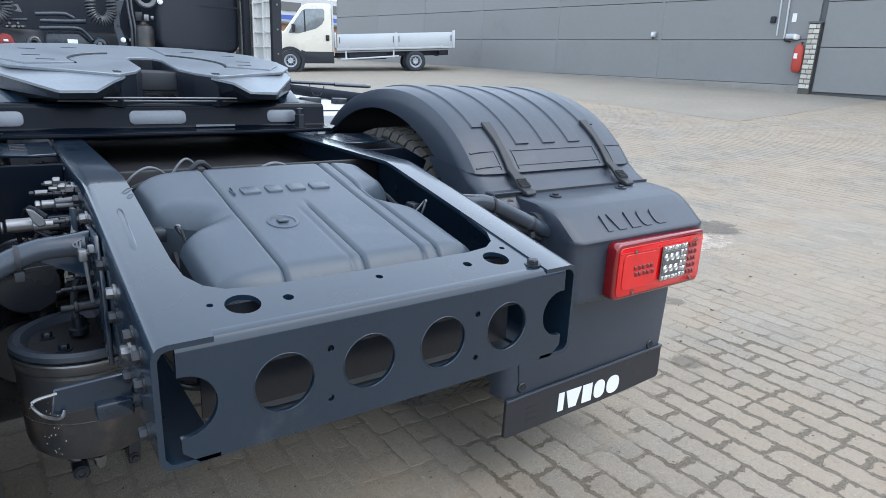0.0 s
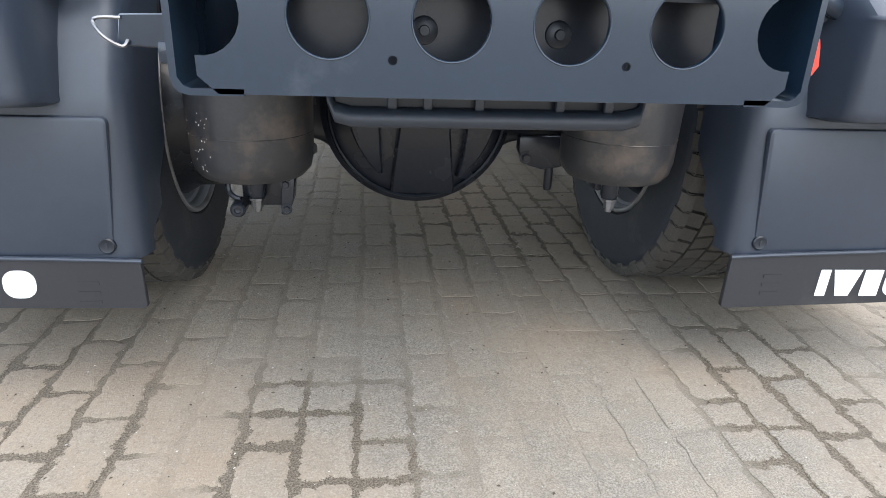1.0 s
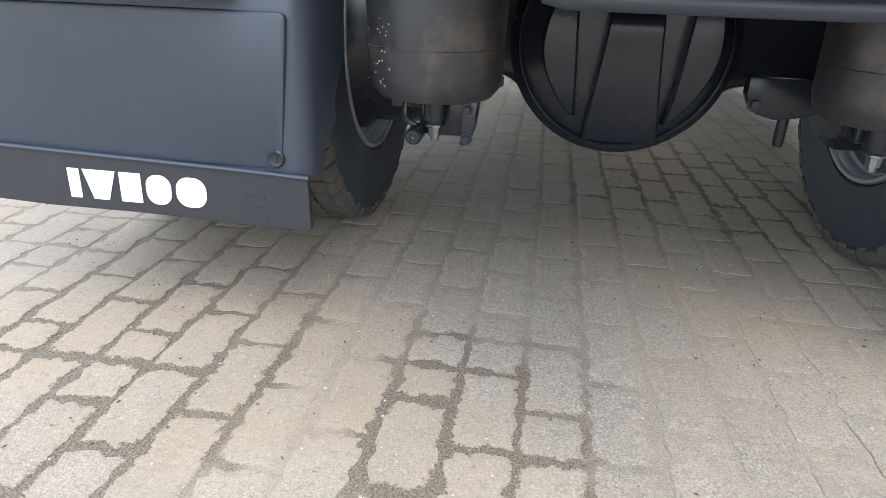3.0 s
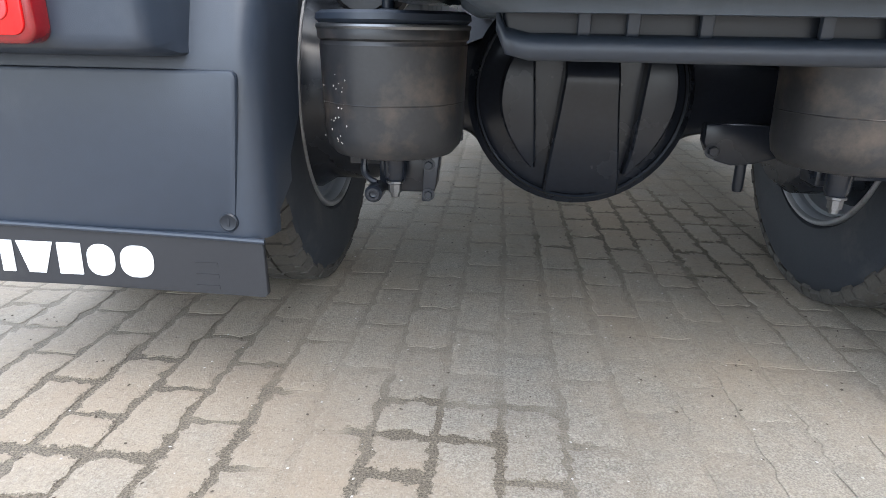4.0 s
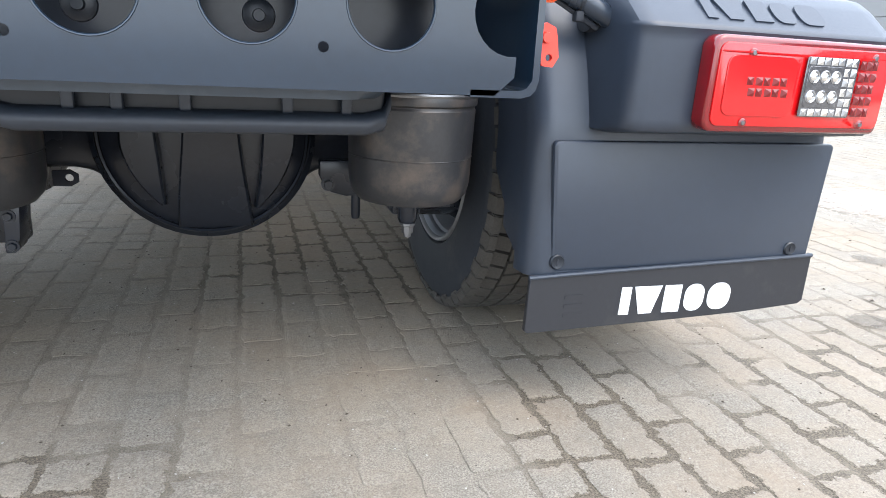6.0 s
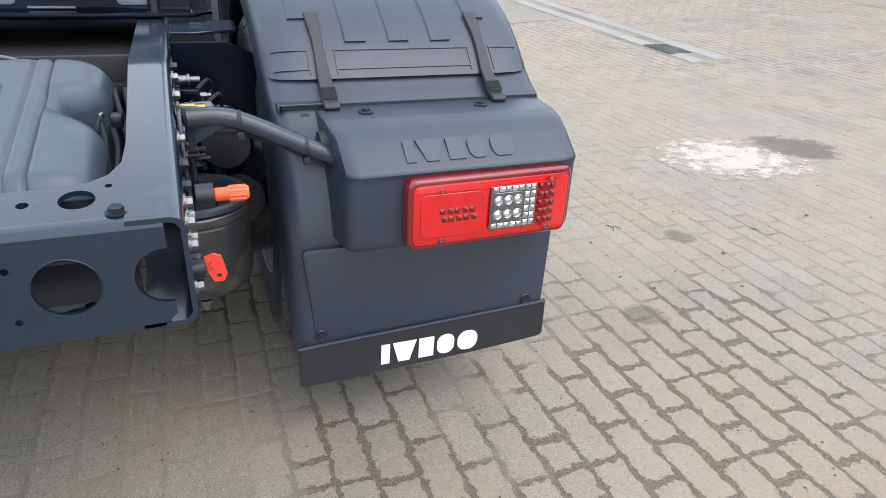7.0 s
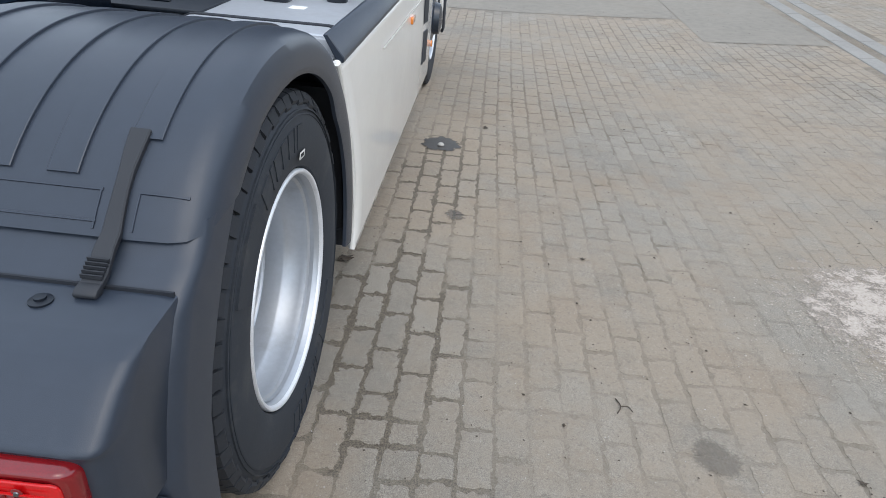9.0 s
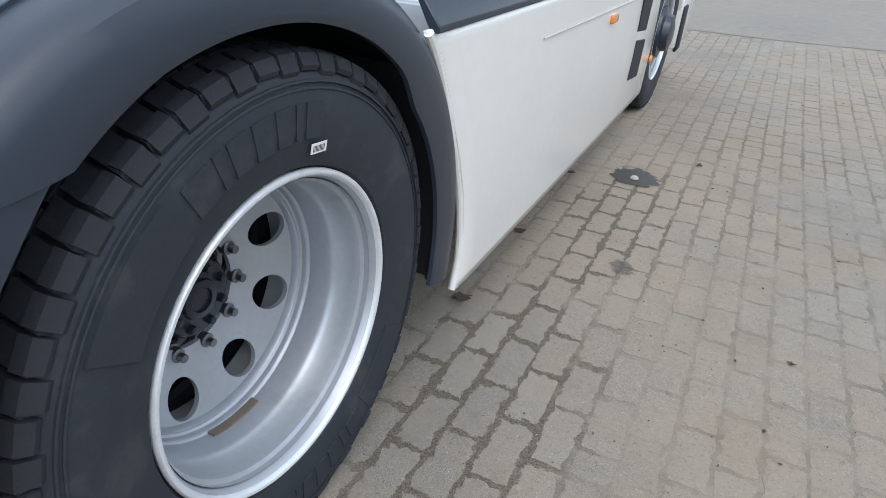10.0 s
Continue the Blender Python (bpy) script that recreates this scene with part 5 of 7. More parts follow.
M_PAD = surface("pale_pressing", (0.17, 0.19, 0.225), 0.35, metal=0.2, vary=0.08, scale=9)
M_FWTOP = surface("saddle_steel", (0.185, 0.212, 0.245), 0.36, metal=0.25, vary=0.12, scale=6, grain=0.05, dirt=(0.07, 0.07, 0.07), dirt_amount=0.12, dirt_scale=6)
fifth_wheel()


# ---- fittings on the rails ----
def wing(s):
    """Support plate between rail and mounting wing, with slots."""
    p = part("wing_bracket", side_of(prism([(0.384, 1.0), (0.44, 0.99), (0.56, 1.04), (0.57, 1.23), (0.384, 1.23)], "z", 0.968, 0.976, 0.002, 1), s), M_CHASSIS, truck)
    for k in range(5):
        part("slot", side_of(box(0.44, 0.475, 1.06 + 0.03 * k, 1.070 + 0.03 * k, 0.9755, 0.9768), s), M_VOID, p, smooth=0)


rng = random.Random(4)
for s in (1, -1):
    wing(s)
    for y, z in ((0.06, 0.83), (0.06, 0.79), (0.06, 0.715), (0.115, 0.84), (0.155, 0.80), (0.155, 0.76), (0.155, 0.72), (0.25, 0.86), (0.25, 0.82), (0.34, 0.88), (0.36, 0.84), (0.44, 0.90), (0.46, 0.86), (0.52, 0.92), (0.60, 0.94), (0.66, 0.90), (0.72, 0.94), (0.78, 0.90)):
        part("rail_bolt", side_of(hex_bolt((0.382, y, z), "x", 0.0095, 0.013), s), M_STEEL if rng.random() < 0.45 else M_BLACK, truck)
    # valve blocks, fittings and lines outside the rail
    for k in range(34 if s > 0 else 46):
        y, z, l, r = rng.uniform(0.52, 1.12), rng.uniform(0.74, 0.95), rng.uniform(0.015, 0.06), rng.uniform(0.005, 0.0105)
        v = lathe([(0.0, 0.384), (r, 0.384), (r, 0.384 + l * 0.5), (r * 1.3, 0.384 + l * 0.52), (r * 1.3, 0.384 + l * 0.62), (r * 0.7, 0.384 + l * 0.64), (r * 0.7, 0.384 + l), (0.0, 0.384 + l)], "x", (0, y, z), 6 if k % 2 else 12)
        part("air_fitting", side_of(v, s), (M_BLACK, M_CAST, M_VOID, M_BLACK, M_STEEL if s > 0 else M_CAST, M_VOID, M_CAST)[k % 7], truck)
    for y, z, w in ((0.60, 0.81, 0.05), (0.68, 0.86, 0.045), (0.90, 0.90, 0.05), (0.98, 0.80, 0.06), (0.78, 0.79, 0.05)):
        part("valve_block", side_of(box(0.388, 0.388 + w * 1.1, y, y + w * 0.7, z, z + w * 0.7, 0.005), s), M_BEAM, truck)
        part("air_union", side_of(lathe([(0, 0.388 + w * 1.1), (0.008, 0.388 + w * 1.1), (0.008, 0.402 + w * 1.1), (0.005, 0.403 + w * 1.1), (0.005, 0.412 + w * 1.1), (0.0, 0.412 + w * 1.1)], "x", (0, y + w * 0.35, z + w * 0.35), 6), s), M_STEEL if s > 0 else M_CAST, truck)
    if s > 0:
        part("height_sensor", side_of(lathe([(0, 0.40), (0.028, 0.40), (0.028, 0.455), (0.02, 0.46), (0.012, 0.462), (0.012, 0.48), (0, 0.48)], "x", (0, 0.56, 0.865), 18), s), M_CORRUGATED, truck)
    for k in range(6):
        y0, z0 = 0.60 + 0.07 * k, 0.80 + 0.02 * (k % 3)
        part("air_line", side_of(tube([(0.40, y0, z0), (0.46 + 0.02 * (k % 2), y0 + 0.06, z0 + 0.05), (0.48, y0 + 0.16, z0 - 0.02), (0.44, y0 + 0.3, z0 + 0.03)], 0.005, 6, 5), s), M_VOID, truck)


def drum(x0, x1, r, y, z, material, seg=18, rim=0.0015):
    """A short turned piece lying across the rail."""
    return part("air_fitting", lathe([(0, x0), (r - rim, x0), (r, x0 + rim), (r, x1 - rim), (r - rim, x1), (0, x1)], "x", (0, y, z), seg), material, truck)


# valve with its unions on the one side, before a dark carrier plate
for s in (1, -1):
    part("valve_carrier", side_of(prism([(0.66, 0.74), (0.384, 0.74), (0.384, 0.972), (0.52, 0.972), (0.66, 0.90)], "y", 0.862, 0.870, 0.003, 1), s), M_BEAM, truck, "black carrier plate behind the valves")
drum(-0.508, -0.457, 0.0135, 0.626, 0.893, M_STEEL)
drum(-0.517, -0.512, 0.0115, 0.620, 0.892, M_STEEL)
drum(-0.532, -0.520, 0.0085, 0.612, 0.892, M_STEEL, 6)
drum(-0.457, -0.450, 0.0150, 0.622, 0.893, M_BLACK)
drum(-0.466, -0.421, 0.0110, 0.612, 0.893, M_STEEL)
drum(-0.421, -0.384, 0.0125, 0.612, 0.893, M_CAST)
drum(-0.457, -0.448, 0.0085, 0.616, 0.932, M_STEEL, 6)
drum(-0.447, -0.424, 0.0080, 0.616, 0.932, M_STEEL)
drum(-0.424, -0.384, 0.0050, 0.616, 0.937, M_CORRUGATED)
drum(-0.424, -0.384, 0.0050, 0.616, 0.928, M_CORRUGATED)
drum(-0.424, -0.411, 0.0062, 0.612, 0.978, M_STEEL, 8)
drum(-0.438, -0.424, 0.0048, 0.612, 0.973, M_STEEL, 8)
drum(-0.417, -0.404, 0.0062, 0.608, 0.966, M_STEEL, 8)
drum(-0.432, -0.417, 0.0048, 0.608, 0.963, M_STEEL, 8)
drum(-0.452, -0.428, 0.0058, 0.706, 0.938, M_STEEL, 10)
drum(-0.462, -0.452, 0.0040, 0.706, 0.938, M_CAST, 8)
part("valve_lever", prism([(-0.474, 0.930), (-0.462, 0.926), (-0.446, 0.908), (-0.444, 0.896), (-0.456, 0.892), (-0.466, 0.906)], "y", 0.596, 0.604, 0.002, 1), M_CORRUGATED, truck, "bare metal valve lever")
part("cable_bracket", prism([(0.455, 0.955), (0.49, 0.95), (0.49, 0.905), (0.47, 0.895), (0.455, 0.91)], "x", -0.412, -0.404, 0.002, 1), M_STAY, truck)
part("conduit", tube([(-0.437, 0.43, 0.862), (-0.428, 0.43, 0.885), (-0.414, 0.45, 0.905), (-0.408, 0.47, 0.918)], 0.0055, 8, 5), M_COIL, truck)
for k in range(3):
    part("loose_wire", tube([(-0.408, 0.40 - 0.01 * k, 0.915), (-0.412 - 0.005 * k, 0.36, 0.912), (-0.416 + 0.012 * k, 0.325, 0.905)], 0.0018, 5, 4), M_COIL, truck)
part("plug", box(-0.420, -0.408, 0.308, 0.324, 0.898, 0.916, 0.002), M_STEEL, truck)
part("plug", box(-0.405, -0.396, 0.318, 0.330, 0.908, 0.920, 0.002), M_CORRUGATED, truck)
part("paper_tag", box(-0.424, -0.414, 0.40, 0.404, 0.905, 0.914, 0.001), M_PAPER, truck, smooth=0)
part("hanging_cable", tube([(-0.412, 0.315, 0.90), (-0.410, 0.31, 0.86), (-0.408, 0.31, 0.83)], 0.003, 6, 4), M_COIL, truck)
part("brass_fitting", lathe([(0, 0.39), (0.010, 0.39), (0.010, 0.42), (0.007, 0.422), (0.007, 0.44), (0, 0.44)], "x", (0, 0.50, 0.895), 8), M_BRASS, truck, "yellow brass air fitting")

# cables in the gap beside the tank
for s in (1, -1):
    for k in range(5):
        x = 0.30 - 0.02 * k
        part("cable", side_of(tube([(x, 0.68, 0.90), (x + 0.01, 0.56, 0.87 + 0.02 * (k % 3)), (x + 0.03, 0.42, 0.84), (x + 0.02, 0.30, 0.80)], 0.006, 6, 5), s), M_VOID, truck)
    part("hose_clip", side_of(tube([(0.245, 0.37, 0.90), (0.262, 0.36, 0.925), (0.258, 0.345, 0.93), (0.25, 0.35, 0.90)], 0.0025, 6, 4), s), M_STEEL, truck)
    part("connector", side_of(box(0.266, 0.288, 0.41, 0.445, 0.885, 0.91, 0.005), s), M_BLACK, truck)
for x, h, w, r in ((-0.24, 0.045, 0.07, 0.0030), (-0.16, 0.06, 0.05, 0.0030), (-0.13, 0.05, 0.05, 0.007), (-0.04, 0.03, 0.06, 0.004), (0.04, 0.04, 0.09, 0.004), (0.09, 0.03, 0.07, 0.004), (-0.20, 0.02, 0.12, 0.006), (0.02, 0.015, 0.12, 0.006)):
    part("corrugated_hose", tube([(x - w, 0.70, 0.90), (x - w * 0.6, 0.69, 0.925 + h * 0.6), (x, 0.69, 0.935 + h), (x + w * 0.6, 0.71, 0.93 + h * 0.6), (x + w, 0.73, 0.90)], r, 8, 6), M_CORRUGATED if r < 0.0046 else M_VOID, truck)
for x, y, z, w in ((-0.20, 0.70, 0.925, 0.03), (-0.11, 0.69, 0.94, 0.026), (-0.15, 0.705, 0.915, 0.022), (0.0, 0.70, 0.93, 0.03), (0.12, 0.70, 0.93, 0.024)):
    part("hose_joint", lathe([(0, 0), (w * 0.45, 0), (w * 0.5, w * 0.3), (w * 0.4, w * 0.35), (w * 0.4, w), (w * 0.3, w * 1.05), (0, w * 1.05)], "z", (x, y, z), 12), M_BLACK, truck)

# hook arm and step on the one side, tap and key on the other
hook = part("number_plate_arm", prism([(-0.490, 0.720), (-0.483, 0.760), (-0.382, 0.764), (-0.382, 0.716)], "y", 0.160, 0.168, 0.002, 1), M_CHASSIS, truck, "painted steel arm with a wire clip")
part("wire_clip", tube([(-0.480, 0.158, 0.755), (-0.510, 0.15, 0.753), (-0.500, 0.145, 0.733), (-0.480, 0.150, 0.720), (-0.473, 0.156, 0.728)], 0.0025, 6, 5), M_STEEL, hook)
part("small_bracket", box(-0.435, -0.385, 0.145, 0.19, 0.700, 0.728, 0.004), M_CHASSIS, truck)
tap = part("isolator_switch", lathe([(0.0, 0.40), (0.022, 0.40), (0.022, 0.43), (0.012, 0.432), (0.012, 0.445), (0.0, 0.445)], "x", (0, 0.20, 0.815), 16), M_BLACK, truck, "battery isolator with an orange grip")
grip = lathe([(0.0, 0.420), (0.012, 0.420), (0.0122, 0.452), (0.0130, 0.454), (0.0130, 0.487), (0.011, 0.490), (0.0, 0.490)], "x", (0, 0.20, 0.815), 20)
part("orange_grip", grip, M_ORANGE, tap)
for k in range(10):
    a = 2 * math.pi * k / 10
    part("grip_rib", tube([(0.456, 0.20 + 0.013 * math.cos(a), 0.815 + 0.013 * math.sin(a)), (0.485, 0.20 + 0.013 * math.cos(a), 0.815 + 0.013 * math.sin(a))], 0.002, 5, 1), M_ORANGE, tap)
key = part("key_switch", lathe([(0.0, 0.382), (0.016, 0.382), (0.016, 0.40), (0.0, 0.40)], "x", (0, 0.065, 0.742), 16), M_BLACK, truck, "battery switch with a red key")
kb = pierced([(0.400, 0.762), (0.414, 0.767), (0.426, 0.762), (0.429, 0.752), (0.433, 0.728), (0.426, 0.716), (0.412, 0.717), (0.404, 0.735)], [circle_points(0.420, 0.727, 0.0045, 12)], "y", 0.060, 0.067)
part("red_key", kb, M_REDKEY, key)
part("key_hub", lathe([(0.0, 0.055), (0.006, 0.055), (0.007, 0.060), (0.007, 0.070), (0.0, 0.070)], "y", (0.414, 0, 0.750), 12), M_REDKEY, key)

# ---- cab rear, catwalk, side tank and skirts ----
deck = part("catwalk", box(-0.36, 0.70, 1.95, 2.75, 0.985, 1.000, 0.004), M_BLACK, truck, "black chequered catwalk plate")
for i in range(4):
    for j in range(3):
        x, y = -0.25 + 0.24 * i, 2.05 + 0.22 * j
        part("pressing", prism([(x - 0.08, y), (x + 0.08, y), (x + 0.05, y + 0.12), (x - 0.05, y + 0.12)], "z", 0.9995, 1.008, 0.003, 1), M_BLACK, deck)
first_rear = len(MADE)
part("cab_rear_wall", box(-1.22, 0.70, 3.10, 3.18, 0.95, 2.62, 0.02), M_CABBACK, truck, "dark cab rear wall with hoses and tanks")
silencer = part("silencer_box", prism(rounded(0.224, 0.628, 1.222, 2.2, 0.06, 6), "y", 2.70, 3.06, 0.025, 3), M_CABBACK, truck, "dark blue-black exhaust silencer box")
part("silencer_seam", box(0.43, 0.63, 2.697, 2.702, 1.448, 1.456), M_VOID, silencer, smooth=0)
part("rivet", lathe([(0, 0.0), (0.003, 0.0), (0.002, -0.003), (0, -0.003)], "y", (0.575, 2.70, 1.292), 8), M_STEEL, silencer)
plate = part("pipe_bracket", prism([(0.030, 1.442), (0.085, 1.447), (0.059, 1.371), (0.057, 1.326), (0.073, 1.281), (0.085, 1.226), (0.041, 1.224), (0.032, 1.289), (0.023, 1.343)], "y", 2.66, 2.672, 0.004, 1), M_STAY, truck, "grey pressed bracket")
for x, z in ((0.058, 1.385), (0.046, 1.33)):
    part("bracket_hole", lathe([(0, 0.0), (0.005, 0.0), (0.005, 0.004), (0, 0.004)], "y", (x, 2.657, z), 10), M_VOID, plate)
part("bracket_bolt", hex_bolt((0.062, 2.66, 1.268), "-y", 0.008, 0.008), M_FLANGE, plate)
part("bracket_bolt", hex_bolt((0.094, 2.66, 1.27), "-y", 0.005, 0.006), M_STEEL, plate)
bottle = part("reservoir", lathe([(0, 1.20), (0.040, 1.20), (0.042, 1.22), (0.042, 1.318), (0.036, 1.335), (0.016, 1.345), (0.014, 1.36), (0, 1.36)], "z", (0.157, 2.66, 0), 24), M_BAG, truck, "brownish dark plastic reservoir")
part("reservoir_cap", box(0.153, 0.175, 2.62, 2.64, 1.359, 1.387, 0.003), M_STEEL, bottle)
part("reservoir_plug", box(0.182, 0.197, 2.62, 2.64, 1.366, 1.383, 0.003), M_STEEL, bottle)
part("valve_body", box(0.12, 0.152, 2.64, 2.69, 1.355, 1.398, 0.004), M_BLACK, bottle)
ring = part("exhaust_flange", lathe([(0.030, 0.0), (0.046, -0.006), (0.052, 0.0), (0.052, 0.02), (0.030, 0.02)], "y", (0.181, 2.68, 1.471), 28), M_CORRUGATED, truck, "grey cast exhaust flange")
part("flange_bolt", hex_bolt((0.24, 2.67, 1.453), "-y", 0.009, 0.008), M_FLANGE, ring)
part("engine_block", prism(rounded(-0.55, 0.12, 1.05, 1.30, 0.05), "y", 2.75, 3.09, 0.02), M_BLACK, truck)
part("engine_cover", prism([(-0.244, 1.286), (-0.114, 1.294), (-0.075, 1.264), (-0.060, 1.229), (-0.260, 1.220)], "y", 2.705, 2.76, 0.012), M_STAY, truck, "dark engine cover")
for pts, r in (([(-0.278, 2.700, 1.360), (-0.173, 2.700, 1.368), (-0.143, 2.700, 1.360), (-0.126, 2.700, 1.352)], 0.010), ([(-0.264, 2.700, 1.333), (-0.177, 2.700, 1.336), (-0.081, 2.700, 1.342)], 0.011), ([(-0.269, 2.690, 1.301), (-0.158, 2.690, 1.308), (-0.109, 2.690, 1.306), (-0.086, 2.690, 1.288), (-0.063, 2.690, 1.259)], 0.010), ([(-0.390, 2.700, 1.329), (-0.311, 2.700, 1.334)], 0.006)):
    part("engine_pipe", tube(pts, r, 12, 6), M_STAY, truck)
fan = part("pulley", lathe([(0.012, 0.0), (0.014, -0.012), (0.026, -0.010), (0.032, 0.0), (0.036, 0.02), (0.0, 0.02)], "y", (-0.033, 2.69, 1.243), 24), M_STAY, truck)
part("pulley_bolt", hex_bolt((-0.035, 2.68, 1.246), "-y", 0.006, 0.006), M_STEEL, fan)
manifold = part("air_manifold", box(-0.398, -0.319, 2.68, 2.71, 1.295, 1.309, 0.003), M_BLACK, truck)
for x, z in ((-0.39, 1.302), (-0.379, 1.315), (-0.37, 1.301), (-0.362, 1.304), (-0.348, 1.317), (-0.347, 1.303), (-0.333, 1.304)):
    part("push_fitting", lathe([(0, -0.012), (0.0045, -0.012), (0.0055, 0.0), (0.0055, 0.02), (0, 0.02)], "y", (x, 2.68, z), 10), M_STEEL, manifold)
def coil(x, z, r, turns, label):
    pts = []
    for k in range(turns * 12 + 1):
        t = k / (turns * 12)
        if t < 0.25 or t > 0.75:
            side, rise = (-1, 1 - t / 0.25) if t < 0.25 else (1, (t - 0.75) / 0.25)
            cx, cz, nx, nz = x + side * r, z + 0.11 * rise, side, 0.0
        else:
            a = math.pi * (t - 0.25) / 0.5
            nx, nz = -math.cos(a), -math.sin(a)
            cx, cz = x + r * nx, z + 1.3 * r * nz
        b = 2 * math.pi * turns * t
        pts.append((cx + 0.020 * math.cos(b) * nx, 2.66 + 0.020 * math.sin(b), cz + 0.020 * math.cos(b) * nz))
    return part("coiled_air_hose", tube(pts, 0.0052, 6, 1), M_COIL, truck, label)
coil(-0.019, 1.402, 0.043, 30, "black coiled air hose hanging in a loop")
coil(-0.422, 1.385, 0.043, 28, "black coiled air hose hanging in a loop")
red = part("red_coupling", lathe([(0, 2.60), (0.030, 2.602), (0.034, 2.62), (0.030, 2.66), (0, 2.66)], "y", (-0.404, 0, 1.237), 20), M_COUPLING, truck, "red air coupling head")
part("coupling_pin", box(-0.412, -0.394, 2.59, 2.605, 1.237, 1.246, 0.002), M_FLANGE, red)
grey = part("grey_coupling", lathe([(0.012, 2.60), (0.026, 2.602), (0.030, 2.62), (0.026, 2.66), (0, 2.66), (0, 2.63), (0.010, 2.62)], "y", (-0.301, 0, 1.237), 20), M_COIL, truck)
part("coupling_rim", tube([(-0.315, 2.595, 1.246), (-0.305, 2.595, 1.258), (-0.290, 2.595, 1.259), (-0.281, 2.595, 1.245)], 0.0030, 6, 4), M_STEEL, grey)
part("lifting_eye", pierced([(-0.366, 1.391), (-0.341, 1.395), (-0.328, 1.362), (-0.346, 1.365), (-0.363, 1.366)], [circle_points(-0.353, 1.378, 0.0085, 14)], "y", 2.66, 2.67), M_CORRUGATED, truck)
part("warning_label", box(-0.165, -0.124, 2.69, 2.694, 1.236, 1.26), M_PAPER, truck, "white sticker", smooth=0)
for dx in (0.0, 0.016):
    part("rear_cable", tube([(0.1 + dx, 2.66, 1.227), (0.101 + dx, 2.65, 1.323), (0.096 + dx, 2.66, 1.398), (0.095 + dx, 2.67, 1.467)], 0.006, 6, 5), M_COIL, truck)

# these stand at the cab, further forward and larger than drawn above
pivot = Vector((-0.511, -0.806, 1.223))
grow = Matrix.Translation(pivot) @ Matrix.Scale(1.42, 4) @ Matrix.Translation(-pivot)
for ob in MADE[first_rear:]:
    ob.data.transform(grow)

# side deflector: white, ribbed inside, dark edge strip
defl = part("side_deflector", box(1.195, 1.22, 3.70, 4.50, 0.99, 3.3, 0.006), M_WHITE, truck, "white cab side deflector with ribs inside")
for k in range(8):
    part("rib", box(1.176, 1.196, 3.74, 4.46, 1.08 + 0.10 * k, 1.088 + 0.10 * k, 0.002), M_WHITE, defl)
for y in (3.86, 4.06, 4.34):
    part("upright_rib", box(1.170, 1.196, y, y + 0.012, 1.0, 2.6, 0.002), M_WHITE, defl)
part("edge_strip", box(1.165, 1.232, 3.655, 3.705, 0.985, 3.3, 0.006), M_VOID, defl)
part("support_strip", box(1.12, 1.165, 4.10, 4.16, 0.985, 3.3, 0.006), M_VOID, defl)
for k in range(6):
    part("strip_rivet", lathe([(0, 0.0), (0.008, 0.0), (0.006, -0.004), (0, -0.004)], "y", (1.20, 3.655, 1.08 + 0.16 * k), 8), M_STEEL, defl)

side_tank = part("side_tank", prism(rounded(0.62, 1.205, 0.42, 0.992, 0.07, 6), "y", 1.80, 3.60, 0.02, 3), M_GREYTANK, truck, "silver side tank behind the skirt")
left_tank = part("left_tank", prism(rounded(-1.205, -0.47, 0.60, 1.02, 0.10, 6), "y", 1.62, 3.30, 0.02, 3), M_GREYTANK, truck, "silver side tank with pressed bands")
for y in (1.72, 1.84, 2.0, 2.2, 2.5):
    part("tank_band", prism(rounded(-1.209, -0.466, 0.596, 1.026, 0.103, 6), "y", y, y + 0.03, 0.005, 2), M_BED, left_tank)
for y in (1.93, 2.75):
    part("tank_strap", prism(rounded(0.615, 1.21, 0.415, 0.997, 0.072, 6), "y", y, y + 0.025, 0.002, 1), M_VOID, side_tank)
part("filler_cap", prism(rounded(0.80, 0.90, 2.28, 2.36, 0.02), "z", 0.99, 1.03, 0.006), M_BLACK, side_tank)
part("filler_cap", prism(rounded(1.02, 1.10, 2.38, 2.46, 0.03), "z", 0.99, 1.02, 0.006), M_BLACK, side_tank)
part("tank_label", box(0.93, 0.99, 2.18, 2.24, 0.9925, 0.9935), M_PAPER, side_tank, smooth=0)
part("tank_shield", prism([(1.76, 0.99), (1.80, 0.99), (1.80, 0.5), (1.78, 0.5)], "x", 0.64, 1.20, 0.003), M_GREYTANK, side_tank)


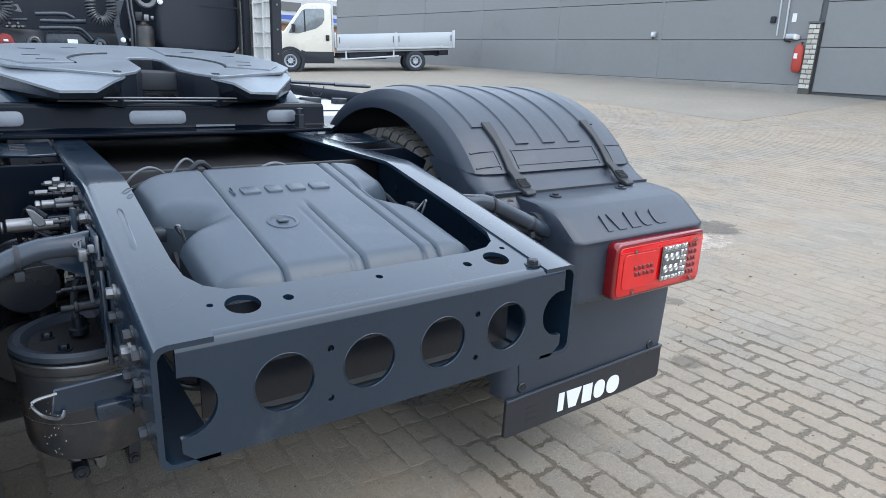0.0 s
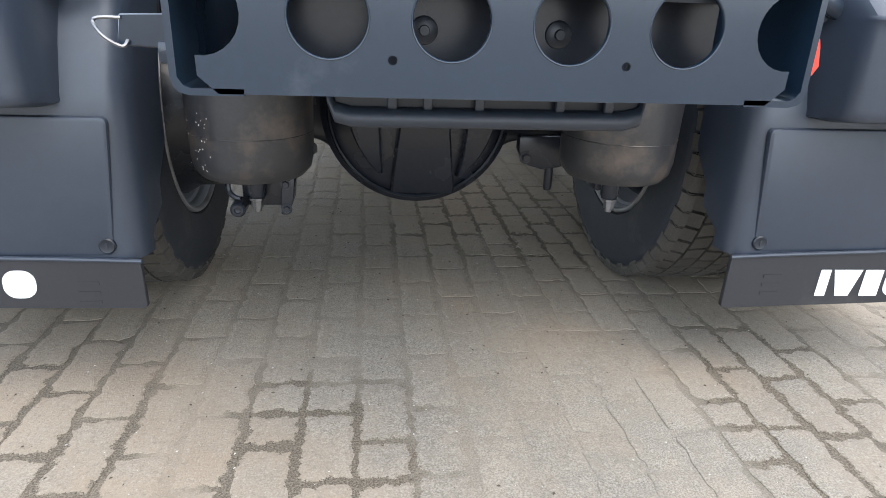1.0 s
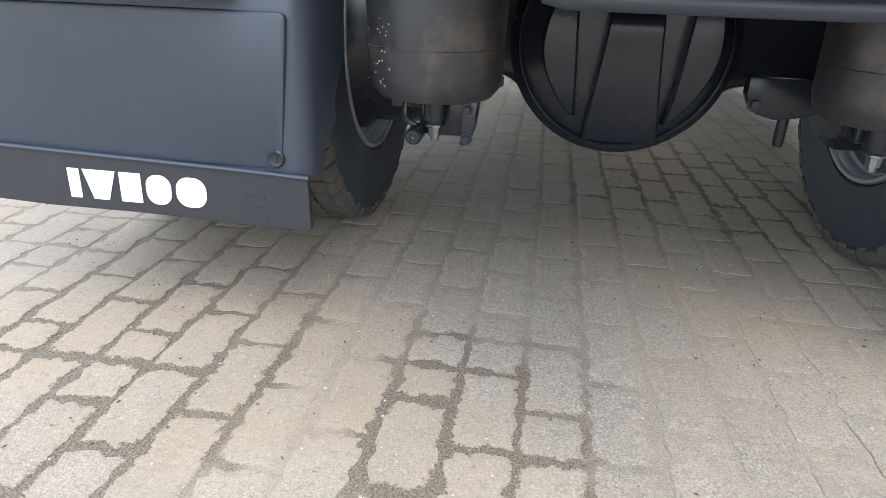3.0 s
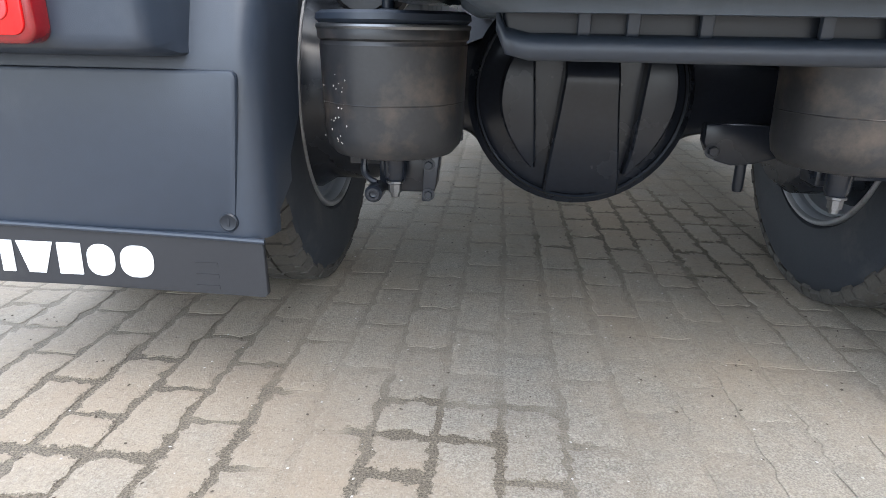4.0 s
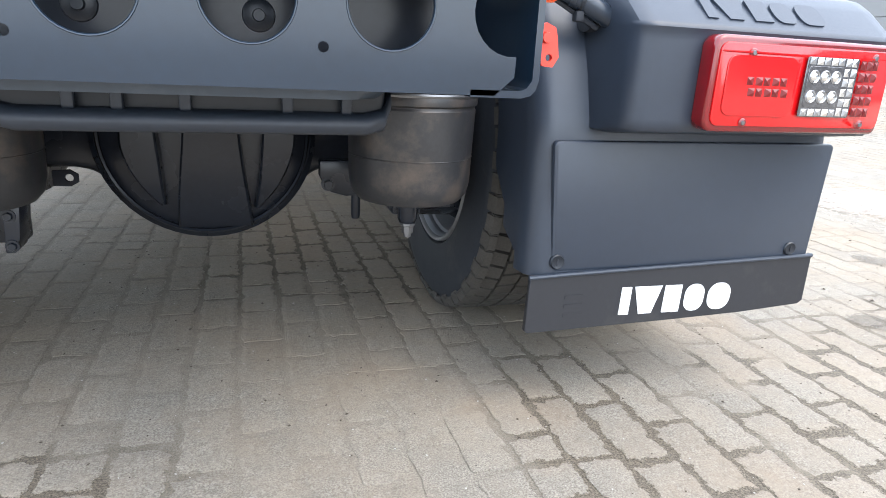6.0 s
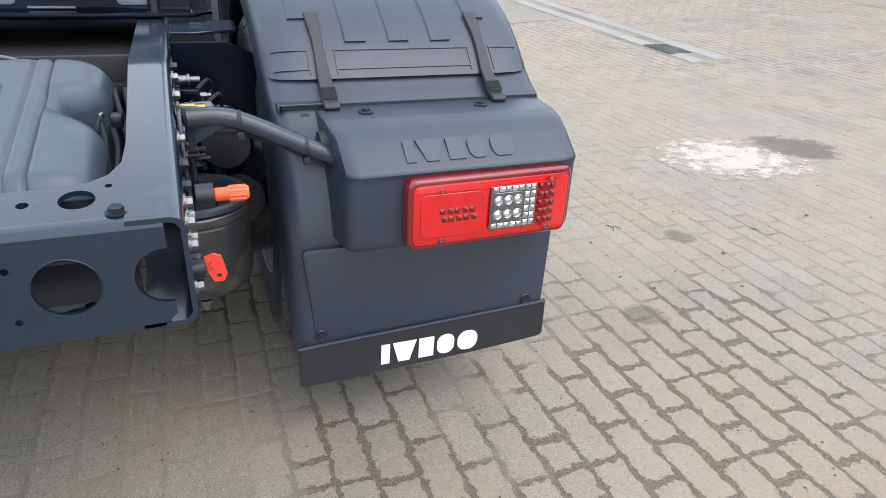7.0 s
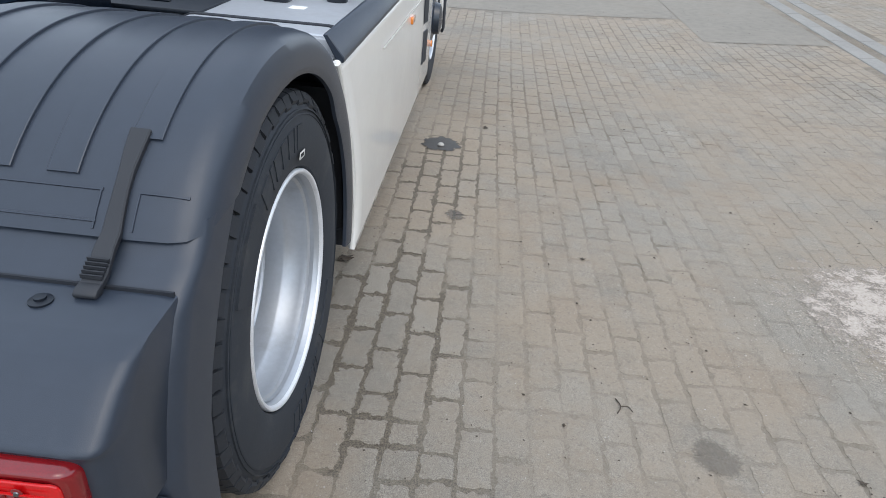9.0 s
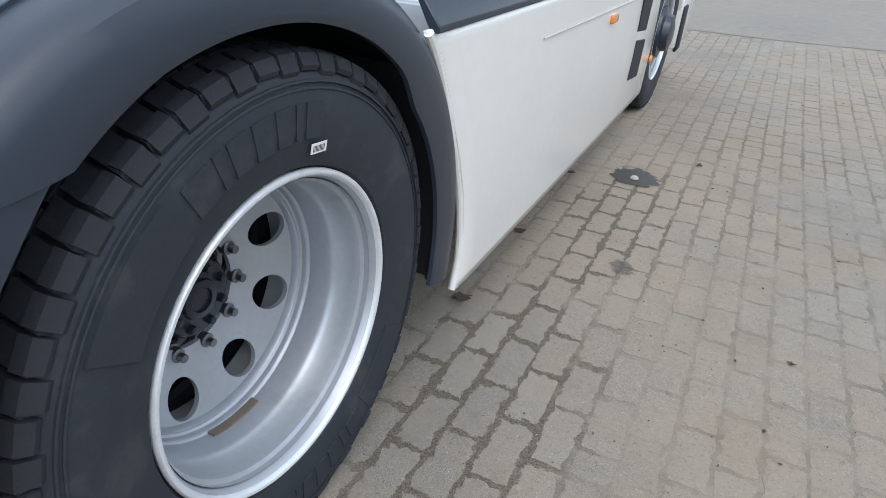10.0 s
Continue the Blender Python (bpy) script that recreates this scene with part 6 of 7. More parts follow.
def skirt(s):
    edge = [(1.563, 0.972), (1.585, 0.945), (1.613, 0.905), (1.655, 0.83), (1.70, 0.735), (1.745, 0.64), (1.785, 0.53), (1.808, 0.42), (1.812, 0.33), (1.795, 0.262), (1.785, 0.236)]
    rings = []
    for k, (y, z) in enumerate(edge):
        row = []
        bow = 0.010 * math.sin(math.pi * min(1, max(0, (z - 0.2) / 0.78)))
        xo = 1.262 + bow
        for yy, dx in ((y + 0.05, -0.035), (y + 0.012, -0.03), (y, -0.018), (y + 0.004, -0.006), (y + 0.02, 0.0), (y + 0.08, 0.002), (2.6, 0.003), (3.6, 0.002), (4.36, 0.0), (4.40, -0.006), (4.40, -0.03)):
            row.append((xo + dx, yy, z + (0.0 if yy < 2 else 0.0)))
        rings.append(row)
    body = part("side_skirt", side_of(loft(rings, closed=False, caps=False), s), M_WHITE, truck, "white painted side skirt panel", smooth=45)
    mod = body.modifiers.new("thickness", "SOLIDIFY")
    mod.thickness, mod.offset = 0.006, -1 if s > 0 else 1
    part("top_trim", side_of(prism([(1.21, 1.045), (1.225, 1.048), (1.272, 0.985), (1.270, 0.970), (1.25, 0.972)], "y", 1.575, 4.35, 0.003, 1), s), M_PLASTIC, body, "dark grey plastic edge trim")
    part("rear_edge", side_of(tube([(1.252, y + 0.004, z) for y, z in edge], 0.011, 10, 2), s), M_WHITE, body)
    # grey tube that paints the soft shade along the crease
    part("swage_line", side_of(tube([(1.2745, 2.27, 0.862), (1.2745, 2.7, 0.855), (1.2735, 3.25, 0.848), (1.272, 3.75, 0.842)], 0.003, 6, 3), s), M_SWAGE, body)
    for z0, z1 in ((0.66, 0.92), (0.415, 0.615)):
        part("vent_opening", side_of(prism([(3.80, z0 + 0.01), (4.04, z0 - 0.015), (4.08, z1 - 0.02), (3.82, z1 + 0.01)], "x", 1.262, 1.2765, 0.004, 1), s), M_VOID, body)
    part("side_marker", side_of(prism(rounded(3.14, 3.24, 0.79, 0.825, 0.01), "x", 1.268, 1.284, 0.003), s), M_AMBER, body, "amber side marker lamp")
    part("round_reflector", side_of(lathe([(0.0, 1.282), (0.019, 1.282), (0.023, 1.278), (0.023, 1.27), (0.0, 1.27)], "x", (0, 4.415, 0.43), 20), s), M_AMBER, body)
    part("liner", side_of(prism([(1.72, 0.30), (1.78, 0.30), (1.76, 0.62), (1.66, 0.83), (1.60, 0.90), (1.56, 0.90), (1.63, 0.78), (1.70, 0.60)], "x", 0.62, 1.235, 0.004), s), M_VOID, truck)
    part("skirt_foot", side_of(box(1.20, 1.24, 1.71, 1.75, 0.29, 0.36, 0.01), s), M_VOID, truck)


skirt(1)
cab = part("cab", prism([(4.88, 1.0), (4.88, 3.4), (5.9, 3.4), (6.05, 2.2), (6.15, 1.2), (6.15, 0.45), (5.56, 0.45), (5.52, 0.7), (5.35, 0.98), (5.0, 1.08), (4.90, 1.05)], "x", -1.25, 1.25, 0.03), M_WHITE, truck, "white sleeper cab")
part("cab_step", prism([(5.54, 0.30), (6.15, 0.30), (6.15, 0.75), (5.54, 0.75)], "x", -1.262, 1.262, 0.02), M_WHITE, cab)
part("step_edge", box(1.25, 1.275, 5.56, 5.75, 0.28, 0.60, 0.01), M_VOID, cab)
part("front_arch", prism([(4.46, 0.35), (4.52, 0.75), (4.70, 0.98), (5.0, 1.07), (5.3, 0.98), (5.48, 0.75), (5.54, 0.35)], "x", -1.0, 1.0, 0.01), M_VOID, cab)


# ---- flatbed van ----
def flatbed_van():
    """Light van with a dropside bed. Local x runs from the front axle to the rear, y away from the viewer's side."""
    rx, ry = 11.76, 18.455
    fx, fy = 8.0, 20.25
    turn = math.degrees(math.atan2(ry - fy, rx - fx))
    van = rooted("flatbed_van", "cream white light van with a silver dropside bed", "van", (fx, fy, ground_z(fx, fy) + 0.020), turn, tilt=-2.1)
    W = 2.05
    side = [(-0.95, 0.35), (-0.98, 0.80), (-0.90, 1.02), (-0.16, 1.28), (0.42, 2.04), (0.56, 2.12), (0.90, 2.15), (1.39, 2.13), (1.42, 1.0), (1.42, 0.30), (0.48, 0.28), (0.45, 0.45), (0.30, 0.65), (0.0, 0.75), (-0.30, 0.65), (-0.45, 0.40)]
    body = part("cab", prism(side, "y", 0.0, W, 0.05, 3), M_VANWHITE, van)
    part("lower_trim", prism([(0.46, 0.26), (1.43, 0.26), (1.43, 0.63), (0.50, 0.64), (0.36, 0.70), (0.36, 0.52)], "y", -0.012, W + 0.012, 0.01), M_VOID, van)
    part("wheel_arch", lathe([(0.36, -0.016), (0.465, -0.016), (0.465, 0.03), (0.36, 0.03)], "y", (0.0, 0.0, 0.33), 30), M_VOID, van)
    win = part("side_window", prism([(-0.02, 1.22), (0.14, 1.50), (0.44, 1.90), (0.56, 1.97), (1.12, 1.98), (1.17, 1.92), (1.16, 1.64), (1.08, 1.50), (0.88, 1.36), (0.30, 1.20)], "y", -0.014, 0.03, 0.015), M_VANGLASS, van, "grey side window")
    part("window_bar", box(0.50, 0.545, -0.018, 0.0, 1.26, 1.94), M_VOID, win, smooth=0)
    part("windscreen", prism([(-0.15, 1.315), (0.37, 1.995), (0.41, 1.97), (-0.11, 1.29)], "y", 0.12, W - 0.12, 0.0), M_GLASS, van)
    part("door_handle", box(1.18, 1.30, -0.025, 0.0, 0.98, 1.16, 0.02), M_VOID, van)
    part("door_seam", box(1.385, 1.395, -0.004, 0.002, 0.62, 2.0), M_SEAM, van, smooth=0)
    part("mirror", prism(rounded(0.10, 0.20, 1.24, 1.50, 0.04), "y", -0.20, -0.04, 0.03), M_VOID, van)
    part("headlamp", prism([(-0.92, 0.80), (-0.55, 1.02), (-0.52, 0.90), (-0.90, 0.72)], "y", -0.012, 0.2, 0.01), M_CLEAR, van)
    for x in (0.0, 4.17):
        for y, far in ((0.0, False), (W - 0.25, True)):
            tyre = lathe([(0.20, 0.0), (0.22, -0.01), (0.30, -0.015), (0.335, 0.0), (0.342, 0.03), (0.342, 0.19), (0.335, 0.22), (0.20, 0.22)], "y", (x, y + 0.01, 0.343), 32)
            w = part("van_wheel", tyre, M_TYRE, van)
            part("van_rim", lathe([(0.215, 0.004), (0.205, -0.004), (0.19, 0.0), (0.165, 0.03), (0.15, 0.06)], "y", (x, y + 0.005, 0.343), 28), M_RIM, w)
            part("van_disc", lathe([(0.155, 0.06), (0.12, 0.045), (0.0, 0.045)], "y", (x, y + 0.005, 0.343), 24), M_STAY, w)
            part("van_hub", lathe([(0.095, 0.05), (0.085, 0.0), (0.07, -0.006), (0.055, 0.0), (0.05, 0.02), (0.0, 0.02)], "y", (x, y + 0.005, 0.343), 24), M_RIM, w)
            for k in range(8):
                a = 2 * math.pi * k / 8
                part("wheel_nut", lathe([(0.0, 0.0), (0.014, 0.0), (0.014, 0.03), (0.0, 0.03)], "y", (x + 0.118 * math.cos(a), y + 0.035, 0.343 + 0.118 * math.sin(a)), 8), M_RIM, w)
    inner = lathe([(0.20, 0.0), (0.335, 0.0), (0.342, 0.03), (0.342, 0.19), (0.20, 0.22)], "y", (4.11, 0.28, 0.343), 28)
    part("inner_tyre", inner, M_TYRE, van)
    first_bed = len(MADE)
    part("chassis", box(1.4, 5.45, 0.35, 1.70, 0.50, 0.66, 0.02), M_VOID, van)
    part("fuel_tank", box(2.0, 3.3, 0.12, 0.6, 0.42, 0.66, 0.04), M_VOID, van)
    part("side_guard", tube([(1.75, 0.02, 0.44), (3.70, 0.02, 0.50)], 0.03, 8, 1), M_BED, van)
    for x in (1.9, 3.5):
        part("guard_post", box(x, x + 0.05, 0.02, 0.06, 0.45, 0.72), M_BED, van, smooth=0)
    bed = part("bed_floor", box(1.62, 5.62, -0.02, W + 0.04, 0.72, 0.82, 0.01), M_BED, van)
    for x0, x1 in ((1.66, 3.58), (3.64, 5.55)):
        part("drop_side", box(x0, x1, -0.03, 0.0, 0.80, 1.24, 0.008), M_BED, bed)
        part("drop_side", box(x0, x1, W + 0.02, W + 0.05, 0.80, 1.24, 0.008), M_BED, bed)
        for k in range(3):
            part("hinge", box(x0 + 0.3 + 0.6 * k, x0 + 0.36 + 0.6 * k, -0.045, -0.028, 0.74, 0.84), M_BED, bed, smooth=0)
        for lx in (x0 + 0.05, x1 - 0.08):
            part("latch", box(lx, lx + 0.03, -0.043, -0.028, 0.95, 1.15), M_SEAM, bed, smooth=0)
    part("headboard", box(1.56, 1.62, 0.0, W, 0.80, 1.30, 0.01), M_BED, bed)
    part("tailgate", box(5.57, 5.61, 0.0, W, 0.80, 1.24, 0.008), M_BED, bed)
    part("corner_post", box(5.53, 5.62, -0.045, 0.02, 0.72, 1.29, 0.008), M_BED, bed)
    part("centre_post", box(3.57, 3.65, -0.04, 0.02, 0.72, 1.26, 0.006), M_BED, bed)
    rack = part("ladder_rack", box(1.47, 1.55, 0.02, 0.06, 0.55, 2.60, 0.01), M_BED, van, "silver ladder rack posts")
    part("rack_post", box(1.47, 1.55, W - 0.10, W - 0.06, 0.80, 2.60, 0.01), M_BED, rack)
    part("rack_bar", box(1.48, 1.54, 0.06, W - 0.10, 2.48, 2.54, 0.005), M_BED, rack)
    part("tail_lamp", box(5.10, 5.40, 0.15, 0.35, 0.52, 0.66, 0.02), M_VOID, van)
    part("tow_bracket", tube([(4.85, 0.3, 0.62), (5.0, 0.3, 0.50), (5.2, 0.3, 0.55)], 0.03, 8, 3), M_VOID, van)
    # the unladen bed rakes up towards the tail
    for ob in MADE[first_bed:]:
        for v in ob.data.vertices:
            v.co.x -= 0.10
            v.co.z += 0.030 * (v.co.x - 3.4)
    return van


flatbed_van()


# ---- the hall ----
WALL_A = Vector((16.07, 7.35, 0))
WALL_U = Vector((-0.095, 1.0, 0)).normalized()
WALL_N = Vector((-1.0, -0.095, 0)).normalized()


def wall_place(u, n, z):
    """A place on the hall's front: u metres along it, n metres out towards the yard."""
    p = WALL_A + WALL_U * u + WALL_N * n
    return Vector((p.x, p.y, z))


def wall_box(u0, u1, n0, n1, z0, z1, bevel=0.0):
    bm = box(u0, u1, n0, n1, z0, z1, bevel, 1)
    for v in bm.verts:
        v.co = wall_place(v.co.x, v.co.y, v.co.z)
    bmesh.ops.reverse_faces(bm, faces=bm.faces)
    bmesh.ops.recalc_face_normals(bm, faces=bm.faces)
    return bm


hall = tagged(new("wall_hall", mesh_of("wall_hall", wall_box(-30, 21.9, -0.4, -0.05, 0.2, 5.3), M_SEAM, 0)), "grey sandwich panel wall of a large hall", "wall", kind="structure")
joints = [0.02, 4.25, 8.07, 11.71, 15.14, 18.5, 21.9]
rows = [(1.06, 2.115), (2.13, 3.13), (3.145, 4.20), (4.215, 5.25)]
for u0, u1 in zip(joints, joints[1:]):
    for z0, z1 in rows:
        part("panel", wall_box(u0 + 0.025, u1 - 0.008, -0.05, 0.0, z0, z1, 0.006), M_PANEL, hall, smooth=0)
for u in joints[1:]:
    part("joint_strip", wall_box(u - 0.035, u + 0.05, -0.045, 0.006, 1.06, 5.25, 0.003), M_PANEL, hall, smooth=0)
rows2 = [(0.92, 1.945), (1.96, 2.97), (2.985, 4.0), (4.015, 5.05)]
for u0, u1 in ((-4.0, -0.10), (-8.1, -4.1), (-12.2, -8.2), (-16.3, -12.3)):
    for z0, z1 in rows2:
        part("panel", wall_box(u0, u1, -0.03, 0.02, z0, z1, 0.006), M_PANEL, hall, smooth=0)
tagged(new("plinth", mesh_of("plinth", wall_box(0.0, 21.9, -0.3, 0.08, 0.3, 1.05, 0.01), M_PLINTH, 0)), "stained concrete plinth along the hall", "plinth", kind="structure")
pillar = tagged(new("brick_pillar", mesh_of("brick_pillar", wall_box(-0.04, 0.20, -0.04, 0.10, 0.4, 2.50), M_MORTAR, 0)), "pale brick pillar with dark joints beside the door", "pillar", kind="structure")
for k in range(13):
    z = 0.99 + 0.116 * k
    cuts = (-0.045, 0.10, 0.205) if k % 2 else (-0.045, 0.04, 0.205)
    for a, b in zip(cuts, cuts[1:]):
        part("brick", wall_box(a + 0.006, b - 0.006, 0.0, 0.108, z, z + 0.092, 0.004), M_BRICK, pillar, smooth=0)
part("coping", wall_box(-0.06, 0.23, -0.04, 0.13, 2.495, 2.54, 0.004), M_SEAM, pillar, smooth=0)

bag = rooted("extinguisher_cover", "red fabric fire extinguisher cover hung on the hall wall", "extinguisher", wall_place(0.34, 0.1, 1.36))
cover_mesh = lathe([(0.0, 0.0), (0.08, 0.01), (0.115, 0.08), (0.118, 0.30), (0.110, 0.52), (0.06, 0.64), (0.0, 0.68)], "z", (0, 0, 0), 18)
part("fabric_cover", cover_mesh, M_REDDULL, bag)
part("white_panel", box(-0.128, -0.112, -0.04, 0.04, 0.32, 0.44), M_PAPER, bag, smooth=0)
part("hanger", box(0.05, 0.10, -0.02, 0.02, 0.66, 0.72), M_SEAM, bag, smooth=0)
lampw = rooted("wall_socket_box", "grey outlet box with a short conduit on the wall", "outlet", wall_place(4.43, 0.0, 2.18))
part("outlet_box", box(-0.10, -0.01, -0.07, 0.07, 0.02, 0.16, 0.01), M_BED, lampw)
part("outlet_cover", box(-0.13, -0.09, -0.05, 0.03, 0.05, 0.13, 0.01), M_PAPER, lampw)
part("conduit", tube([(-0.04, 0.03, 0.02), (-0.04, 0.03, -0.03)], 0.015, 6, 1), M_VOID, lampw)
tapu = rooted("hose_station", "wall tap with grey pipes and a black holder", "tap", wall_place(0.55, 0.0, 2.12))
for dy, z0 in ((0.42, 0.10), (0.22, 0.02)):
    part("pipe", tube([(-0.05, dy, z0), (-0.05, dy + 0.04, 1.5)], 0.022, 8, 1), M_BED, tapu)
part("pipe_elbow", tube([(-0.05, 0.22, 0.03), (-0.05, 0.18, -0.02), (-0.05, 0.05, -0.04)], 0.022, 8, 4), M_VOID, tapu)
part("tap_body", box(-0.16, -0.02, -0.10, 0.14, 0.02, 0.14, 0.02), M_BED, tapu)
part("tap_cap", box(-0.20, -0.02, -0.16, -0.08, 0.0, 0.12, 0.02), M_PAPER, tapu)
part("black_holder", box(-0.12, -0.01, 0.50, 0.62, 0.40, 0.56, 0.02), M_VOID, tapu)
part("wall_notice", box(-0.012, -0.002, 0.02, 0.16, 0.42, 0.62), M_PAPER, tapu, smooth=0)

# far yard beyond the van
far = rooted("far_hall", "pale distant hall with a blue fascia", "building", (27, 62, 0.6))
part("wall", box(-8, 14, 0, 12, 0, 6.2), M_FAR, far, smooth=0)
part("fascia", box(-8.1, 14.1, -0.2, 0.0, 3.9, 4.5), M_BLUE, far, smooth=0)
for k in range(5):
    part("window", box(-7 + 4.0 * k, -5.0 + 4.0 * k, -0.08, 0.05, 4.9, 5.7), M_GLASS, far, smooth=0)
store = rooted("timber_store", "low brown timber shed across the yard", "building", (21.5, 54, 0.9))
part("wall", box(-5, 6, 0, 5, 0, 3.0), M_TIMBER, store, smooth=0)
part("roof", prism([(-0.4, 3.0), (5.4, 3.0), (5.4, 3.15), (2.5, 3.5), (-0.4, 3.15)], "x", -5.2, 6.2), M_SEAM, store, smooth=0)
for k in range(8):
    part("door_leaf", box(-4.6 + 1.3 * k, -3.6 + 1.3 * k, -0.05, 0.02, 0.1, 2.2), M_VOID, store, smooth=0)
tree = rooted("tree", "bare-trunked dark leafy tree across the yard", "tree", (19.2, 58.0, 0.9))
part("trunk", lathe([(0.0, 0.0), (0.28, 0.0), (0.20, 1.2), (0.15, 3.2), (0.05, 6.0), (0.0, 6.0)], "z", (0, 0, 0), 10), M_TWIG, tree)
grown = random.Random(21)
for k in range(6):
    a, h = 1.05 * k, 2.8 + 0.45 * k
    part("limb", tube([(0, 0, h), (0.7 * math.cos(a), 0.7 * math.sin(a), h + 0.5), (1.4 * math.cos(a), 1.4 * math.sin(a), h + 1.3)], 0.05, 6, 4), M_TWIG, tree)
crown = bmesh.new()
for k in range(700):
    a, h, r = grown.uniform(0, 6.283), grown.uniform(2.8, 7.4), grown.uniform(0.2, 1.0) ** 0.5
    r *= 1.9 * math.sin(math.pi * min(0.95, (h - 2.4) / 5.4)) * (0.7 + 0.3 * math.sin(3 * a + h))
    c = Vector((r * math.cos(a), r * math.sin(a), h))
    u = Vector((grown.uniform(-1, 1), grown.uniform(-1, 1), grown.uniform(-1, 1))).normalized() * 0.13
    v = u.cross(Vector((grown.uniform(-1, 1), grown.uniform(-1, 1), 0.4))).normalized() * 0.09
    crown.faces.new([crown.verts.new(c + p) for p in (u, v, -u, -v)])
part("crown", crown, M_LEAF, tree, smooth=0)
parked = rooted("parked_car", "small white car parked far off across the yard", "car", (10.6, 31.0, ground_z(10.6, 31.0) + 0.003), 40)
part("body", prism([(-2.0, 0.3), (-2.05, 0.7), (-1.2, 0.9), (-0.6, 1.4), (0.8, 1.45), (1.6, 0.95), (2.0, 0.85), (2.0, 0.3)], "y", -0.85, 0.85, 0.06), M_VANWHITE, parked)
part("windows", prism([(-1.05, 0.92), (-0.55, 1.34), (0.72, 1.38), (1.35, 0.96)], "y", -0.862, 0.862, 0.02), M_GLASS, parked)
for x in (-1.3, 1.25):
    for y in (-0.86, 0.70):
        part("tyre", lathe([(0.0, 0.0), (0.30, 0.0), (0.31, 0.03), (0.31, 0.16), (0.0, 0.16)], "y", (x, y, 0.31), 20), M_TYRE, parked)
fence = rooted("barrier_fence", "white tubular crowd barrier in the yard", "fence", (12.9, 36.0, ground_z(12.9, 36.0) - 0.085), 0)
for k in range(14):
    part("bar", tube([(-1.2 + 0.18 * k, 0, 0.1), (-1.2 + 0.18 * k, 0, 1.1)], 0.012, 6, 1), M_PAPER, fence)
for z in (0.1, 1.1):
    part("rail", tube([(-1.2, 0, z), (1.14, 0, z)], 0.02, 6, 1), M_PAPER, fence)


# ---- the yard ----
def grid(xs, ys, drop):
    bm = bmesh.new()
    rows_ = [[bm.verts.new((x, y, ground_z(x, y) - drop)) for x in xs] for y in ys]
    for a, b in zip(rows_, rows_[1:]):
        for i in range(len(xs) - 1):
            bm.faces.new((a[i], a[i + 1], b[i + 1], b[i]))
    return bm


def steps(near, far_list):
    return sorted(set([round(v, 3) for v in near] + far_list))


gx = steps([-9 + 0.25 * k for k in range(109)], [-400, -200, -100, -50, -25, -12, 20, 26, 40, 80, 160, 400])
gy = steps([-8 + 0.25 * k for k in range(137)], [-400, -200, -100, -50, -25, -12, 28, 34, 45, 80, 160, 400])
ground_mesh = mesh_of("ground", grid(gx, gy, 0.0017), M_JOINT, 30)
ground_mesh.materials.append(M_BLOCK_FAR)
for face in ground_mesh.polygons:
    if not (-9.0 < face.center.x < 15.0 and -7.9 < face.center.y < 14.4):
        face.material_index = 1
ground = tagged(new("ground", ground_mesh), "worn block paving of a yard with sandy joints", "ground", kind="structure")


def in_slab(x, y):
    if x > 10.35 - 0.05 * (y - 6) and y > 5.65:
        return True
    if x < 4.05 and y > 8.45:
        return True
    return 4.05 <= x < drain_x(y) - 0.0 and y > 7.3


def drain_x(y):
    return 5.42 + 0.035 * (y - 5.0)


def in_drain(x, y):
    return drain_x(y) - 0.05 < x < drain_x(y) + 0.56 and y > 4.45


def slab(name, x0, x1, y0, y1, label, lift=0.0):
    nx, ny = max(2, int((x1 - x0) / 0.5)), max(2, int((y1 - y0) / 0.5))
    bm = grid([x0 + (x1 - x0) * i / nx for i in range(nx + 1)], [y0 + (y1 - y0) * j / ny for j in range(ny + 1)], -0.001 - lift)
    return tagged(new(name, mesh_of(name, bm, M_SLAB, 30)), label, "pavement", kind="structure")


slab("pavement_hall", 10.4, 16.4, 5.7, 40.0, "pale concrete apron before the hall")
slab("pavement_front", -12.0, 4.05, 8.5, 40.0, "pale worn concrete surface")
slab("pavement_middle", 4.06, 5.45, 7.3, 40.0, "pale worn concrete surface", 0.001)
slab("pavement_far", 5.45, 10.39, 12.0, 40.0, "pale worn concrete surface", 0.002)

drain = rooted("drain_channel", "concrete drainage channel with a dusty iron grating", "drain", (0, 0, 0))
for side, w in ((0.0, 0.19), (0.33, 0.19)):
    for k in range(14):
        y0 = 4.55 + 0.75 * k
        x0 = drain_x(y0 + 0.37) + side
        z = ground_z(x0, y0 + 0.37)
        bm = box(x0, x0 + w, y0, y0 + 0.742, z - 0.06, z + 0.006, 0.006, 1)
        for v in bm.verts:
            v.co.x += 0.035 * (v.co.y - y0 - 0.37)
            v.co.z += ground_z(v.co.x, v.co.y) - z
        part("kerb_stone", bm, M_PLINTH, drain, smooth=0)
for k in range(10):
    y0 = 4.95 + 0.05 * k
    x0 = drain_x(y0)
    z = ground_z(x0 + 0.2, y0)
    part("grate_bar", box(x0 + 0.0, x0 + 0.50, y0, y0 + 0.022, z + 0.0, z + 0.010), M_MORTAR, drain, smooth=0)

PX, PY = 0.108, 0.202


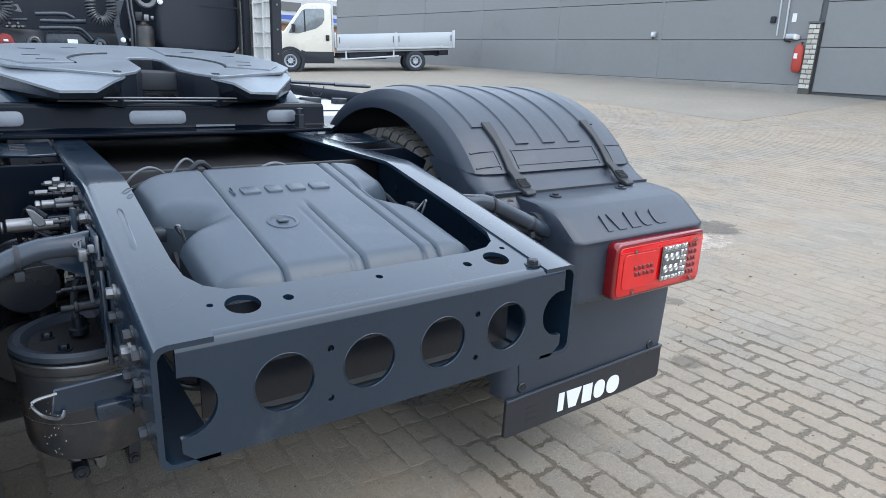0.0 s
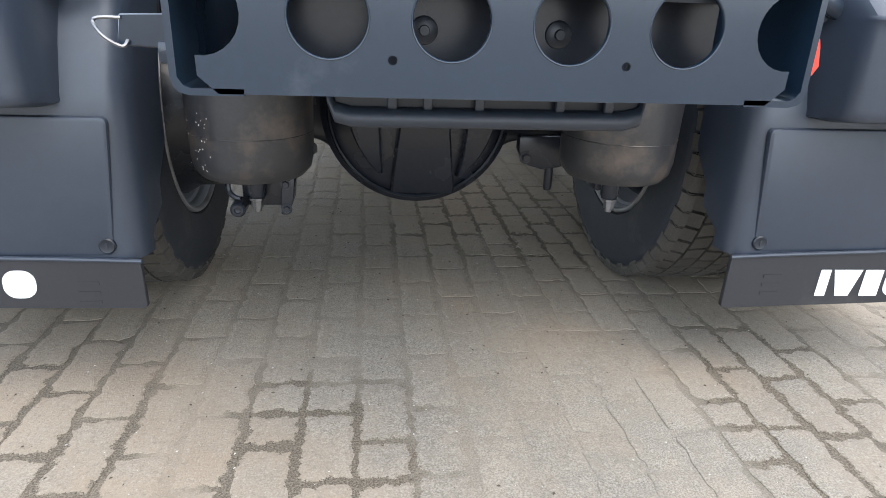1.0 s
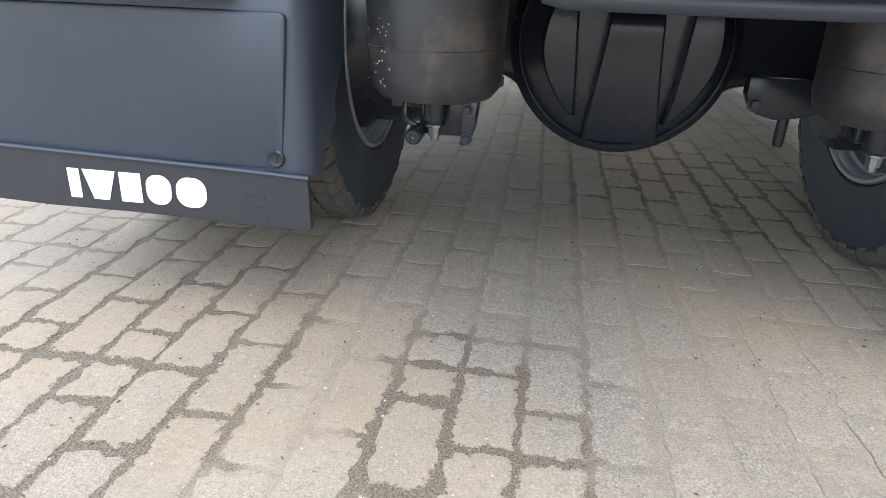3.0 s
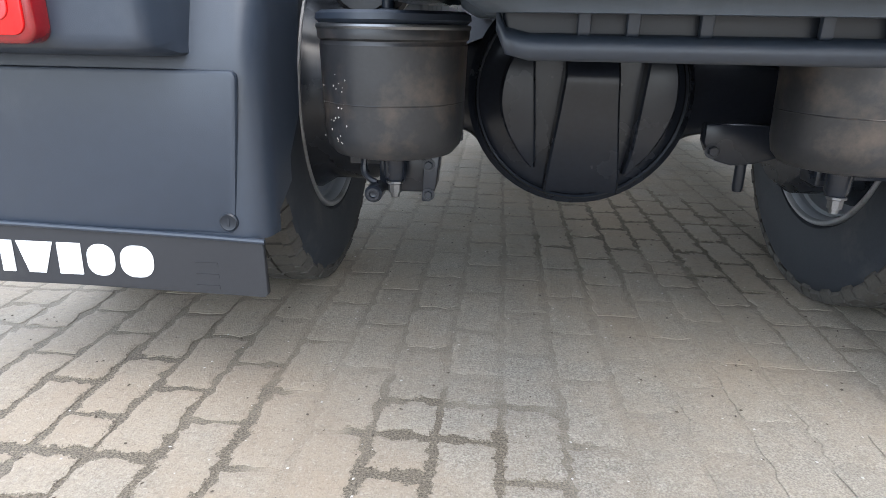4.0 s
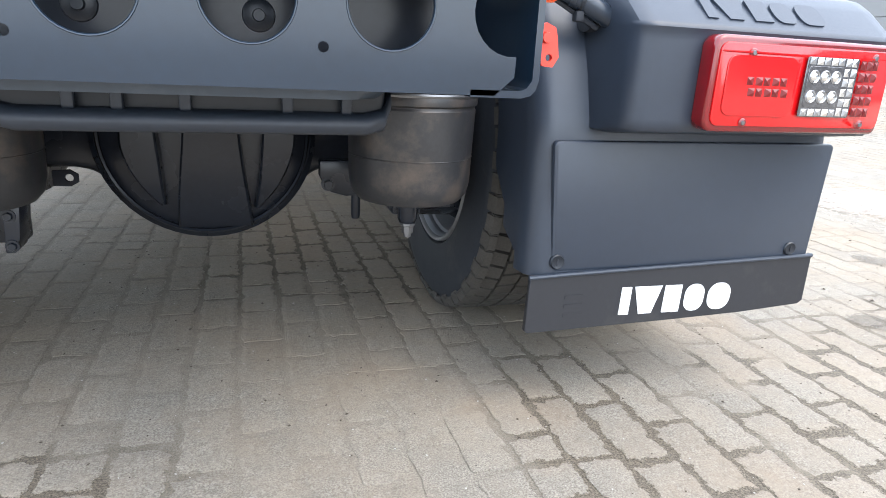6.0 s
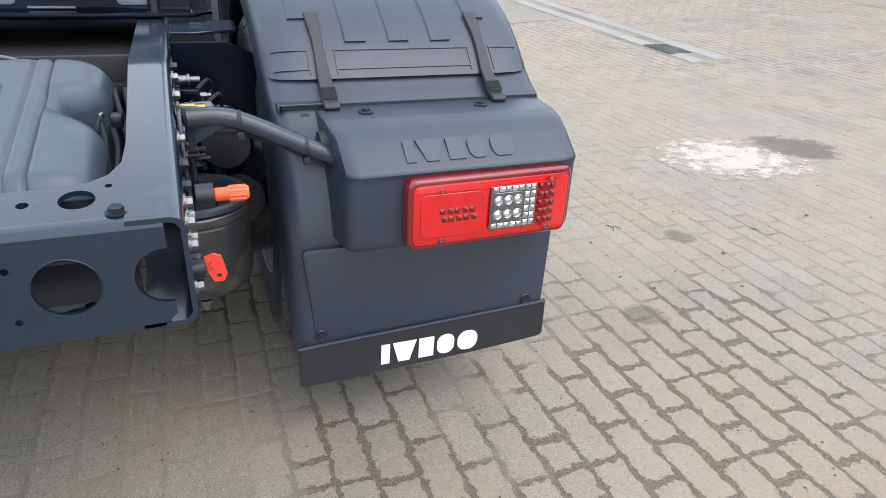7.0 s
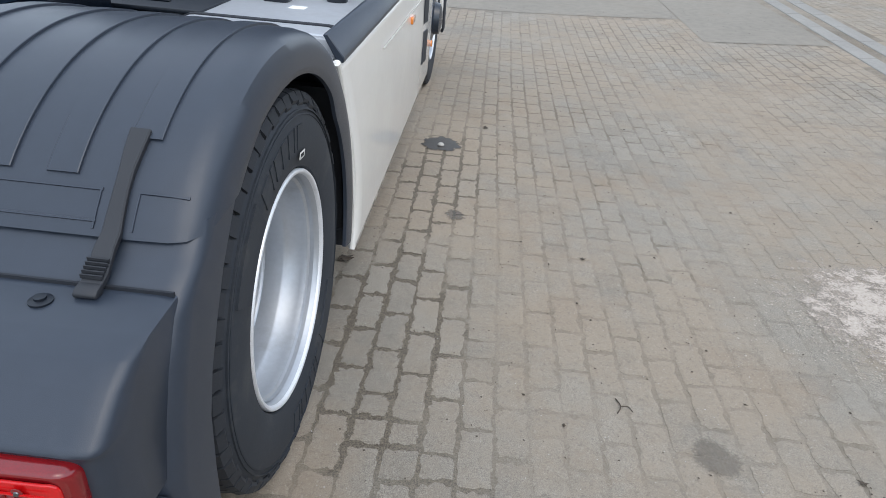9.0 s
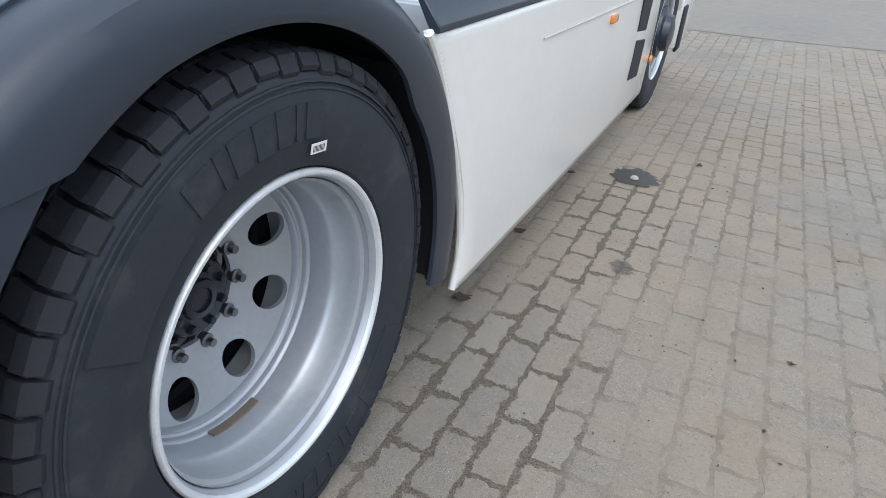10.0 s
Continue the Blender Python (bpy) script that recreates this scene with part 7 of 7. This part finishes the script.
def block_shape(seed, half=False):
    """One worn block: corners, faces and how near each corner is to the crumbled rim."""
    rnd = random.Random(seed)
    hx, hy, c = (PX - 0.007) / 2, (PY * (0.5 if half else 1) - 0.007) / 2, 0.007
    corners = [(-hx + c, -hy), (hx - c, -hy), (hx, -hy + c), (hx, hy - c), (hx - c, hy), (-hx + c, hy), (-hx, hy - c), (-hx, -hy + c)]
    plan = []
    for k, (x, y) in enumerate(corners):
        u, v = corners[(k + 1) % 8]
        n = 1 if k % 2 else max(3, round(math.hypot(u - x, v - y) / 0.020))
        for i in range(n):
            bite = rnd.random() ** 2.5 * 0.012 + rnd.uniform(-0.0015, 0.0015)
            px, py = x + (u - x) * i / n, y + (v - y) * i / n
            plan.append((px * (1 - bite / hx), py * (1 - bite / hy)))
    inset = [(x - math.copysign(min(abs(x), 0.012), x), y - math.copysign(min(abs(y), 0.012), y)) for x, y in plan]
    n = len(plan)
    vs = [(x, y, 0.0) for x, y in inset] + [(x, y, -0.0011) for x, y in plan] + [(x, y, -0.012) for x, y in plan]
    fs = [tuple(range(n))]
    for i in range(n):
        k = (i + 1) % n
        fs += [(n + i, n + k, k, i), (2 * n + i, 2 * n + k, n + k, n + i)]
    return [Vector(v) for v in vs], fs, [0.0] * n + [1.0] * (2 * n)


def mesh_with_rim(name, vs, fs, rim, material):
    me = bpy.data.meshes.new(name)
    me.from_pydata(vs, [], fs)
    me.attributes.new("rim", "FLOAT", "POINT").data.foreach_set("value", rim)
    me.materials.append(material)
    return me


FULL_T, HALF_T = [block_shape(k) for k in range(16)], [block_shape(60 + k, True) for k in range(8)]
BLOCKS = [mesh_with_rim("block", *t, M_BLOCK) for t in FULL_T]
HALVES = [mesh_with_rim("block", *t, M_BLOCK) for t in HALF_T]


def plain_block(wy):
    return ([Vector((x * (PX - 0.010) / 2, y * (wy - 0.010) / 2, z)) for z in (0.0, -0.012) for x, y in ((-1, -1), (1, -1), (1, 1), (-1, 1))],
            [(0, 1, 2, 3), (4, 5, 1, 0), (5, 6, 2, 1), (6, 7, 3, 2), (7, 4, 0, 3)], [0.7] * 8)


PLAIN = {False: plain_block(PY), True: plain_block(PY / 2)}
rims = []
rnd = random.Random(11)
verts, faces, singles = [], [], []


def add_block(verts, faces, shape, m):
    base = len(verts)
    verts.extend([tuple(m @ v) for v in shape[0]])
    faces.extend([tuple(base + a for a in f) for f in shape[1]])
    rims.extend(shape[2])


joints_x = [-0.41 + PX * k for k in range(-80, 6)] + [0.13 + 0.0995 * k for k in range(1, 6)] + [1.267 + PX * k for k in range(-5, 140)]
for col, (xa, xb) in enumerate(zip(joints_x, joints_x[1:])):
    # running bond: every second row of blocks is shifted by half a block
    x, left = (xa + xb) / 2, col < 91
    pitch = 0.2068 if left else 0.2203
    start = (0.0325 if col % 2 == 0 else 0.1355) if left else (0.0895 if col % 2 == 0 else 0.1990)
    ends = []
    for k in range(int(-8 / pitch), int(14.5 / pitch)):
        ends.append(start + pitch * k + rnd.gauss(0, 0.004))
        if rnd.random() < 0.07:
            ends.append(start + pitch * (k + 0.5) + rnd.gauss(0, 0.004))
    for ya, yb in zip(ends, ends[1:]):
        half, yc = yb - ya < 0.16, (ya + yb) / 2
        squeeze = Matrix.Diagonal(((xb - xa) / PX, (yb - ya) / (PY / 2 if half else PY), 1, 1))
        if in_slab(x, yc) or in_drain(x, yc):
            continue
        xx, yy = x + rnd.uniform(-0.0015, 0.0015) + 0.010 * math.sin(0.9 * yc + 0.3), yc
        z = ground_z(xx, yy) + rnd.gauss(0, 0.0003) + 0.0012 * noise.noise(Vector((xx * 0.9, yy * 0.9, 0.0)))
        sx, sy = (ground_z(xx + 0.1, yy) - ground_z(xx - 0.1, yy)) / 0.2, (ground_z(xx, yy + 0.1) - ground_z(xx, yy - 0.1)) / 0.2
        m = pose(xx, yy, z, math.degrees(sy + rnd.gauss(0, 0.002)), math.degrees(-sx + rnd.gauss(0, 0.003)), rnd.gauss(0, 0.6)) @ squeeze
        near = (1.27 < xx < 2.1 and 0.2 < yy < 2.2) or (-0.62 < xx < 0.45 and 0.05 < yy < 0.6)
        if near and len(singles) < 300:
            singles.append((half, m))
        elif -2.5 < xx < 6 and -1.2 < yy < 8.5:
            add_block(verts, faces, (HALF_T[rnd.randrange(8)] if half else FULL_T[rnd.randrange(16)]), m)
        else:
            add_block(verts, faces, PLAIN[half], m)
field = mesh_with_rim("block_field", verts, faces, rims, M_BLOCK_FAR)
tagged(part("block_field", field, None, ground), kind="stuff")
for k, (half, m) in enumerate(singles):
    part("block", (HALVES[k % 8] if half else BLOCKS[k % 16]), None, ground, "", m)


# ---- loose things on the paving ----
def film_material(name, dark, light, rough, soft, strength, gaps=(), grain=140):
    """A thin layer with an uneven edge: its cover fades with noise, and opens round the given places."""
    m, n, l, p = nodes_of(name)
    geo, co = n.new("ShaderNodeNewGeometry"), n.new("ShaderNodeTexCoord")

    def noise_at(scale, detail=8.0, r=0.7):
        t = n.new("ShaderNodeTexNoise")
        t.inputs["Scale"].default_value, t.inputs["Detail"].default_value, t.inputs["Roughness"].default_value = scale, detail, r
        l.new(geo.outputs["Position"], t.inputs["Vector"])
        return t.outputs["Fac"]

    def calc(op, a, b, clamp=False):
        x = n.new("ShaderNodeMath")
        x.operation, x.use_clamp = op, clamp
        for k, v in enumerate((a, b)):
            if isinstance(v, (int, float)):
                x.inputs[k].default_value = v
            else:
                l.new(v, x.inputs[k])
        return x.outputs[0]

    mix = n.new("ShaderNodeMix")
    mix.data_type = "RGBA"
    mix.inputs["A"].default_value, mix.inputs["B"].default_value = (*dark, 1), (*light, 1)
    l.new(calc("MULTIPLY", calc("SUBTRACT", noise_at(grain, 3.0), 0.3), 2.5, True), mix.inputs["Factor"])
    l.new(mix.outputs["Result"], p.inputs["Base Color"])
    p.inputs["Roughness"].default_value = rough
    if gaps:
        cover = calc("MULTIPLY", calc("SUBTRACT", noise_at(0.8), 0.28), 4.5)
        for x, y, rx, ry in gaps:
            mp = n.new("ShaderNodeMapping")
            mp.inputs["Location"].default_value = (-x / rx, -y / ry, 0)
            mp.inputs["Scale"].default_value = (1 / rx, 1 / ry, 0)
            l.new(geo.outputs["Position"], mp.inputs["Vector"])
            ln = n.new("ShaderNodeVectorMath")
            ln.operation = "LENGTH"
            l.new(mp.outputs[0], ln.inputs[0])
            d = calc("MULTIPLY", calc("ADD", calc("SUBTRACT", ln.outputs["Value"], 0.75), calc("MULTIPLY", calc("SUBTRACT", noise_at(5.0), 0.5), 1.6)), 2.2, True)
            cover = calc("MULTIPLY", cover, d, True)
        cover = calc("MULTIPLY", calc("ADD", cover, calc("MULTIPLY", calc("SUBTRACT", noise_at(35, 4.0), 0.5), 0.9)), strength, True)
    else:
        ln = n.new("ShaderNodeVectorMath")
        ln.operation = "DISTANCE"
        l.new(co.outputs["Generated"], ln.inputs[0])
        ln.inputs[1].default_value = (0.5, 0.5, 0.5)
        edge = calc("SUBTRACT", 0.36, ln.outputs["Value"])
        edge = calc("ADD", edge, calc("MULTIPLY", calc("SUBTRACT", noise_at(9.0), 0.5), 0.55))
        edge = calc("ADD", edge, calc("MULTIPLY", calc("SUBTRACT", noise_at(90, 3.0), 0.5), 0.25 * soft))
        cover = calc("MULTIPLY", calc("MULTIPLY", edge, 14.0 / (0.3 + soft), True), strength)
    l.new(cover, p.inputs["Alpha"])
    b = n.new("ShaderNodeBump")
    b.inputs["Strength"].default_value, b.inputs["Distance"].default_value = 0.4, 0.003
    l.new(noise_at(120, 4.0), b.inputs["Height"])
    l.new(b.outputs[0], p.inputs["Normal"])
    return m


def film(name, x0, x1, y0, y1, lift, material, label, category, step=0.1):
    nx, ny = max(2, round((x1 - x0) / step)), max(2, round((y1 - y0) / step))
    bm = grid([x0 + (x1 - x0) * i / nx for i in range(nx + 1)], [y0 + (y1 - y0) * j / ny for j in range(ny + 1)], -lift)
    # a hair of thickness keeps the box round the film centred
    ob = tagged(new(name, mesh_of(name, bm, material, 30)), label, category, kind="stuff")
    ob.visible_shadow = False
    return ob


M_GRITFILM = film_material("white_grit", (0.34, 0.295, 0.25), (0.50, 0.44, 0.385), 0.95, 1.1, 0.97, (), 70)
film("absorbent_grit", 2.40, 4.36, 1.18, 2.82, 0.0045, M_GRITFILM, "patch of spilled white absorbent grit on the paving", "grit")
M_DAMP = film_material("damp_stain", (0.085, 0.076, 0.066), (0.15, 0.13, 0.11), 0.6, 0.8, 0.62)
M_FAINT = film_material("faint_stain", (0.11, 0.098, 0.082), (0.19, 0.165, 0.135), 0.7, 1.0, 0.45)
film("damp_stain", 3.58, 4.68, 1.70, 2.52, 0.0040, M_DAMP, "dark damp stain beside the white grit", "stain")
M_OIL = film_material("oil_film", (0.028, 0.025, 0.023), (0.055, 0.048, 0.041), 0.5, 0.15, 0.95)
film("oil_puddle", 1.24, 1.64, 3.40, 3.74, 0.0040, M_OIL, "dark oily puddle on the paving", "puddle", 0.05)
film("damp_stain", 1.76, 2.02, 0.54, 0.76, 0.0040, M_FAINT, "small dark damp spot on the paving", "stain", 0.05)
film("damp_stain", 2.36, 2.60, 1.06, 1.30, 0.0040, M_FAINT, "small dark damp spot on the paving", "stain", 0.05)
film("damp_stain", 1.50, 1.70, 2.53, 2.70, 0.0040, M_DAMP, "small dark damp spot on the paving", "stain", 0.05)


def crumbs(name, spots, material, label, category, seed, low, high):
    """Loose bits, each a small squashed lump."""
    r = random.Random(seed)
    vs, fs = [], []
    for x, y in spots:
        k = r.uniform(low, high)
        a = r.uniform(0, 6.28)
        e = r.uniform(0.15, 0.9)
        z = ground_z(x, y) + 0.002
        base = len(vs)
        for px, py, pz in ((1, 0, 0), (0, e, 0), (-1, 0, 0), (0, -e, 0), (0.1, 0.1, 0.7)):
            vs.append((x + k * (px * math.cos(a) - py * math.sin(a)), y + k * (px * math.sin(a) + py * math.cos(a)), z + k * pz * 0.7))
        fs += [(base, base + 1, base + 4), (base + 1, base + 2, base + 4), (base + 2, base + 3, base + 4), (base + 3, base, base + 4)]
    me = bpy.data.meshes.new(name)
    me.from_pydata(vs, [], fs)
    me.materials.append(material)
    return tagged(new(name, me), label, category, kind="stuff")


r = random.Random(21)
crumbs("grit_grains", [(3.45 + r.gauss(0, 0.23), 2.0 + r.gauss(0, 0.18)) for _ in range(4500)], M_SAND, "loose white grains round the grit patch", "grit", 5, 0.002, 0.007)
crumbs("leaf_litter", [(r.uniform(-2, 7), r.uniform(-0.6, 9)) for _ in range(6500)], M_TWIG, "small dark bits of leaf and dirt", "litter", 6, 0.0012, 0.0052)
crumbs("pale_crumbs", [(r.uniform(-1, 5), r.uniform(-0.6, 6)) for _ in range(6000)], M_STONE, "pale stone chips scattered on the paving", "litter", 7, 0.0008, 0.0034)
crumbs("soil_crumbs", [(r.uniform(1.7, 7.5), r.uniform(0.6, 9.0)) for _ in range(620)], M_TWIG, "dark crumbs of soil scattered over the paving", "soil", 4, 0.003, 0.010)
tagged(new("pebble", mesh_of("pebble", lathe([(0.0, 0.0), (0.018, 0.001), (0.022, 0.010), (0.014, 0.019), (0.0, 0.021)], "z", (1.45, 3.545, 0.004), 9), M_STONE, 30)), "small pale stone lying in the puddle", "stone")
tagged(new("twig", mesh_of("twig", tube([(2.21, 1.33, 0.006), (2.225, 1.36, 0.010), (2.214, 1.40, 0.006)], 0.002, 6, 3, tube([(2.225, 1.36, 0.010), (2.25, 1.364, 0.008), (2.262, 1.345, 0.005)], 0.0016, 6, 3)), M_TWIG, 30)), "small forked dry twig on the paving", "twig")


def dry_leaf(x, y, size, seed):
    """A crumpled dark leaf: a small cupped and creased sheet."""
    r = random.Random(seed)
    bm = bmesh.new()
    mid = bm.verts.new((0, 0, size * 0.22))
    ring = []
    for k in range(11):
        a = 2 * math.pi * k / 11
        d = size * (1.0 if k % 2 else 0.55) * r.uniform(0.75, 1.15)
        ring.append(bm.verts.new((d * math.cos(a), d * 0.7 * math.sin(a), size * r.uniform(0.02, 0.35))))
    for k in range(11):
        bm.faces.new((mid, ring[k], ring[(k + 1) % 11]))
    up = bmesh.ops.extrude_face_region(bm, geom=bm.faces[:])
    bmesh.ops.translate(bm, vec=(0, 0, 0.0015), verts=[v for v in up["geom"] if isinstance(v, bmesh.types.BMVert)])
    bmesh.ops.recalc_face_normals(bm, faces=bm.faces)
    ob = tagged(new("dry_leaf", mesh_of("dry_leaf", bm, M_TWIG, 20)), "crumpled dark dry leaf on the paving", "leaf", group="dry leaves on the paving")
    ob.matrix_world = pose(x, y, ground_z(x, y) + 0.002, 0, 0, r.uniform(0, 360))


for k, (x, y, size) in enumerate(((1.165, 2.085, 0.05), (1.16, 2.67, 0.035), (1.15, 3.44, 0.03), (1.72, 3.95, 0.03), (2.9, 1.15, 0.018), (2.55, 0.98, 0.015), (3.3, 1.2, 0.016), (2.2, 2.3, 0.016))):
    dry_leaf(x, y, size, 40 + k)
